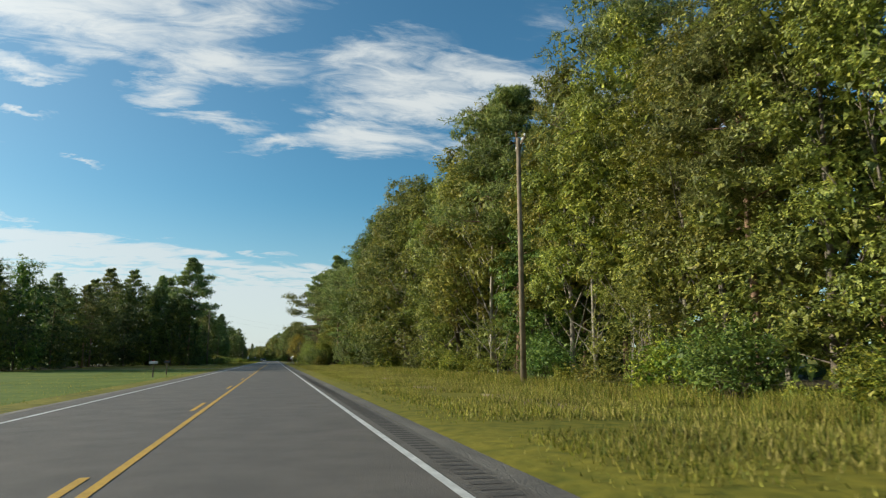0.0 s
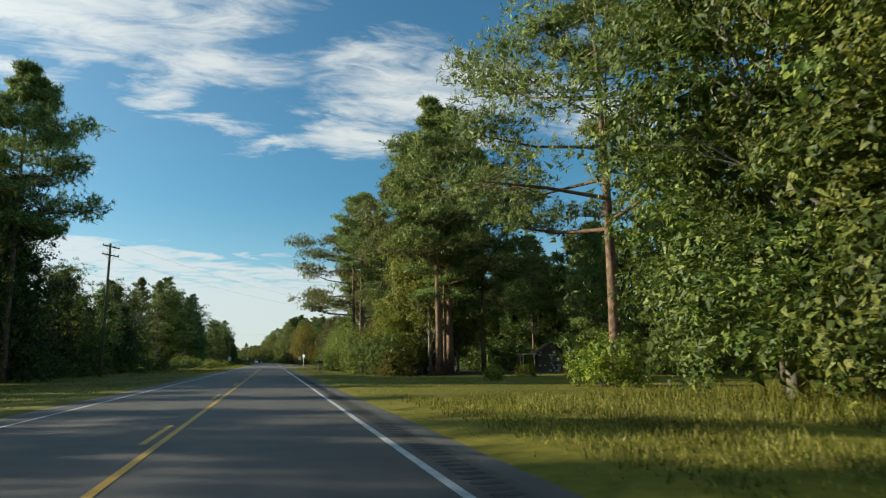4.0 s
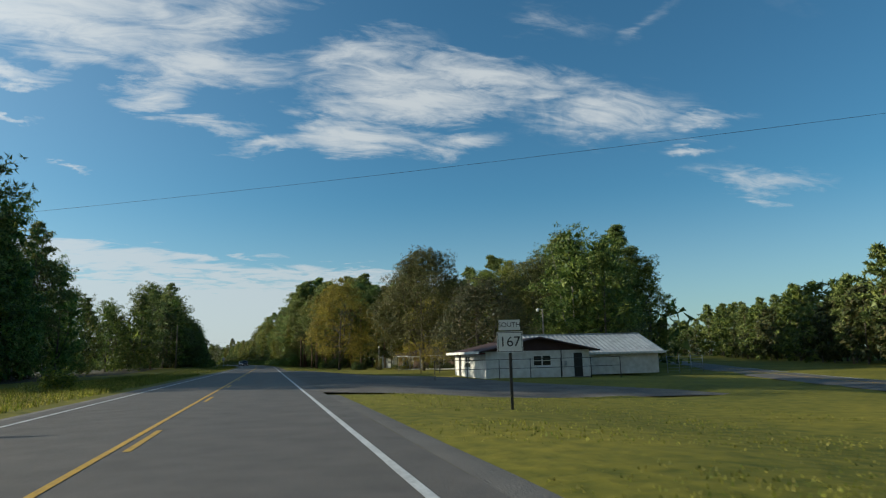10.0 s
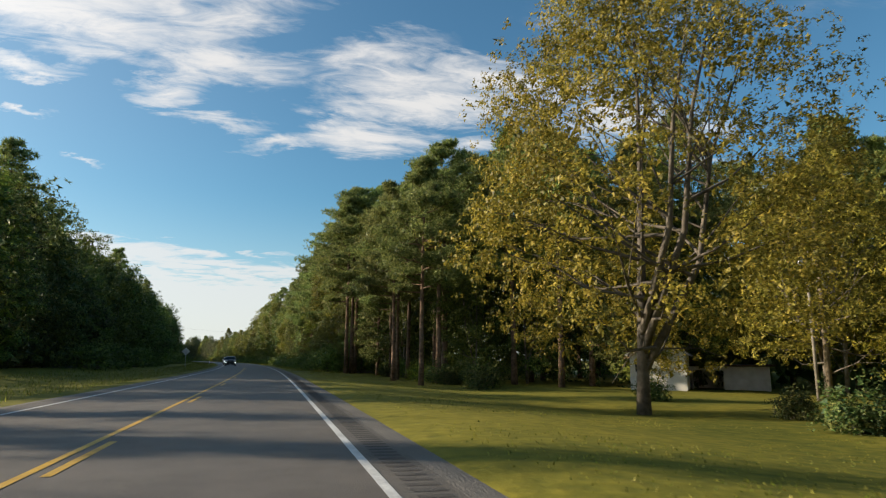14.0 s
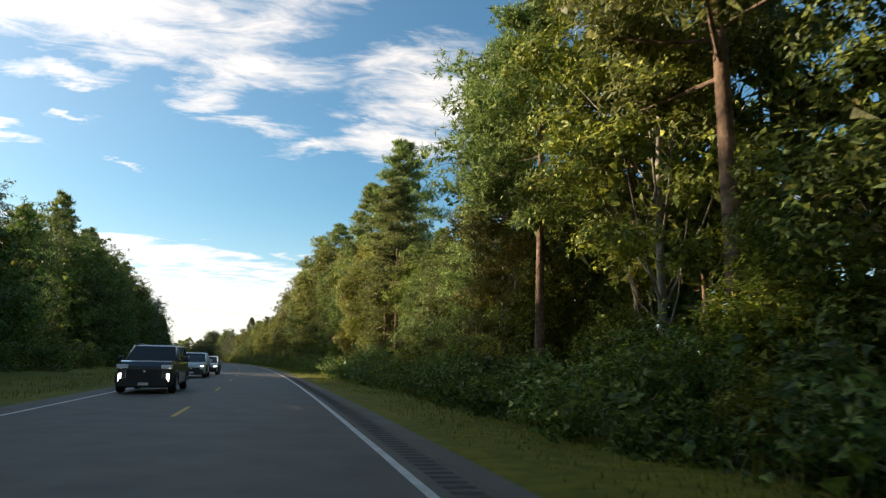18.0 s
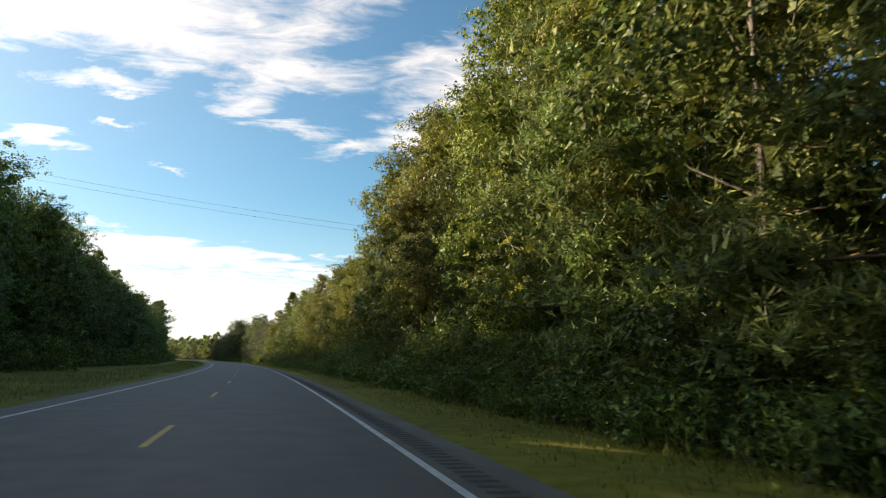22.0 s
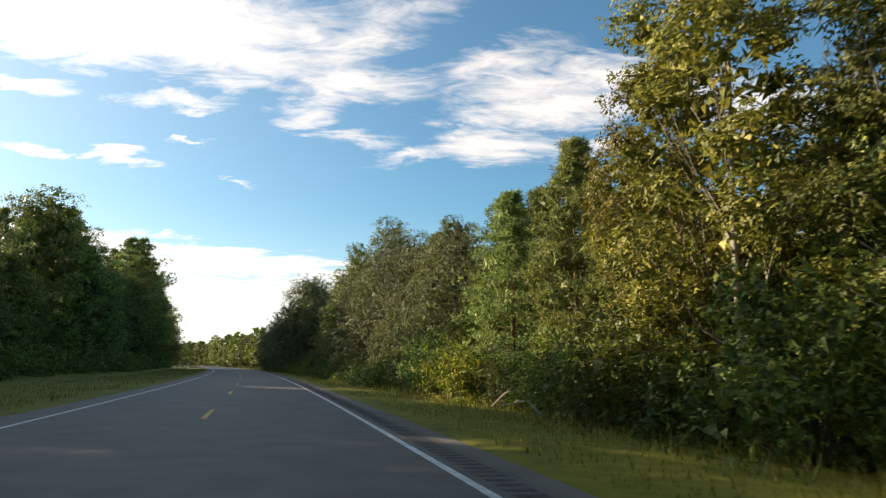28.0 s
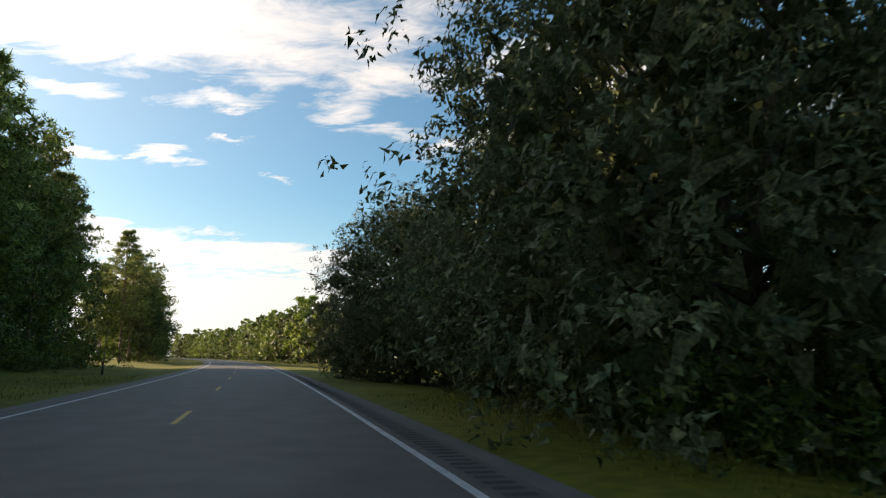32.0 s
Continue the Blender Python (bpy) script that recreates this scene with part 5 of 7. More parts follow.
undergrowth(752, 826, 8.8, 1.7, ("far_low",), 0.85, "low growth along the verge", 1.3)
for s, u, sc in ((826, 11.6, (1.12, 1.12, 1.24)), (838, 14.5, 1.05), (851, 10.6, 0.85)):
    plant("road_oak", s, u, sc, group="dark oaks by the road")
wood_edge(816, 852, 21.0, 4.2, ("oak_a", "gum_c", "oak_b"), 0.62, 2, "trees along the sunlit verge")
for s, u, sc in ((820, 17, 0.6), (842, 20, 0.85), (812, 15.5, 0.55)):
    plant("live_oak", s, u, sc, group="dark oaks by the road")
for s, u, sc, k in ((834, 10.5, 0.4, "small_bright"), (842, 13, 0.6, "gum_a"), (900, 17, 0.9, "live_oak"), (880, 24, 0.9, "far_oak"), (560, 14.5, 1.0, "pine_a"), (515, 14, 1.0, "pine_b"), (722, 14.5, 0.8, "pine_b")):
    plant(k, s, u, sc)
wood_edge(850, 1010, 26, 6.5, ("far_oak", "far_pine", "far_dark"), 0.8, 1, "distant trees")
wood_edge(940, 1300, 15, 7.5, ("far_oak", "far_gum", "far_dark"), 0.8, 1, "distant trees")
# left of the road
wood_edge(84, 156, -31, 5.0, ("left_oak", "left_pine", "left_gum", "left_dark"), 0.72, 2, "trees behind the lawn")
for s, u, sc, k in ((164, -25, (1.0, 1.0, 1.12), "pine_s"), (158, -17.5, (1.05, 1.05, 1.12), "pine_r"), (158.8, -18.4, (0.8, 0.8, 1.02), "left_dark"), (160.5, -20, 0.9, "left_oak"), (166, -27, (0.9, 0.9, 0.95), "left_oak"), (155, -30, 0.92, "left_oak"), (152, -24.5, 0.9, "left_gum"), (170, -24, 0.98, "left_pine"), (158, -35, 1.0, "left_pine"), (168, -36, 1.05, "left_oak"), (163, -31, 1.02, "left_pine"), (172, -30, 0.95, "left_oak"), (148, -29, 0.85, "left_dark"), (153, -20.5, 0.8, "left_oak")):
    plant(k, s, u, sc, group="tall pines at the lawn's end" if "pine" in k else "")
wood_edge(166, 224, -20.5, 4.4, ("left_pine", "left_oak", "left_gum", "left_dark", "left_oak"), 0.64, 1, "trees along the shaded verge")
for a, b, sc in ((306, 331, 0.98), (331, 350, 0.74)):
    wood_edge(a, b, -23.5, 4.0, ("left_pine", "left_oak", "left_gum", "left_pine"), sc, 1, "trees along the shaded verge")
for a, b, sc in ((304, 330, 1.14), (330, 350, 0.85)):
    wood_edge(a, b, -29.5, 4.2, ("left_pine", "left_oak", "left_pine"), sc, 1, "trees along the shaded verge")
for s, u, sc in ((268, -17, 0.9), (272, -18, 1.1), (278, -21, 1.2), (283, -14.5, 0.8), (287, -22, 1.5), (292, -18, 1.0), (298, -21, 1.3)):
    plant("shrub_a", s, u, sc, group="shrubs on the open verge")
wood_edge(224, 276, -40, 5.0, ("left_oak", "left_dark", "left_gum"), 0.6, 1, "trees behind the open verge")
wood_edge(350, 380, -42, 5.0, ("left_oak", "left_dark", "left_gum"), 0.66, 1, "trees behind the open verge")
wood_edge(350, 410, -28, 6.5, ("left_oak", "left_dark", "left_gum"), 0.70, 1, "trees behind the open verge")
plant("left_oak", 391, -21.5, 0.8), plant("left_pine", 400, -21, 0.75)
wood_edge(408, 425, -19.0, 3.6, ("left_gum", "left_oak", "left_pine", "left_dark"), 0.9, 1, "trees along the shaded verge")
wood_edge(836, 897, -18.0, 3.6, ("left_pine", "left_oak", "left_dark", "left_pine"), 0.95, 2, "trees along the shaded verge")
wood_edge(922, 965, -15.5, 4.2, ("left_oak", "left_dark", "left_pine"), 0.85, 2, "trees along the shaded verge")
for a, b, sc in ((426, 512, 0.98), (512, 521, 0.84), (521, 540, 0.42), (540, 574, 0.94), (574, 640, 1.0), (640, 690, 1.0), (690, 752, 0.86), (752, 796, 0.78), (796, 838, 1.06), (838, 897, 1.05)):
    wood_edge(a, b, -25.0, 3.6, ("left_oak", "left_pine", "left_dark", "left_gum", "left_oak"), sc, 1, "tall trees along the shaded verge")
for a, b, sc in ((424, 521, 0.70), (521, 536, 0.44), (536, 574, 0.72), (574, 654, 0.72), (654, 663, 0.5), (663, 690, 0.72), (690, 752, 0.64), (752, 796, 0.5), (796, 836, 0.8)):
    wood_edge(a, b, -18.4, 3.4, ("left_oak", "left_gum", "left_dark", "left_gum"), sc, 1, "trees along the shaded verge")
undergrowth(166, 300, -16.5, 4.0, ("far_shrub",), 0.8, "shrubs along the shaded verge", 4)
undergrowth(424, 884, -14.2, 3.2, ("far_shrub",), 0.85, "shrubs along the shaded verge", 1.6)
undergrowth(232, 300, -10.5, 3.0, ("shrub_c", "shrub_a"), 0.62, "low shrubs on the verge", 2)
for s, u, sc, k in ((866, -9.2, 1.25, "small_bright"), (888, -22, 0.9, "far_oak"), (856, -24, 0.9, "far_oak"), (846, -23, 0.9, "far_pine")):
    plant(k, s, u, sc)
wood_edge(965, 1300, -18, 7.5, ("far_oak", "far_gum", "far_dark"), 0.8, 1, "distant trees")
for i in range(26):
    plant(("far_oak", "far_gum", "far_dark")[i % 3], 1330 + 12 * random_tree.random(), -90 + i * 7, 1.0 + 0.3 * random_tree.random(), group="distant trees closing the view")

for kind, places in DEPTH.items():
    deep_trees(kind, places)
# the depth of the woods, beyond what can be told apart
deep_rng = np.random.default_rng(77)


def deep_wood(stretches):
    pts = []
    for a, b, u0, u1, top, n in stretches:
        for i in range(n):
            s, u = a + (b - a) * deep_rng.random(), u0 + (u1 - u0) * deep_rng.random()
            p = rd(s, u)
            pts.append((p.x, p.y, p.z + 0.4 + top * deep_rng.random() ** 1.1 * (0.8 + 0.25 * noise.noise(Vector((s * 0.1, u * 0.1, 0))))))
    pts = np.array(pts)
    return leaf_tris(deep_rng, pts, 1.5, 1.2, 0.1)


tagged(new("far_woods", tri_mesh("far_woods", deep_wood([
    (-20, 126, 30, 42, 18, 9000), (122, 232, 50, 60, 17, 5000), (434, 616, 19, 29, 14.5, 11000), (616, 806, 17, 27, 11, 14000), (960, 1300, 17, 24, 11, 2500), (965, 1300, -27, -20, 11, 2500), (1336, 1350, -90, 90, 15, 2600), (424, 510, -33, -22, 12, 4000), (510, 521, -33, -22, 10, 500), (538, 575, -33, -22, 11, 1900), (575, 650, -33, -22, 12, 3000), (666, 752, -33, -22, 11, 3300), (752, 796, -33, -24, 9, 1300), (796, 836, -33, -22, 12, 1600), (836, 897, -33, -20, 12, 2200), (166, 224, -33, -24, 10, 2600), (304, 332, -42, -31, 12, 700), (332, 350, -42, -27, 9, 900), (414, 424, -34, -25, 9, 600), (350, 380, -58, -47, 9, 1200), (84, 160, -44, -38, 9, 1800), (352, 440, 58, 74, 13, 3000), (380, 440, 40, 60, 13, 2500)]), LEAF_GREEN)),
    "dense shaded wood behind the first rows of trees", "woods", kind="stuff")


# thickets filling the foot of the sunlit wood, and dark trees behind the yard
fill = random.Random(77)
for i in range(48):
    s = 438 + i * 7.6 + 4 * fill.random()
    sc = 0.62 + 0.5 * fill.random()
    if not 499 < s < 512:
        plant("vine_bush", s, 11.9 + 1.6 * fill.random(), (sc, sc, sc * (0.8 + 0.4 * fill.random())), fill.random() * 360, "thickets along the verge")
for s, u, sc in ((402, 31, (0.85, 0.85, 1.25)), (406, 36, (0.8, 0.8, 1.3)), (412, 27, (0.75, 0.75, 1.2))):
    plant("live_oak", s, u, sc, s * 7.0, "dark trees behind the yard")

# brown litter under the trees, its colour darkened to stand for the woods' shade
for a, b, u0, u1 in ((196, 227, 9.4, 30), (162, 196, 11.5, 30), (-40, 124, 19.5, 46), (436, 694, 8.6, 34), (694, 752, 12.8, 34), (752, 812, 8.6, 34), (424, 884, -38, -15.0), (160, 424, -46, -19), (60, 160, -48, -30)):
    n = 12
    sheet("wood_floor", list(range(a, b, 5)), [u0 + (u1 - u0) * (i / n) ** (2.0 if u0 > 0 else 1.0) for i in range(n + 1)], lambda s, u: ground_lift(s, u) + 0.035 - (0.075 if abs(u - (u0 if u0 > 0 else u1)) < 0.1 else 0), LITTER_SHADE, "leaf litter under the trees, coloured dark as shade", category="forest floor")


# ---- grass and weeds ----
def blades(stretches, seed):
    rng = np.random.default_rng(seed)
    out = []
    for a, b, u0, u1, n, tall, wide in stretches:
        s, u = a + (b - a) * rng.random(n), u0 + (u1 - u0) * rng.random(n)
        clump = np.array([noise.noise(Vector((x * 0.3, y * 0.3, 5))) for x, y in zip(s, u)])
        keep = clump > -0.25 + 0.35 * rng.random(n) - 0.2
        s, u, clump = s[keep], u[keep], clump[keep]
        base = np.array([rd(x, y, ground_lift(x, y) - 0.02) for x, y in zip(s, u)])
        m = len(base)
        h = tall * (0.5 + 0.5 * rng.random(m) + 0.5 * clump.clip(0, 1))
        w = rng.random(m) * 6.28
        side = np.stack([np.cos(w), np.sin(w), np.zeros(m)], 1) * (wide * (0.6 + 0.8 * rng.random(m)))[:, None]
        tip = base + np.stack([rng.normal(size=m) * h * 0.3, rng.normal(size=m) * h * 0.3, h], 1)
        t = np.empty((m, 3, 3))
        t[:, 0], t[:, 1], t[:, 2] = base - side, base + side, tip
        out.append(t)
    return np.concatenate(out)


tagged(new("tall_weeds", tri_mesh("tall_weeds", blades([(-6, 124, 8, 13.5, 60000, 0.27, 0.02), (-6, 124, 6.0, 9, 26000, 0.16, 0.018), (430, 836, 7.4, 11.5, 24000, 0.45, 0.016)], 3), WEEDS)), "long seeding grass and weeds on the verge", "weeds", kind="stuff")
tagged(new("green_weeds", tri_mesh("green_weeds", blades([(-6, 124, 12, 20.5, 46000, 0.55, 0.02), (-6, 124, 5.6, 12, 26000, 0.18, 0.018), (200, 232, 8.5, 12, 5000, 0.4, 0.014)], 6), BLADES)), "rank green weeds in front of the wood", "weeds", kind="stuff")
tagged(new("verge_grass", tri_mesh("verge_grass", blades([(-6, 60, 5.1, 7, 5000, 0.14, 0.012), (100, 215, 5.1, 16, 22000, 0.12, 0.012), (430, 836, 5.1, 8.2, 40000, 0.15, 0.013), (0, 180, -14, -5.2, 20000, 0.13, 0.014), (180, 440, -14, -5.2, 26000, 0.24, 0.015), (232, 335, -13, -5.3, 30000, 0.34, 0.02), (440, 860, -11, -5.2, 26000, 0.26, 0.015), (330, 430, 5.3, 16, 26000, 0.07, 0.014), (252, 282, 4.6, 17, 14000, 0.08, 0.015)], 4), BLADES)), "short uneven grass along the road", "grass", kind="stuff")

# bare soil showing on the verge, and the mown lawn across the road
soil_rng = random.Random(12)
for a, u in ((14, 9.6), (24, 8.7), (30, 10.9), (41, 9.4), (47, 11.6), (58, 10.2), (66, 9.0), (78, 10.6), (90, 9.6)):
    length, wide = 7 + 7 * soil_rng.random(), 0.5 + 0.6 * soil_rng.random()
    verts, faces, n = [], [], 18
    for r in (1.0, 0.66, 0.33):
        for w in np.linspace(0, 2 * math.pi, n + 1)[:-1]:
            q = (a + length * (0.5 + 0.5 * r * math.cos(w)), u + wide * r * math.sin(w) * (0.8 + 0.3 * soil_rng.random()))
            verts.append(tuple(rd(*q, ground_lift(*q) + (0.03 if r < 0.9 else -0.02))))
    for k in (0, n):
        faces += [(k + i, k + (i + 1) % n, k + n + (i + 1) % n, k + n + i) for i in range(n)]
    faces.append(tuple(range(2 * n, 3 * n)))
    tagged(new("bare_soil", mesh_of("bare_soil", verts, faces, DIRT)), "bare sandy soil on the verge", "soil", kind="structure")
sheet("lawn", list(range(-60, 98, 3)), [-29, -26, -23, -20, -17, -14, -12, -10, -8.5, -7, -6.2, -5.7], lambda s, u: ground_lift(s, u) + (0.03 if -29 < u < -5.7 else -0.03), LAWN, "mown green lawn beside the road", category="lawn")


# ---- buildings ----
def wall_shape(length, height, thick, holes, m=None, shape=None):
    """A wall along x, its outer face at y = 0, with openings (x0, x1, z0, z1) through it."""
    sh = shape or Shape()
    cuts = sorted(set([0.0, length] + [h[0] for h in holes] + [h[1] for h in holes]))
    for a, b in zip(cuts, cuts[1:]):
        mid = (a + b) / 2
        z = 0.0
        for h in sorted([h for h in holes if h[0] < mid < h[1]], key=lambda h: h[2]):
            if h[2] > z + 1e-4:
                sh.box(a, b, 0, thick, z, h[2], m)
            z = h[3]
        if z < height - 1e-4:
            sh.box(a, b, 0, thick, z, height, m)
    return sh


def window_part(parent, x0, x1, z0, z1, y, panes=2, shutters=None, frame_mat=None, m=None, curtain=False):
    """Frame, bars, panes and sill as parts under one window."""
    base = m or Matrix.Identity(4)
    frame_mat = frame_mat or TRIM_WHITE
    sh = Shape()
    t = 0.07
    sh.box(x0, x1, y - 0.03, y + 0.06, z1 - t, z1).box(x0, x1, y - 0.03, y + 0.06, z0, z0 + t).box(x0, x0 + t, y - 0.03, y + 0.06, z0 + t, z1 - t).box(x1 - t, x1, y - 0.03, y + 0.06, z0 + t, z1 - t)
    zm = (z0 + z1) / 2
    for i in range(1, panes):
        x = x0 + (x1 - x0) * i / panes
        sh.box(x - 0.04, x + 0.04, y - 0.02, y + 0.05, z0 + t, z1 - t)
    w = part("window", sh.mesh("window_frame", frame_mat), parent, "white window frame with meeting rail", base)
    part("meeting_rail", box_mesh("meeting_rail", x0 + t, x1 - t, y - 0.01, y + 0.045, zm - 0.03, zm + 0.03, frame_mat), w)
    part("sill", box_mesh("sill", x0 - 0.06, x1 + 0.06, y - 0.09, y - 0.031, z0 - 0.07, z0 - 0.002, frame_mat, 0.01), w)
    for i in range(panes):
        a, b = x0 + (x1 - x0) * i / panes + t, x0 + (x1 - x0) * (i + 1) / panes - t
        for c, d in ((z0 + t, zm - 0.03), (zm + 0.03, z1 - t)):
            part("pane", box_mesh("pane", a, b, y + 0.015, y + 0.025, c, d, GLASS), w)
    if curtain:
        part("curtain", box_mesh("curtain", x0 + t, x1 - t, y + 0.12, y + 0.14, z0 + t, z1 - t, CURTAIN), w, "pale drawn curtain")
    if shutters:
        for a, b in ((x0 - 0.42, x0 - 0.04), (x1 + 0.04, x1 + 0.42)):
            sh = Shape().box(a, b, y - 0.115, y - 0.083, z0 - 0.03, z1 + 0.03)
            for k in range(11):
                z = z0 + 0.08 + (z1 - z0 - 0.16) * k / 10
                sh.box(a + 0.05, b - 0.05, y - 0.130, y - 0.1155, z - 0.035, z + 0.035)
            part("shutter", sh.mesh("shutter", shutters), w, "louvred shutter")
    return w


def hip_roof(sh, x0, x1, y0, y1, z, rise, over=0.55, hip=None):
    """A hipped roof with thick eaves."""
    a, b, c, d = x0 - over, x1 + over, y0 - over, y1 + over
    hip = (d - c) / 2 if hip is None else hip
    ym = (c + d) / 2
    vs = [(a, c, z), (b, c, z), (b, d, z), (a, d, z), (a, c, z + 0.05), (b, c, z + 0.05), (b, d, z + 0.05), (a, d, z + 0.05), (a + hip, ym, z + rise), (b - hip, ym, z + rise)]
    return sh.add(vs, [(3, 2, 1, 0), (0, 1, 5, 4), (1, 2, 6, 5), (2, 3, 7, 6), (3, 0, 4, 7), (4, 5, 9, 8), (6, 7, 8, 9), (5, 6, 9), (7, 4, 8)])


def shingle_rows(parent, corners, rows, per_row, material, name="shingle_course"):
    """Lapped courses on a roof slope given by its four corners: eave left, eave right, ridge right, ridge left."""
    el, er, rr, rl = (Vector(c) for c in corners)
    n = (er - el).cross(rl - el).normalized()
    for i in range(rows):
        t0, t1 = i / rows, min(1.0, (i + 1.12) / rows)
        a, b, c, d = el.lerp(rl, t0), er.lerp(rr, t0), er.lerp(rr, t1), el.lerp(rl, t1)
        lo, hi = n * 0.035, n * 0.012
        vs = [a + lo, b + lo, c + hi, d + hi, a, b, c, d]
        part(name, mesh_of(name, vs, [(0, 1, 2, 3), (0, 4, 5, 1), (1, 5, 6, 2), (3, 7, 4, 0)], material), parent)


def along_pose(s, u, ds, du, z=None):
    """A pose at (s, u) whose x runs towards (ds, du) of the road's plan."""
    p = rd(s, u, z)
    q = rd(s + ds, u + du, 0)
    w = math.degrees(math.atan2(q.y - p.y, q.x - p.x))
    return pose(p.x, p.y, p.z, 0, 0, w)


def brick_house():
    H, LEN, DEP = 2.45, 23.0, 8.5
    m = along_pose(373.5, 25.4, -0.70, 0.71, ground_z(366, 30) - 0.02)
    root = thing("house", m, "long low brick ranch house with white trim and brown shingled roof", "house")
    holes = [(1.3, 2.9, 0.75, 2.05), (4.6, 5.6, 0.15, 2.15), (7.3, 9.5, 0.75, 2.1), (13.6, 16.0, 0.75, 2.1)]
    sh = wall_shape(LEN, H, 0.25, holes)
    side = Matrix.Translation((0, DEP, 0)) @ Matrix.Rotation(radians(-90), 4, "Z")
    wall_shape(DEP - 0.25, H, 0.25, [(3.2, 4.6, 0.8, 2.0)], side, sh)
    sh.box(LEN - 0.25, LEN, 0.25, DEP, 0, H).box(0.25, LEN - 0.25, DEP - 0.25, DEP, 0, H)
    part("wall", sh.mesh("wall", BRICK), root)
    part("floor_slab", box_mesh("floor_slab", 0.25, LEN - 0.25, 0.25, DEP - 0.25, -0.05, 0.10, BROWN_BOARD), root)
    part("partition", box_mesh("partition", 0.25, LEN - 0.25, 3.0, 3.12, 0.10, H, BROWN_BOARD), root)
    part("plinth", box_mesh("plinth", -0.04, LEN + 0.04, -0.06, -0.004, -0.4, 0.22, WALL_WHITE), root, "pale masonry plinth")
    rf = hip_roof(Shape(), 0, LEN, 0, DEP, H, 1.6, 0.6, 4.2)
    roof = part("roof", rf.mesh("roof", SHINGLE), root, "brown shingled hipped roof")
    ym = DEP / 2
    shingle_rows(roof, ((-0.6, -0.6, H + 0.055), (LEN + 0.6, -0.6, H + 0.055), (LEN - 3.6, ym, H + 1.605), (3.6, ym, H + 1.605)), 16, 1, SHINGLE)
    shingle_rows(roof, ((-0.6, DEP + 0.6, H + 0.055), (-0.6, -0.6, H + 0.055), (3.6, ym - 0.01, H + 1.605), (3.6, ym + 0.01, H + 1.605)), 16, 1, SHINGLE)
    part("fascia", box_mesh("fascia", -0.66, LEN + 0.66, -0.68, -0.61, H - 0.17, H + 0.06, TRIM_WHITE), root, "white painted fascia board")
    part("fascia", box_mesh("fascia", -0.72, -0.665, -0.68, DEP + 0.6, H - 0.17, H + 0.06, TRIM_WHITE), root, "white painted fascia board")
    window_part(root, 1.3, 2.9, 0.75, 2.05, 0.08, 2, TRIM_WHITE)
    window_part(root, 7.3, 9.5, 0.75, 2.1, 0.08, 2, TRIM_WHITE, curtain=True)
    window_part(root, 13.6, 16.0, 0.75, 2.1, 0.08, 2, TRIM_WHITE, curtain=True)
    window_part(root, 3.2, 4.6, 0.8, 2.0, 0.08, 2, None, m=side)
    door = part("door", box_mesh("door", 4.65, 5.55, 0.09, 0.14, 0.15, 2.1, TRIM_WHITE, 0.01), root, "white panelled front door")
    part("door_knob", Shape().tube([(5.45, 0.09, 1.1), (5.45, 0.03, 1.1)], [0.03, 0.035], 8).mesh("door_knob", STEEL, True), door)
    for z0, z1 in ((0.35, 1.0), (1.15, 1.95)):
        part("door_panel", box_mesh("door_panel", 4.78, 5.42, 0.07, 0.088, z0, z1, TRIM_WHITE, 0.01), door)
    # porch over the door
    porch = part("porch", hip_roof(Shape(), 3.4, 6.6, -1.6, -0.7, H - 0.14, 0.55, 0.2, 1.1).mesh("porch", SHINGLE), root, "small brown porch roof")
    part("porch_fascia", box_mesh("porch_fascia", 3.2, 6.8, -1.88, -1.81, H - 0.28, H - 0.10, TRIM_WHITE), porch, "white painted fascia board")
    for x in (3.5, 6.5):
        part("porch_post", box_mesh("porch_post", x - 0.06, x + 0.06, -1.66, -1.54, -0.1, H - 0.15, TRIM_WHITE, 0.01), porch, "white porch post")
    part("porch_step", box_mesh("porch_step", 3.6, 5.8, -1.5, -0.07, -0.3, 0.12, GRAVEL, 0.015), porch)
    part("vent_pipe", Shape().tube([(9.5, 5.2, H + 1.3), (9.5, 5.2, H + 2.1)], [0.05, 0.05], 8).mesh("vent_pipe", STEEL, True), root)
    # open carport at the far end
    cp = part("carport", hip_roof(Shape(), LEN + 0.7, LEN + 8.2, -0.2, DEP - 1, H - 0.03, 1.2, 0.35, 2.2).mesh("carport", SHINGLE), root, "open carport with white posts")
    for x in (LEN + 1.0, LEN + 4.4, LEN + 7.9):
        part("carport_post", box_mesh("carport_post", x - 0.08, x + 0.08, -0.15, 0.01, -0.35, H - 0.03, TRIM_WHITE, 0.012), cp, "white carport post")
    part("back_wall", box_mesh("back_wall", LEN + 0.7, LEN + 8.2, DEP - 1.2, DEP - 1, -0.35, H - 0.03, BRICK), cp)
    part("fascia", box_mesh("fascia", LEN + 0.3, LEN + 8.6, -0.62, -0.56, H - 0.18, H + 0.02, TRIM_WHITE), cp, "white painted fascia board")
    # edging stones and beds in front
    r = random.Random(8)
    for i in range(46):
        x = 0.6 + i * 0.42
        w = 0.16 + 0.07 * r.random()
        st = box_mesh("edging_stone", -w, w, -0.09, 0.09, -0.05, 0.13 + 0.04 * r.random(), WALL_WHITE, 0.035)
        e = thing("edging_stone", m @ pose(x, -2.6 + 0.25 * math.sin(x * 0.5), 0.0, 0, 0, r.random() * 24 - 12), "pale edging stone along a flower bed", "stone", "edging stones", st)
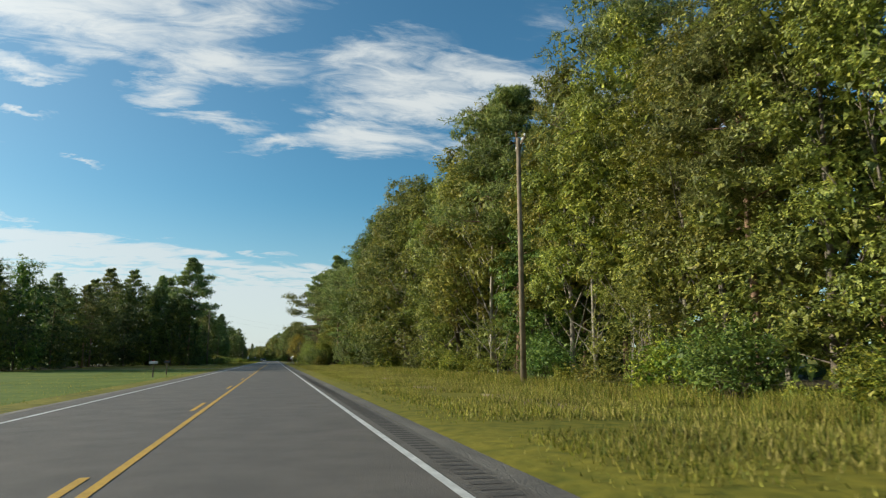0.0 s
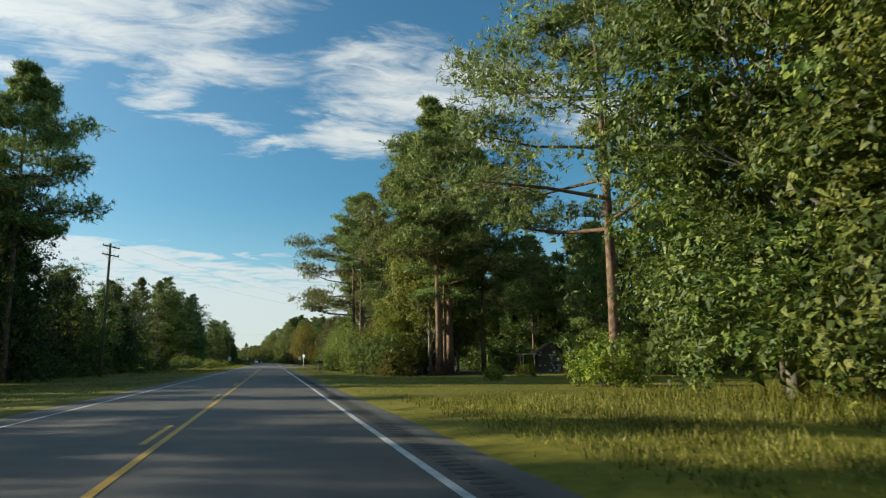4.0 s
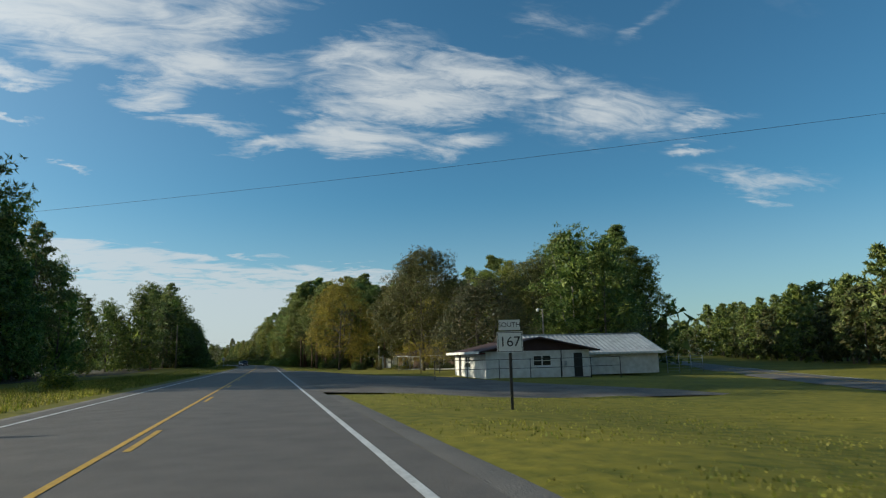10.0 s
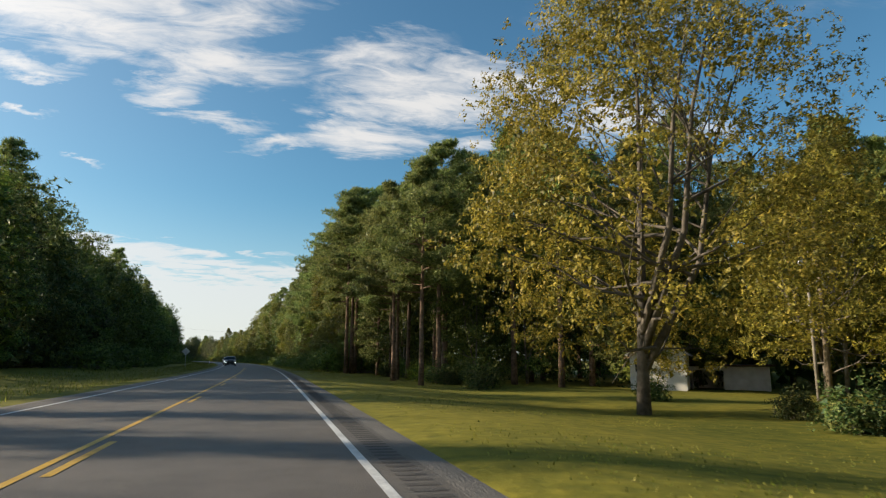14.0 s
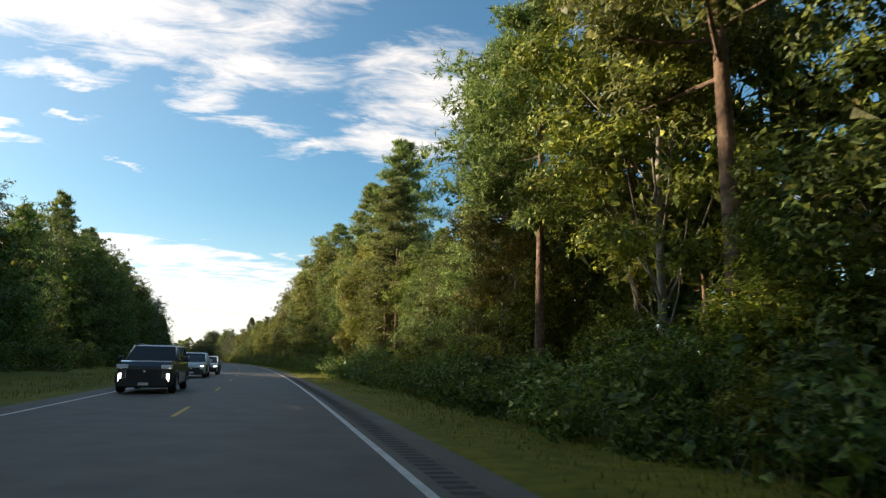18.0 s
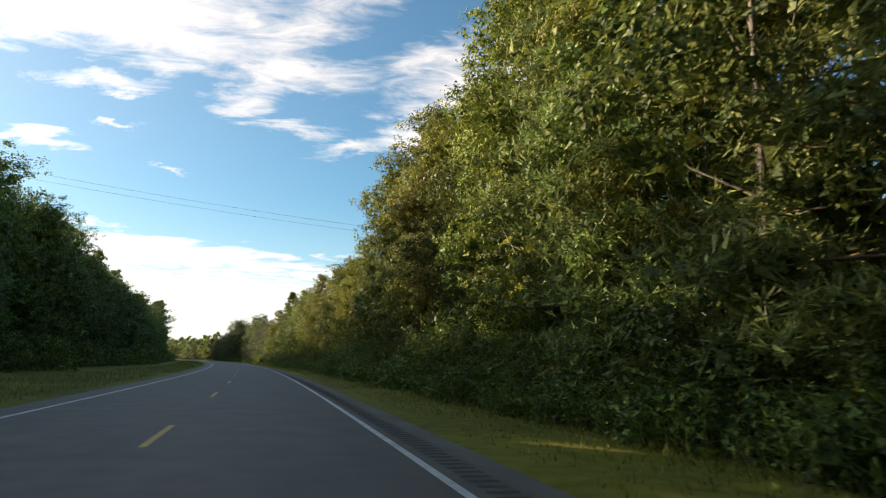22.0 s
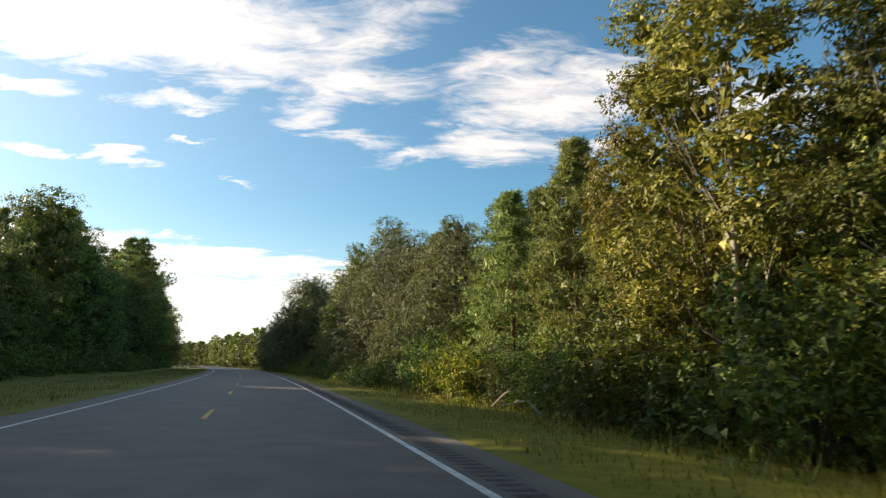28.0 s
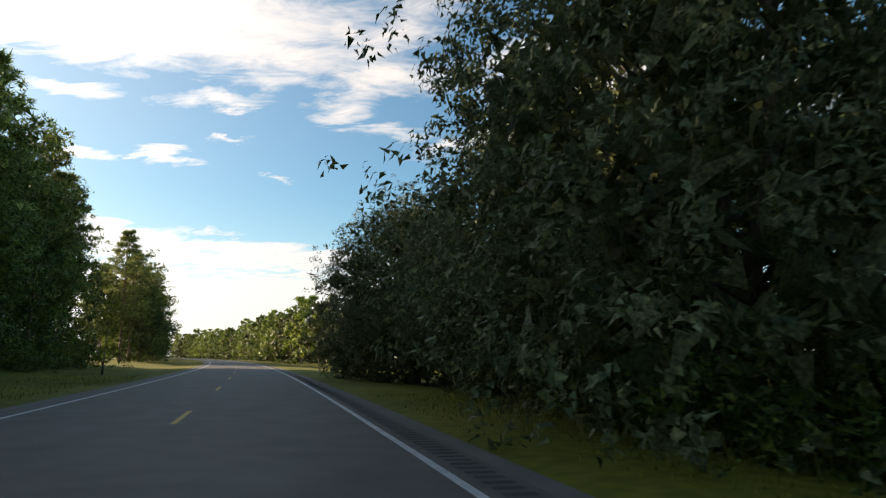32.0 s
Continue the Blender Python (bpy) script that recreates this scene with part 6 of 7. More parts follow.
    for i in range(17):
        x = 0.2 + i * 1.35
        if 3.4 < x < 5.9:
            continue
        p = m @ Vector((x, -1.3 - 0.5 * r.random(), 0))
        category, text, (wood, crown) = KINDS[("shrub_d", "shrub_d", "shrub_a", "shrub_d")[i % 4]]
        q = Matrix.Translation((p.x, p.y, p.z - 0.05)) @ Matrix.Rotation(r.random() * 6, 4, "Z") @ Matrix.Scale(0.40 + 0.3 * r.random(), 4)
        b = thing("shrub", q, "low foundation shrub in front of the brick house", "shrub", "foundation shrubs")
        part("stem", wood, b), part("crown", crown, b)
    # service pole with its meter at the corner, and the line to the roof
    pole = thing("service_pole", m @ Matrix.Translation((-0.9, -1.0, 0)), "slim weathered service pole at the house corner", "pole")
    part("post", Shape().tube([(0, 0, -0.4), (0.01, 0, 2.5), (0, 0, 5.6)], [0.07, 0.06, 0.05], 8).mesh("post", POLE_WOOD, True), pole)
    part("meter_box", box_mesh("meter_box", -0.16, 0.06, -0.2, -0.055, 3.9, 4.4, TRIM_WHITE, 0.02), pole, "small white box on the pole")
    drop = [Vector((0, 0, 5.3)).lerp(Vector((6.0, 2.2, H + 1.0)), t) - Vector((0, 0, 0.8 * t * (1 - t))) for t in np.linspace(0, 1, 9)]
    part("service_line", Shape().tube(drop, [0.012] * 9, 4, False).mesh("service_line", BLACK), pole, "thin sagging service line")


def garden_shed():
    m = along_pose(396.4, 26.4, -0.62, 0.78, ground_z(396, 27) - 0.02) @ Matrix.Scale(1.22, 4)
    root = thing("shed", m, "small pale garden shed with a white gabled roof", "shed")
    w, d, h = 3.0, 3.4, 2.0
    sh = wall_shape(w, h, 0.08, [(1.1, 1.95, 0.0, 1.85)])
    sh.box(0, 0.08, 0.08, d, 0, h).box(w - 0.08, w, 0.08, d, 0, h).box(0.08, w - 0.08, d - 0.08, d, 0, h)
    sh.add([(0, 0, h), (w, 0, h), (w / 2, 0, h + 0.9), (0, 0.08, h), (w, 0.08, h), (w / 2, 0.08, h + 0.9)], [(0, 1, 2), (5, 4, 3), (0, 2, 5, 3), (2, 1, 4, 5)])
    part("wall", sh.mesh("wall", WALL_WHITE), root)
    for sx in (-1, 1):
        c = w / 2
        vs = [(c + sx * (c + 0.25), -0.25, h - 0.13), (c, -0.25, h + 0.93), (c, d + 0.25, h + 0.93), (c + sx * (c + 0.25), d + 0.25, h - 0.13)]
        vs += [(x, y, z + 0.06) for x, y, z in vs]
        part("roof_slope", mesh_of("roof_slope", vs, [(3, 2, 1, 0), (4, 5, 6, 7), (0, 1, 5, 4), (1, 2, 6, 5), (2, 3, 7, 6), (3, 0, 4, 7)], TIN), root, "pale metal roof slope")
    part("door", box_mesh("door", 1.12, 1.93, 0.02, 0.06, 0.02, 1.84, WALL_WHITE), root)
    part("window", box_mesh("window", 0.3, 0.75, -0.02, -0.003, 1.0, 1.5, GLASS), root)


def shop():
    """A low block shop with a shallow gable, and a larger tin-roofed hall behind it."""
    z0 = ground_z(312, 26) - 0.02
    m = along_pose(309.2, 20.2, -0.06, 0.998, z0)
    root = thing("shop", m, "disused white-painted block shop with dark gable and stained walls", "shop building")
    W, D, H = 9.6, 12.0, 2.35
    sh = wall_shape(W, H, 0.2, [(4.3, 6.0, 1.0, 1.95), (8.1, 8.95, 0.0, 2.1)])
    side = Matrix.Translation((0, D, 0)) @ Matrix.Rotation(radians(-90), 4, "Z")
    wall_shape(D - 0.2, H, 0.2, [(2.0, 3.0, 0.0, 2.1), (4.4, 6.4, 0.9, 2.0)], side, sh)
    sh.box(W - 0.2, W, 0.2, D, 0, H).box(0.2, W - 0.2, D - 0.2, D, 0, H)
    part("wall", sh.mesh("wall", WALL_WHITE), root, "stained white block wall")
    part("floor_slab", box_mesh("floor_slab", 0.2, W - 0.2, 0.2, D - 0.2, -0.3, 0.02, GRAVEL), root)
    r = 1.05
    gable = [(-0.35, -0.05, H), (W + 0.35, -0.05, H), (W / 2, -0.05, H + r)]
    gs = Shape().add(gable + [(x, 0.12, z) for x, y, z in gable], [(0, 1, 2), (5, 4, 3), (0, 3, 4, 1), (1, 4, 5, 2), (2, 5, 3, 0)])
    part("gable", gs.mesh("gable", FASCIA_DARK), root, "dark maroon boarded gable")
    for k in range(1, 9):
        x = -0.35 + (W + 0.7) * k / 9
        top = H + r * (1 - abs(x - W / 2) / (W / 2 + 0.35)) - 0.06
        part("batten", box_mesh("batten", x - 0.025, x + 0.025, -0.075, -0.052, H + 0.02, max(H + 0.05, top), FASCIA_DARK), root)
    for sx in (-1, 1):
        c = W / 2
        vs = [(c + sx * (c + 0.75), -0.7, H - 0.12), (c, -0.7, H + r + 0.02), (c, D + 0.3, H + r + 0.02), (c + sx * (c + 0.75), D + 0.3, H - 0.12)]
        vs += [(x, y, z + 0.12) for x, y, z in vs]
        part("roof_slope", mesh_of("roof_slope", vs, [(3, 2, 1, 0), (4, 5, 6, 7), (0, 1, 5, 4), (1, 2, 6, 5), (2, 3, 7, 6), (3, 0, 4, 7)], FASCIA_DARK), root, "dark felted roof slope")
    part("fascia", box_mesh("fascia", -0.86, -0.76, -0.72, D + 0.3, H - 0.18, H + 0.05, TRIM_WHITE), root, "white fascia board along the eave")
    part("red_trim", box_mesh("red_trim", -0.03, -0.004, -0.02, D, H - 0.22, H - 0.10, TRIM_RED), root, "faded red trim under the eave")
    window_part(root, 4.3, 6.0, 1.0, 1.95, 0.06, 2)
    window_part(root, 4.4, 6.4, 0.9, 2.0, 0.06, 2, None, m=side)
    part("door", box_mesh("door", 8.13, 8.92, 0.05, 0.10, 0.02, 2.08, DARK_METAL), root, "dark boarded door")
    part("door", Shape().box(2.03, 2.97, 0.05, 0.10, 0.02, 2.08).mesh("door", DARK_METAL), root, "dark glazed shop door", side)
    for x in (1.93, 3.0):
        part("door_frame", Shape().box(x, x + 0.07, -0.03, 0.05, 0, 2.12).mesh("door_frame", TRIM_WHITE), root, "", side)
    part("downpipe", Shape().tube([(6.9, -0.06, 0.1), (6.9, -0.06, 1.9), (6.9, -0.06, H)], [0.04] * 3, 8).mesh("downpipe", DARK_METAL, True), root)
    part("meter_box", box_mesh("meter_box", 7.15, 7.4, -0.12, -0.004, 1.0, 1.4, STEEL, 0.02), root)
    # low pipe rail fence before the shop
    fence = thing("pipe_fence", m @ Matrix.Translation((0, 0, 0.1)), "thin dark pipe rail fence before the shop", "fence")
    for k in range(7):
        part("post", Shape().tube([(-5 + k * 2.7, -2.6, -0.5), (-5 + k * 2.7, -2.6, 1.62)], [0.035, 0.03], 6).mesh("post", DARK_METAL, True), fence)
    for z in (1.58, 0.85):
        part("rail", Shape().tube([(-5, -2.6, z), (3, -2.6, z - 0.03), (11.2, -2.6, z)], [0.022] * 3, 6).mesh("rail", DARK_METAL, True), fence)
    part("window_grille", Shape().box(4.35, 5.95, -0.02, -0.004, 1.2, 1.215).box(4.35, 5.95, -0.02, -0.004, 1.5, 1.515).box(4.35, 5.95, -0.02, -0.004, 1.72, 1.735).mesh("window_grille", DARK_METAL), root)
    part("ramp", box_mesh("ramp", 7.7, 9.3, -1.0, -0.004, -0.12, 0.02, GRAVEL, 0.02), root, "worn concrete doorstep")
    # hall with ribbed tin roof, beside and behind
    hall = thing("hall", m @ Matrix.Translation((5.2, 4.2, 0)), "long white hall with a ribbed tin roof beside the shop", "hall")
    HW, HD, HH, HR = 13.6, 9.0, 2.2, 1.75
    x0 = W - 5.2 + 0.05
    hs = Shape().box(x0, HW, 0, 0.2, 0, HH).box(HW - 0.2, HW, 0.2, HD, 0, HH).box(x0, HW - 0.2, HD - 0.2, HD, 0, HH)
    for sx in (HW - 0.2,):
        hs.add([(sx, 0, HH), (sx, HD, HH), (sx, HD / 2, HH + HR), (HW, 0, HH), (HW, HD, HH), (HW, HD / 2, HH + HR)], [(2, 1, 0), (3, 4, 5), (0, 3, 5, 2), (2, 5, 4, 1)])
    part("wall", hs.mesh("wall", WALL_WHITE), hall, "stained white block wall")
    part("gable", mesh_of("gable", [(-1.0, 0, HH + 0.3), (-1.0, HD, HH + 0.3), (-1.0, HD / 2, HH + HR), (-0.9, 0, HH + 0.3), (-0.9, HD, HH + 0.3), (-0.9, HD / 2, HH + HR)], [(0, 1, 2), (5, 4, 3), (0, 2, 5, 3), (2, 1, 4, 5), (1, 0, 3, 4)], WALL_WHITE), hall, "white gable end under the tin roof")
    for sy in (-1, 1):
        c = HD / 2
        vs, fs, n = [], [], 64
        for i in range(n + 1):
            x = -1.5 + (HW + 2.1) * i / n
            lift = 0.05 if i % 2 else 0.0
            vs += [(x, c + sy * (c + 0.45), HH - 0.15 + lift), (x, c, HH + HR + 0.03 + lift)]
            if i:
                k = 2 * i
                fs.append((k - 2, k, k + 1, k - 1) if sy < 0 else (k - 1, k + 1, k, k - 2))
        part("roof_slope", mesh_of("roof_slope", vs, fs, TIN), hall, "ribbed pale tin roof slope")
    part("ridge_cap", box_mesh("ridge_cap", -1.5, HW + 0.6, HD / 2 - 0.15, HD / 2 + 0.15, HH + HR + 0.05, HH + HR + 0.1, TIN), hall)
    part("fascia", box_mesh("fascia", x0, HW + 0.6, -0.55, -0.46, HH - 0.3, HH - 0.12, TRIM_WHITE), hall)
    # wire fence at the hall's far end
    f = thing("fence", m @ Matrix.Translation((19.6, 4.0, -0.1)), "rusty wire mesh fence beside the hall", "fence")
    for k in range(4):
        part("post", Shape().tube([(k * 1.3, 0, 0), (k * 1.3, 0, 1.7)], [0.03, 0.03], 6).mesh("post", STEEL, True), f)
    for k in range(6):
        part("rail", Shape().tube([(0, 0, 0.25 + k * 0.27), (3.9, 0, 0.25 + k * 0.27)], [0.012, 0.012], 5).mesh("rail", STEEL), f)


def yard_lamp(s, u, text):
    root = thing("yard_lamp", stand(s, u), text, "yard light")
    part("pole", Shape().tube([(0, 0, -0.4), (0, 0, 4.0), (0, 0, 7.3)], [0.10, 0.085, 0.07], 8).mesh("pole", BARK_PALE, True), root, "slim weathered pole")
    arm = part("arm", Shape().tube([(0, 0, 7.1), (-0.35, -0.2, 7.3), (-0.75, -0.4, 7.3)], [0.03, 0.025, 0.025], 6).mesh("arm", STEEL, True), root, "bent steel arm")
    part("lamp_head", Shape().tube([(-0.75, -0.4, 7.4), (-0.75, -0.4, 7.3), (-0.75, -0.4, 7.15), (-0.75, -0.4, 7.0)], [0.05, 0.13, 0.15, 0.10], 10).mesh("lamp_head", SIGN_BACK, True), arm, "pale lamp head")


def yard_fence():
    for i in range(5):
        s, u = 326 + i * 4.4, 19.2 + i * 0.15
        p = thing("fence_post", stand(s, u), "thin steel fence post in the yard", "fence post", "yard fence posts")
        part("post", Shape().tube([(0, 0, -0.2), (0, 0, 1.35)], [0.022, 0.02], 6).mesh("post", DARK_METAL, True), p)


def low_house():
    """A low house with a brown hipped roof behind pines."""
    m = along_pose(209, 25.5, -0.45, 0.89, ground_z(207, 28) - 0.02)
    root = thing("house", m, "low white house with brown shingled hip roof behind pines", "house")
    H, LEN, DEP = 2.3, 14.0, 9.0
    sh = wall_shape(LEN, H, 0.2, [(1.0, 2.6, 0.9, 1.9), (4.2, 6.6, 0.7, 2.0), (8.2, 9.1, 0.0, 2.05)])
    side = Matrix.Translation((0, DEP, 0)) @ Matrix.Rotation(radians(-90), 4, "Z")
    wall_shape(DEP - 0.2, H, 0.2, [(3.4, 4.8, 0.9, 1.9)], side, sh)
    sh.box(LEN - 0.2, LEN, 0.2, DEP, 0, H).box(0.2, LEN - 0.2, DEP - 0.2, DEP, 0, H)
    part("wall", sh.mesh("wall", WALL_WHITE), root, "cream-painted wall")
    part("partition", box_mesh("partition", 0.2, LEN - 0.2, 3.0, 3.1, 0.0, H, BROWN_BOARD), root)
    roof = part("roof", hip_roof(Shape(), 0, LEN, 0, DEP, H, 1.9, 0.7, 4.6).mesh("roof", SHINGLE), root, "brown shingled roof")
    shingle_rows(roof, ((-0.7, -0.7, H + 0.055), (LEN + 0.7, -0.7, H + 0.055), (LEN - 3.9, DEP / 2, H + 1.905), (3.9, DEP / 2, H + 1.905)), 16, 1, SHINGLE)
    shingle_rows(roof, ((-0.7, DEP + 0.7, H + 0.055), (-0.7, -0.7, H + 0.055), (3.9, DEP / 2 - 0.01, H + 1.905), (3.9, DEP / 2 + 0.01, H + 1.905)), 16, 1, SHINGLE)
    part("fascia", box_mesh("fascia", -0.76, LEN + 0.76, -0.78, -0.71, H - 0.16, H + 0.06, TRIM_WHITE), root, "white painted fascia board")
    part("fascia", box_mesh("fascia", -0.80, -0.765, -0.78, DEP + 0.7, H - 0.16, H + 0.06, TRIM_WHITE), root, "white painted fascia board")
    window_part(root, 1.0, 2.6, 0.9, 1.9, 0.06, 2)
    window_part(root, 4.2, 6.6, 0.7, 2.0, 0.06, 3)
    window_part(root, 3.4, 4.8, 0.9, 1.9, 0.06, 2, None, m=side)
    part("door", box_mesh("door", 8.23, 9.07, 0.05, 0.10, 0.02, 2.03, TRIM_WHITE), root)


def stone_hut():
    m = along_pose(175.0, 32.6, -0.25, 0.97, ground_z(175, 33) - 0.03) @ Matrix.Scale(1.15, 4)
    root = thing("hut", m, "small rubble-stone hut with a lean-to porch roof", "hut")
    w, d, h = 2.5, 3.2, 2.0
    sh = Shape().box(0, w, 0, 0.25, 0, h).box(0, 0.25, 0.25, d, 0, h).box(w - 0.25, w, 0.25, d, 0, h).box(0.25, w - 0.25, d - 0.25, d, 0, h)
    sh.add([(0, 0, h), (w, 0, h), (w * 0.55, 0, h + 0.85), (0, 0.25, h), (w, 0.25, h), (w * 0.55, 0.25, h + 0.85)], [(0, 1, 2), (5, 4, 3), (0, 2, 5, 3), (2, 1, 4, 5)])
    wall = part("wall", sh.mesh("wall", GRAVEL), root, "mortared rubble wall")
    r = random.Random(17)
    for i in range(9):
        for k in range(10):
            x, z = 0.14 + i * 0.27 + (0.13 if k % 2 else 0), 0.12 + k * 0.27
            limit = h + 0.85 * (x / (w * 0.55) if x < w * 0.55 else (w - x) / (w * 0.45)) - 0.15
            if x > w - 0.1 or z > limit:
                continue
            q = 0.09 + 0.05 * r.random()
            part("stone", box_mesh("stone", x - q * 1.15, x + q * 1.15, -0.04 - 0.03 * r.random(), -0.003, z - q * 0.9, z + q * 0.9, (WALL_WHITE, DIRT, GRAVEL)[r.randrange(3)], 0.018), wall)
    for a, b in (((-0.25, h - 0.15), (w * 0.55, h + 0.95)), ((w + 0.25, h - 0.15), (w * 0.55, h + 0.95))):
        vs = [(a[0], -0.25, a[1]), (b[0], -0.25, b[1]), (b[0], d + 0.2, b[1]), (a[0], d + 0.2, a[1])]
        vs += [(x, y, z + 0.07) for x, y, z in vs]
        part("roof_slope", mesh_of("roof_slope", vs, [(3, 2, 1, 0), (4, 5, 6, 7), (0, 1, 5, 4), (1, 2, 6, 5), (2, 3, 7, 6), (3, 0, 4, 7)], SHINGLE), root, "dark shingled roof slope")
    part("porch_roof", Shape().box(-1.7, -0.02, -0.1, d - 0.6, 1.82, 1.9).mesh("porch_roof", TRIM_WHITE), root, "pale lean-to roof")
    for y in (0.0, d - 0.8):
        part("porch_post", box_mesh("porch_post", -1.62, -1.52, y, y + 0.1, 0, 1.82, TRIM_WHITE), root)


def far_house(s, u, ds, du, text, roofmat):
    m = along_pose(s, u, ds, du)
    root = thing("house", m, text, "house")
    sh = wall_shape(10, 2.5, 0.2, [(1.5, 3.0, 0.9, 2.0), (4.4, 5.3, 0.0, 2.1), (6.8, 8.3, 0.9, 2.0)])
    sh.box(0, 0.2, 0.2, 7, 0, 2.5).box(9.8, 10, 0.2, 7, 0, 2.5).box(0.2, 9.8, 6.8, 7, 0, 2.5)
    part("wall", sh.mesh("wall", WALL_WHITE), root)
    part("roof", hip_roof(Shape(), 0, 10, 0, 7, 2.5, 1.7).mesh("roof", roofmat), root)
    window_part(root, 1.5, 3.0, 0.9, 2.0, 0.06, 2)
    window_part(root, 6.8, 8.3, 0.9, 2.0, 0.06, 2)
    part("door", box_mesh("door", 4.43, 5.27, 0.05, 0.1, 0, 2.08, BROWN_BOARD), root)


def low_shed():
    m = along_pose(398.5, 32.9, -0.55, 0.83) @ Matrix.Scale(1.15, 4)
    root = thing("shed", m, "low white shed with a dark flat roof and open bay", "shed")
    sh = Shape().box(1.9, 4.6, 0, 0.08, -0.1, 1.45).box(0, 0.08, 0, 2.6, -0.1, 1.45).box(4.52, 4.6, 0.08, 2.6, -0.1, 1.45).box(0.08, 4.52, 2.52, 2.6, -0.1, 1.45)
    part("wall", sh.mesh("wall", WALL_WHITE), root, "white boarded wall")
    part("roof", box_mesh("roof", -0.3, 4.9, -0.4, 2.8, 1.46, 1.58, FASCIA_DARK, 0.02), root, "dark flat roof")
    part("fascia", box_mesh("fascia", -0.3, 1.9, -0.38, -0.30, 1.2, 1.455, TRIM_WHITE), root)


def garden_pole(s, u):
    root = thing("garden_pole", stand(s, u), "thin pale garden pole with a small white lamp head", "garden lamp")
    part("pole", Shape().tube([(0, 0, -0.2), (0, 0, 2.2), (0, 0, 4.2)], [0.045, 0.04, 0.035], 8).mesh("pole", STEEL, True), root)
    part("lamp_head", Shape().tube([(0, 0, 4.2), (0, 0, 4.3), (0, 0, 4.5), (0, 0, 4.62)], [0.06, 0.15, 0.17, 0.05], 12).mesh("lamp_head", TRIM_WHITE, True), root, "small white lamp head")


garden_pole(391.6, 24.9)
low_shed()
brick_house()
garden_shed()
shop()
yard_fence()
yard_lamp(324.5, 32.6, "yard light on a slim weathered pole behind the hall")
yard_lamp(384.2, 29.8, "yard light on a slim weathered pole on the lawn")
low_house()
stone_hut()
far_house(905, -27, -0.5, -0.86, "small white house far back on a lawn", SHINGLE)


# ---- poles and wires ----
def power_pole(s, u, top, arms=1, lean=0.0, turn=0.0, drum=False, text="weathered wooden power pole with crossarm"):
    root = thing("power_pole", stand(s, u, turn, None, 1.0, lean), text, "power pole", "power poles")
    part("pole", Shape().tube([(0, 0, -0.4), (0, 0, top * 0.5), (0, 0, top)], [0.165, 0.14, 0.105], 12).mesh("pole", POLE_WOOD, True), root)
    for k in range(arms):
        z = top - 0.35 - 0.9 * k
        arm = part("crossarm", box_mesh("crossarm", -1.2, 1.2, -0.18, -0.08, z - 0.06, z + 0.06, POLE_WOOD, 0.01), root)
        for x in (-1.1, -0.5, 0.5, 1.1):
            part("insulator", Shape().tube([(x, -0.13, z + 0.06), (x, -0.13, z + 0.12), (x, -0.13, z + 0.17), (x, -0.13, z + 0.22)], [0.02, 0.05, 0.05, 0.03], 8).mesh("insulator", WHITE_SIGN, True), arm)
        for x in (-1, 1):
            part("brace", Shape().tube([(0.7 * x, -0.1, z - 0.05), (0, -0.12, z - 0.75)], [0.018, 0.018], 5).mesh("brace", STEEL), root)
    if drum:
        z = top - 2.2
        part("transformer", Shape().tube([(0.38, 0, z), (0.38, 0, z + 0.05), (0.38, 0, z + 0.85), (0.38, 0, z + 0.95)], [0.20, 0.24, 0.24, 0.12], 14).mesh("transformer", SIGN_BACK, True), root, "grey pole transformer")
    return root


power_pole(31, 14.2, 13.3, 1, 0, 80)
power_pole(175.5, -15, 13.7, 2, 0, 62)
power_pole(122, 18.9, 11.4, 1, 0, 85)
power_pole(403.5, -16.6, 9.2, 0, -1.5, 0, text="thin leaning wooden pole on the grassy bank")
power_pole(603, -15.6, 12.6, 2, 0, 8)
power_pole(608, 24, 11, 1, 0, 8)
power_pole(285, 47, 7.2, 0, 0.8, 0, text="grey wooden service pole by the side road")
power_pole(387, 33.5, 8.6, 0, 0, 30, True, "wooden pole with grey transformer beside the house")
power_pole(720.5, 18.5, 11, 1, 0, 8)
power_pole(725.5, -17.5, 12.6, 1, 0, 8)
power_pole(258, 44, 11.5, 1, 0, 30)
power_pole(312, -46, 11.5, 1, 0, 30)
plant("pine_b", 275, 50.5, 0.76, group="pines along the side road")
power_pole(700, 11.3, 8.5, 0, 1.0, 0, text="broken dead pole at the wood's edge")


def wires(a, b, sag, offsets, label="thin dark sagging power line"):
    (s0, u0, z0), (s1, u1, z1) = a, b
    for off, dz in offsets:
        pa, pb = rd(s0, u0, z0 + dz), rd(s1, u1, z1 + dz)
        d = (pb - pa)
        n = Vector((-d.y, d.x, 0)).normalized() * off
        pts = [pa.lerp(pb, t) + n - Vector((0, 0, 4 * sag * t * (1 - t))) for t in np.linspace(0, 1, 25)]
        ob = new("power_line", Shape().tube(pts, [0.0065] * 25, 5).mesh("power_line", WIRE, True))
        tagged(ob, label, "power line", "power lines")


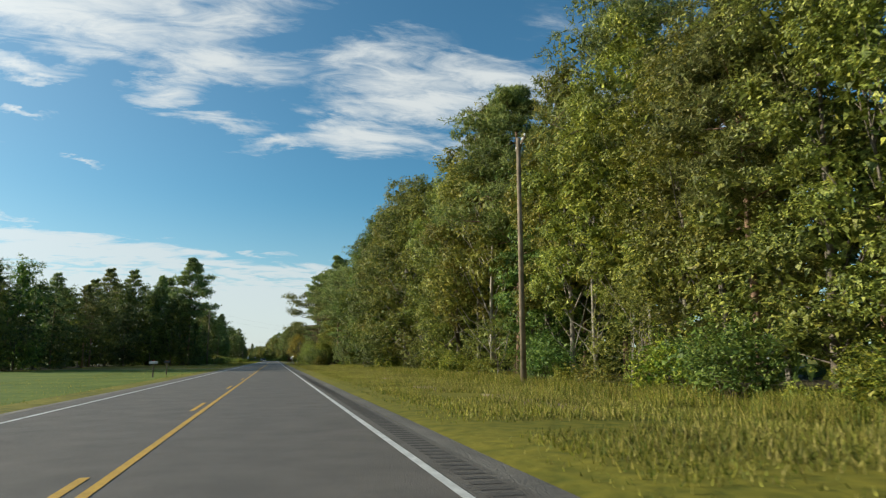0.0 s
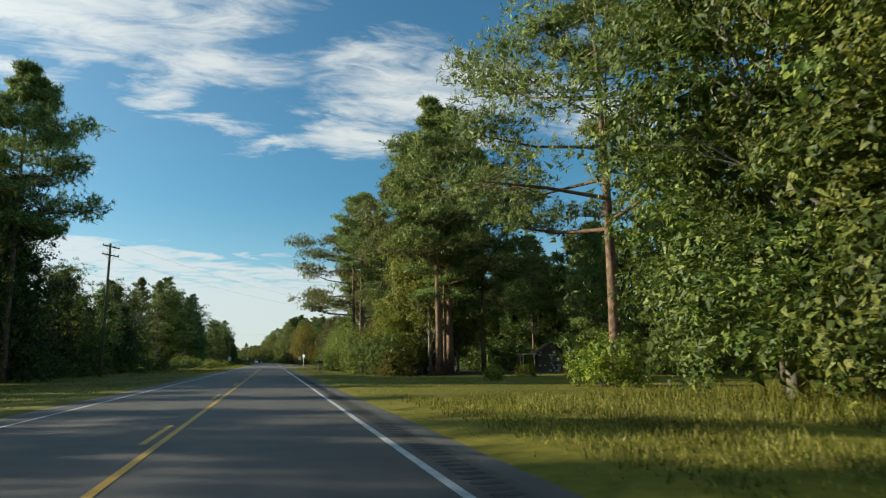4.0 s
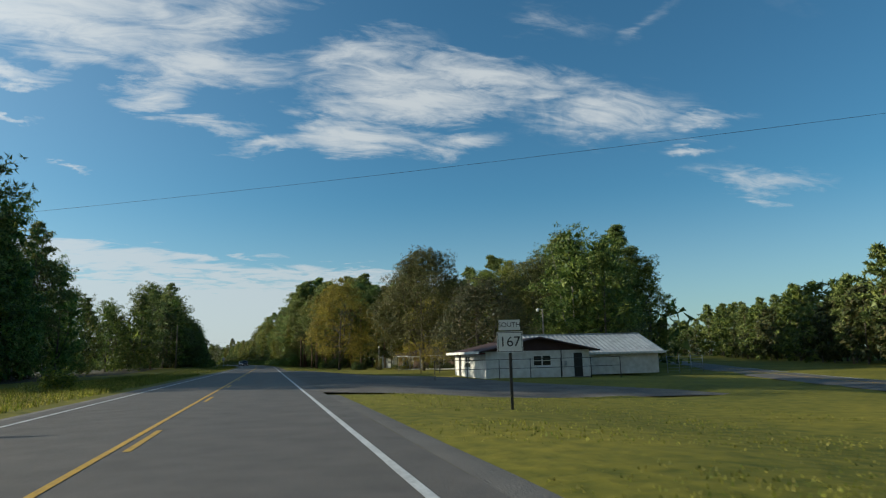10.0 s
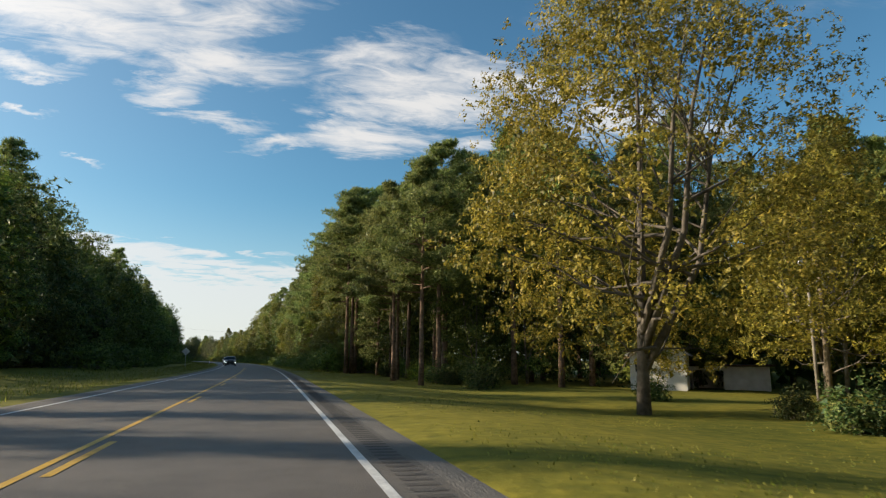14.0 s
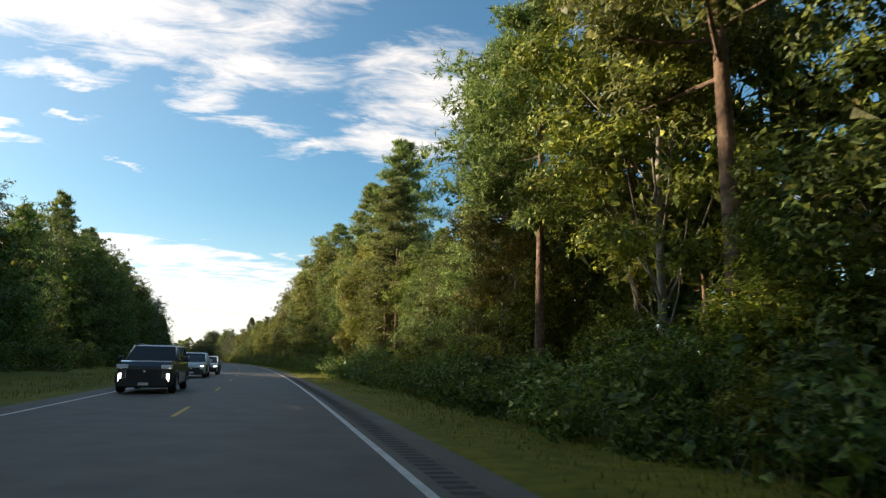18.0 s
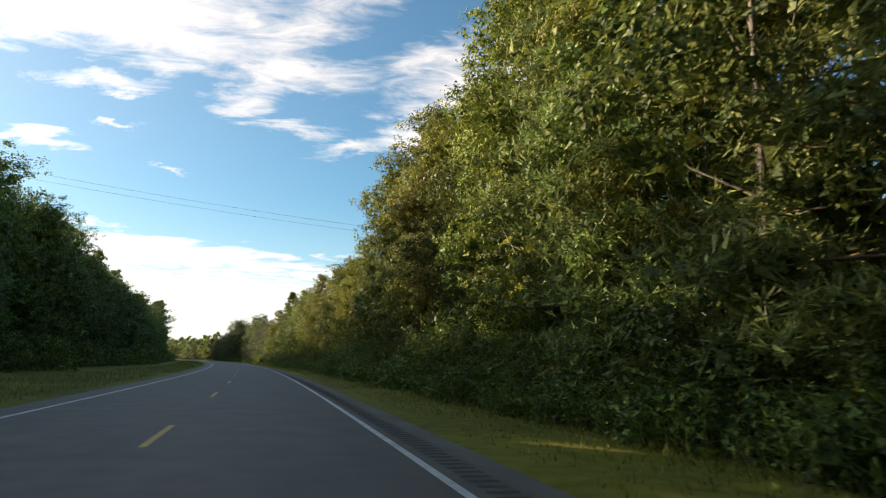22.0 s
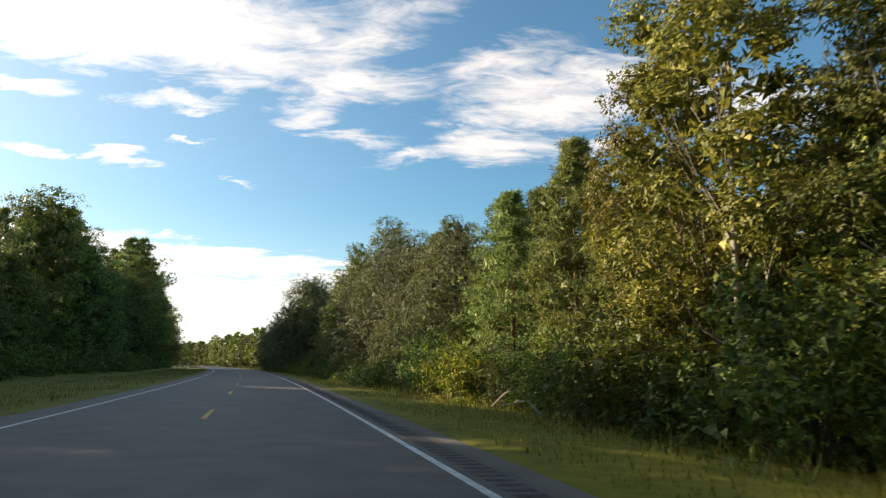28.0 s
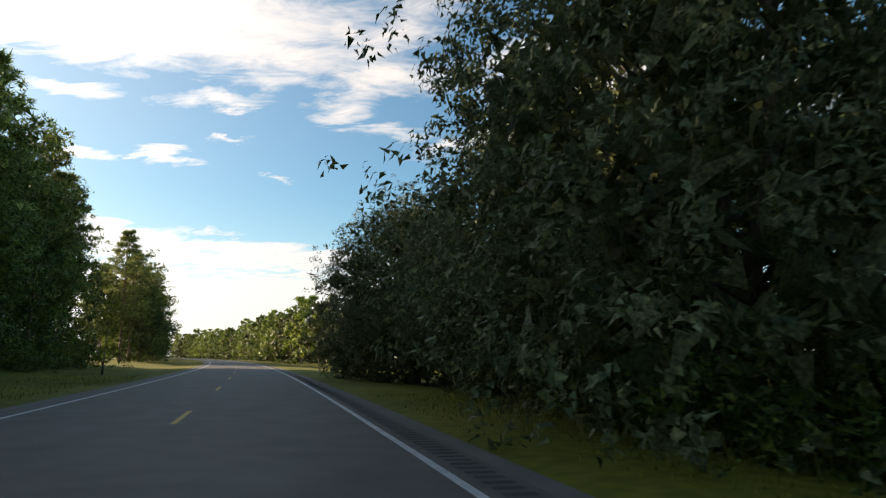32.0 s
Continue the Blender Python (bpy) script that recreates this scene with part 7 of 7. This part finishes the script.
wires((31, 14.2, 13.2), (122, 18.9, 11.2), 1.3, ((-1.0, 0), (1.0, 0), (0, -1.8)))
wires((175.5, -15, 13.5), (226, 16.0, 11.2), 0.9, ((-1.0, 0), (0.9, -1.0)))
wires((258, 44, 11.2), (312, -46, 11.2), 1.2, ((0, -1.6),))
wires((603, -15.6, 12.3), (608, 24, 10.7), 0.6, ((-0.9, 0), (0.9, 0)))
wires((725.5, -17.5, 12.3), (720.5, 18.5, 10.7), 0.5, ((-0.9, 0), (0.9, 0)))
wires((31, 14.2, 13.2), (-90, 14.2, 13.2), 1.2, ((-1.0, 0), (1.0, 0), (0, -1.8)))
wires((285, 47, 6.4), (316, 30, 2.6), 0.4, ((0, 0),), "thin service cable to the hall")


# ---- signs and roadside things ----
def words(text, size, m, material, parent, name="lettering"):
    cu = bpy.data.curves.new(name, "FONT")
    cu.body, cu.size, cu.align_x, cu.align_y, cu.extrude = text, size, "CENTER", "CENTER", 0.001
    cu.materials.append(material)
    ob = new(name, cu)
    ob.parent, ob.matrix_basis = parent, m
    return ob


FACE = Matrix.Rotation(radians(90), 4, "X")


def octagon(r, y0, y1, z):
    vs = [(r * math.cos(radians(22.5 + 45 * i)), y, z + r * math.sin(radians(22.5 + 45 * i))) for y in (y0, y1) for i in range(8)]
    return mesh_of("sign_plate", vs, [tuple(range(8)), tuple(range(15, 7, -1))] + [(i, 8 + i, 8 + (i + 1) % 8, (i + 1) % 8) for i in range(8)], [SIGN_BACK])


def stop_sign():
    root = thing("stop_sign", stand(251.2, 8.6, -50), "stop sign seen from its bare grey back", "stop sign")
    part("post", box_mesh("post", -0.025, 0.025, -0.045, 0.0, -0.3, 2.95, STEEL), root, "galvanised steel channel post")
    part("post_flange", box_mesh("post_flange", -0.036, 0.036, -0.055, -0.046, -0.3, 2.4, STEEL), root)
    part("sign_plate", octagon(0.40, 0.004, 0.012, 2.42), root, "octagonal aluminium plate, bare on the back")
    part("sign_face", mesh_of("sign_face", [(0.385 * math.cos(radians(22.5 + 45 * i)), 0.016, 2.42 + 0.385 * math.sin(radians(22.5 + 45 * i))) for i in range(8)], [tuple(range(7, -1, -1))], RED_SIGN), root, "red face of the sign")
    part("street_blade", box_mesh("street_blade", -0.07, 0.07, -0.3, 0.3, 2.88, 3.05, GREEN_SIGN), root, "dark green street name blade seen on edge")
    for z in (2.25, 2.6):
        part("bolt", Shape().tube([(0, -0.055, z), (0, -0.07, z)], [0.014, 0.012], 6).mesh("bolt", STEEL), root)


def route_sign(s, u, turn, front, text):
    root = thing("route_sign", stand(s, u, turn), text, "road sign", "route signs")
    part("post", box_mesh("post", -0.04, 0.04, 0.012, 0.075, -0.3, 2.45, DARK_METAL), root, "dark square post")
    p = part("direction_plate", box_mesh("direction_plate", -0.30, 0.30, -0.002, 0.008, 2.17, 2.46, WHITE_SIGN if front else SIGN_BACK, 0.0), root, "white plate" if front else "bare back of the plate")
    q = part("number_plate", box_mesh("number_plate", -0.36, 0.36, -0.002, 0.008, 1.55, 2.13, WHITE_SIGN if front else SIGN_BACK, 0.0), root, "white square route plate" if front else "bare back of the plate")
    if front:
        words("SOUTH", 0.19, Matrix.Translation((0, -0.006, 2.315)) @ FACE, BLACK, p)
        words("167", 0.40, Matrix.Translation((0, -0.006, 1.84)) @ FACE, BLACK, q)
        for a, b, c, d in ((-0.34, 0.34, 2.095, 2.11), (-0.34, 0.34, 1.57, 1.585), (-0.34, -0.325, 1.57, 2.11), (0.325, 0.34, 1.57, 2.11)):
            part("border", box_mesh("border", a, b, -0.0055, -0.0025, c, d, BLACK), q)


def mailbox(s, u, turn, mat, double, text):
    root = thing("mailbox", stand(s, u, turn), text, "mailbox")
    part("post", box_mesh("post", -0.05, 0.05, -0.05, 0.05, -0.3, 1.05, POLE_WOOD, 0.01), root, "weathered wooden post")
    for x in ((-0.2, 0.2) if double else (0,)):
        vs, n = [], 9
        for y in (-0.26, 0.26):
            vs += [(x - 0.09, y, 1.06), (x + 0.09, y, 1.06)]
            vs += [(x + 0.09 * math.cos(math.pi * i / (n - 1)), y, 1.16 + 0.09 * math.sin(math.pi * i / (n - 1))) for i in range(n)]
        k = n + 2
        ring = [0, 1] + list(range(2, k))
        fs = [tuple(reversed(ring)), tuple(k + i for i in ring)] + [(ring[i], ring[(i + 1) % k], k + ring[(i + 1) % k], k + ring[i]) for i in range(k)]
        b = part("box", mesh_of("box", vs, fs, mat), root, "rounded metal letter box")
        part("flag", box_mesh("flag", x + 0.092, x + 0.10, 0.0, 0.05, 1.1, 1.32, RED_SIGN), b, "small red flag")
    if double:
        part("shelf", box_mesh("shelf", -0.36, 0.36, -0.2, 0.2, 1.03, 1.058, POLE_WOOD), root)


def diamond_sign(s, u, turn):
    root = thing("warning_sign", stand(s, u, turn), "diamond warning sign seen from its bare grey back", "road sign")
    part("post", box_mesh("post", -0.035, 0.035, -0.06, -0.008, -0.4, 2.9, STEEL), root, "steel channel post")
    r = 0.62
    vs = [(r, y, 2.55) if i == 0 else (0, y, 2.55 + r) if i == 1 else (-r, y, 2.55) if i == 2 else (0, y, 2.55 - r) for y in (0.0, 0.008) for i in range(4)]
    part("sign_plate", mesh_of("sign_plate", vs, [(0, 1, 2, 3), (7, 6, 5, 4), (0, 4, 5, 1), (1, 5, 6, 2), (2, 6, 7, 3), (3, 7, 4, 0)], SIGN_BACK), root)


stop_sign()
route_sign(273.5, 8.6, -14, True, "south route 167 sign on a dark post in the grass")
route_sign(273, -8.6, 0, False, "route sign seen from its bare back on the verge")
diamond_sign(467.3, -9.1, 0)
mailbox(53.6, -7.2, 88, SIGN_BACK, True, "pair of grey metal mailboxes on a wooden post")
mailbox(171.4, 6.6, -90, BLACK, False, "black metal mailbox on a post by the road")
mailbox(62, -7.5, 88, BLACK, False, "black metal mailbox on a wooden post")
dp = thing("marker_post", stand(254.2, 6.8, 0, None, 1.0, 3), "leaning dark post with three red reflectors on its end", "post")
part("post", box_mesh("post", -0.055, 0.055, -0.055, 0.055, -0.3, 0.9, DARK_METAL, 0.01), dp)
board = part("board", box_mesh("board", -0.085, 0.085, -0.10, 0.02, 0.86, 1.42, DARK_METAL, 0.015), dp, "dark board at the post's top")
for z in (1.0, 1.15, 1.3):
    part("reflector", Shape().tube([(0, -0.101, z), (0, -0.113, z)], [0.055, 0.05], 12).mesh("reflector", RED_SIGN), board, "round red reflector")
for s, u, h in ((446, 12.0, 1.5), (204, 8.6, 0.9), (541, -6.6, 0.9)):
    wp = thing("marker_post", stand(s, u), "pale weathered marker post in the grass", "post", "marker posts")
    part("post", box_mesh("post", -0.05, 0.05, -0.04, 0.04, -0.3, h, TRIM_WHITE, 0.01), wp)
# side-yard lamp post and stakes near the driveway
for s, u in ((191, 11.5), (191.4, 11.9)):
    wp = thing("wooden_stake", stand(s, u, 0, None, 1.0, 6), "thin wooden stake leaning in the grass", "stake", "stakes")
    part("stake", box_mesh("stake", -0.02, 0.02, -0.02, 0.02, -0.2, 0.8, POLE_WOOD), wp)
# fallen pale branches and stumps at the edge of the wood
r = random.Random(31)
for i in range(46):
    if i < 8:
        s, u = 20 + r.random() * 90, 17.5 + r.random() * 2
    else:
        s, u = 436 + r.random() * 390, 8.6 + r.random() * 2.0
    L = 1.0 + 1.8 * r.random()
    a, w = r.random() * 6.28, 0.015 + 0.02 * r.random()
    q = [Vector((0, 0, 0.05)), Vector((math.cos(a) * L * 0.4, math.sin(a) * L * 0.4, 0.25 + 0.5 * r.random())), Vector((math.cos(a) * L, math.sin(a) * L, 0.2 + 0.8 * r.random()))]
    b = thing("fallen_branch", stand(s, u), "pale dead branch caught in the undergrowth", "branch", "dead branches")
    part("limb", Shape().tube(q, [w * 1.6, w, w * 0.4], 5).mesh("limb", BARK_PALE, True), b)
    part("twig", Shape().tube([q[1], q[1] + Vector((r.random() - 0.5, r.random() - 0.5, 0.5)) * 0.9], [w * 0.7, w * 0.2], 4).mesh("twig", BARK_PALE, True), b)


# ---- vehicles ----
def car_paint(name, color):
    m = surface(name, tuple(c * 0.93 for c in color), color, 3.0, 0.3, 0.28, 0.0, 0.25, 0.6)
    m.node_tree.nodes["Principled BSDF"].inputs["Coat Weight"].default_value = 0.6
    return m


TYRE = surface("tyre_rubber", (0.012, 0.012, 0.012), (0.028, 0.027, 0.026), 12.0, 0.3, 0.85, 0.2)
LENS = plain("headlight_lens", (0.75, 0.78, 0.8), 0.12)
LAMP_ON = plain("lit_headlight", (1.0, 0.97, 0.9), 0.3, glow=3.0)
CHROME = plain("bright_trim", (0.6, 0.6, 0.6), 0.2, 0.9)


def loft(sections, material, name, close=True):
    """A skin over rings of equal length, one after another along the car."""
    n = len(sections[0])
    vs = [v for ring in sections for v in ring]
    fs = [(i * n + j, i * n + (j + 1) % n, (i + 1) * n + (j + 1) % n, (i + 1) * n + j) for i in range(len(sections) - 1) for j in range(n)]
    if close:
        fs += [tuple(range(n - 1, -1, -1)), tuple((len(sections) - 1) * n + j for j in range(n))]
    return mesh_of(name, vs, fs, material, False)


def vehicle(s, u, color, text, name, L, W, H, hood, nose, lights, cab):
    """Front towards -y. cab: y of windscreen foot, roof front, roof back, tail."""
    paint = car_paint(name + "_paint", color)
    root = thing(name, stand(s, u, 0, 0.0), text, "car", "oncoming cars")
    half = W / 2

    def ring(y, w, z0, z1, r=0.12):
        return [(-w + r, y, z0), (w - r, y, z0), (w, y, z0 + r), (w, y, (z0 + z1) * 0.55), (w * 0.97, y, z1 - r), (w * 0.90, y, z1), (-w * 0.90, y, z1), (-w * 0.97, y, z1 - r), (-w, y, (z0 + z1) * 0.55), (-w, y, z0 + r)]
    f = -L / 2
    body = [ring(f, half * 0.80, 0.34, nose * 0.86), ring(f + 0.12, half * 0.92, 0.27, nose), ring(f + 0.5, half * 0.98, 0.24, nose + 0.05), ring(cab[0], half, 0.24, hood), ring(0.3, half, 0.24, hood + 0.02), ring(cab[3] - 0.4, half, 0.26, hood + 0.04), ring(L / 2 - 0.1, half * 0.95, 0.30, hood + 0.02), ring(L / 2, half * 0.85, 0.36, hood - 0.1)]
    b = part("body", loft(body, paint, "body"), root, "painted body shell")

    def cabring(y, w, z):
        return [(-w, y, z), (w, y, z)]
    gl = []
    wb, wt_ = half * 0.93, half * 0.76
    z0, z1 = hood - 0.02, H - 0.06
    ys0, ys1, yr, yt = cab
    # glasshouse: windscreen, side windows, rear window as separate panes with painted pillars
    roof = [(-wt_, ys1, z1), (wt_, ys1, z1), (wt_, yr, z1), (-wt_, yr, z1)]
    rf = [(-wt_, ys1, z1), (wt_, ys1, z1), (wt_, yr, z1), (-wt_, yr, z1), (-wt_ * 0.9, ys1 + 0.2, H), (wt_ * 0.9, ys1 + 0.2, H), (wt_ * 0.9, yr - 0.2, H - 0.02), (-wt_ * 0.9, yr - 0.2, H - 0.02)]
    part("roof", mesh_of("roof", rf, [(3, 2, 1, 0), (4, 5, 6, 7), (0, 1, 5, 4), (1, 2, 6, 5), (2, 3, 7, 6), (3, 0, 4, 7)], paint), root)
    ws = mesh_of("windscreen", [(-wb + 0.05, ys0, z0), (wb - 0.05, ys0, z0), (wt_ - 0.05, ys1, z1), (-wt_ + 0.05, ys1, z1)], [(0, 1, 2, 3)], CAR_GLASS)
    part("windscreen", ws, root, "dark raked windscreen")
    part("rear_window", mesh_of("rear_window", [(-wb + 0.05, yt, z0), (wb - 0.05, yt, z0), (wt_ - 0.05, yr, z1), (-wt_ + 0.05, yr, z1)], [(3, 2, 1, 0)], CAR_GLASS), root)
    for sx in (-1, 1):
        lo = [ys0, ys0 + (yt - ys0) * 0.42, ys0 + (yt - ys0) * 0.72, yt]
        hi = [ys1, ys1 + (yr - ys1) * 0.40, ys1 + (yr - ys1) * 0.76, yr]
        for k in range(3):
            q = [(sx * wb, lo[k] + 0.06, z0), (sx * wb, lo[k + 1] - 0.06, z0), (sx * wt_, hi[k + 1] - 0.05, z1), (sx * wt_, hi[k] + 0.05, z1)]
            part("side_window", mesh_of("side_window", q, [(0, 1, 2, 3) if sx > 0 else (3, 2, 1, 0)], CAR_GLASS), root)
        for k in range(4):
            part("pillar", Shape().tube([(sx * (wb - 0.01), lo[k], z0 - 0.03), (sx * (wt_ - 0.01), hi[k], z1 + 0.01)], [0.055, 0.05], 6).mesh("pillar", paint, True), root)
        part("mirror", Shape().box(sx * (half + 0.17) - 0.11, sx * (half + 0.17) + 0.11, ys0 + 0.25, ys0 + 0.40, hood + 0.02, hood + 0.19, None, 0.035).box(sx * (half + 0.02) - 0.06, sx * (half + 0.02) + 0.06, ys0 + 0.30, ys0 + 0.36, hood + 0.02, hood + 0.07).mesh("mirror", paint), root, "door mirror")
        hl = part("headlight", Shape().box(sx * half * 0.74 - 0.20, sx * half * 0.74 + 0.20, f - 0.02, f + 0.16, nose - 0.24, nose - 0.09, None, 0.03).mesh("headlight", LENS), root, "slim headlight")
        if lights == "low":
            part("daylight_lamp", Shape().box(sx * half * 0.80 - 0.05, sx * half * 0.80 + 0.05, f - 0.035, f + 0.05, 0.42, 0.72, None, 0.02).mesh("daylight_lamp", LAMP_ON), root, "upright lit daylight lamp")
        else:
            part("bulb", Shape().box(sx * half * 0.74 - 0.11, sx * half * 0.74 + 0.11, f - 0.034, f - 0.021, nose - 0.20, nose - 0.13).mesh("bulb", LAMP_ON), hl, "lit lamp")
        for y in (f + 0.85, L / 2 - 0.85):
            w = part("wheel", Shape().tube([(sx * (half - 0.24), y, 0.35), (sx * (half - 0.20), y, 0.35), (sx * (half - 0.03), y, 0.35), (sx * (half + 0.012), y, 0.35)], [0.30, 0.35, 0.35, 0.30], 20).mesh("tyre", TYRE, True), root, "black tyre")
            part("rim", Shape().tube([(sx * (half - 0.02), y, 0.35), (sx * (half + 0.022), y, 0.35)], [0.22, 0.20], 14).mesh("rim", CHROME, False), w, "alloy rim")
            part("arch", Shape().tube([(sx * half * 1.002, y + 0.43 * math.cos(a), 0.36 + 0.43 * math.sin(a)) for a in np.linspace(0.05, math.pi - 0.05, 11)], [0.045] * 11, 6).mesh("arch", BLACK, True), root, "black wheel arch")
    grille = part("grille", Shape().box(-half * 0.62, half * 0.62, f - 0.025, f + 0.1, 0.48, nose - 0.26, None, 0.03).mesh("grille", BLACK), root, "black grille")
    for k in range(5):
        z = 0.52 + (nose - 0.82) * k / 4
        part("grille_bar", box_mesh("grille_bar", -half * 0.58, half * 0.58, f - 0.04, f - 0.026, z, z + 0.025, DARK_METAL), grille)
    part("bumper", Shape().box(-half * 0.86, half * 0.86, f - 0.05, f + 0.25, 0.22, 0.56, None, 0.05).mesh("bumper", BLACK), root, "dark lower bumper")
    part("badge", Shape().tube([(0, f - 0.03, nose - 0.33), (0, f - 0.045, nose - 0.33)], [0.06, 0.05], 10).mesh("badge", CHROME), root)
    part("plate", box_mesh("plate", -0.17, 0.17, f - 0.065, f - 0.052, 0.30, 0.40, WHITE_SIGN), root)
    part("bonnet_crease", Shape().tube([(0, f + 0.3, nose + 0.055), (0, cab[0] - 0.1, hood + 0.005)], [0.012, 0.012], 4).mesh("bonnet_crease", paint), root)
    for x in (-1, 1):
        part("roof_rail", Shape().tube([(x * wt_ * 0.93, ys1 + 0.25, H + 0.01), (x * wt_ * 0.93, ys1 + 0.4, H + 0.045), (x * wt_ * 0.93, yr - 0.4, H + 0.04), (x * wt_ * 0.93, yr - 0.25, H)], [0.018] * 4, 6).mesh("roof_rail", BLACK, True), root)
    part("wiper", Shape().tube([(-0.4, ys0 - 0.02, z0 + 0.02), (0.25, ys0 + 0.04, z0 + 0.07)], [0.012, 0.008], 4).mesh("wiper", BLACK), root)
    return root


vehicle(506.2, -2.75, (0.62, 0.65, 0.68), "silver sport utility car with black lower trim in the far lane", "suv", 4.6, 1.86, 1.69, 1.05, 0.94, "high", (-1.05, 0.0, 1.55, 2.2))
vehicle(514.9, -2.35, (0.45, 0.48, 0.52), "silver grey hatchback car with lit headlights in the far lane", "hatchback", 4.2, 1.76, 1.50, 0.95, 0.86, "high", (-0.95, -0.1, 1.3, 1.95))
vehicle(485.5, -2.3, (0.055, 0.062, 0.075), "dark grey sport utility car with upright lamps in the far lane", "dark_suv", 4.95, 1.98, 1.77, 1.16, 1.12, "low", (-1.1, -0.35, 1.9, 2.35))
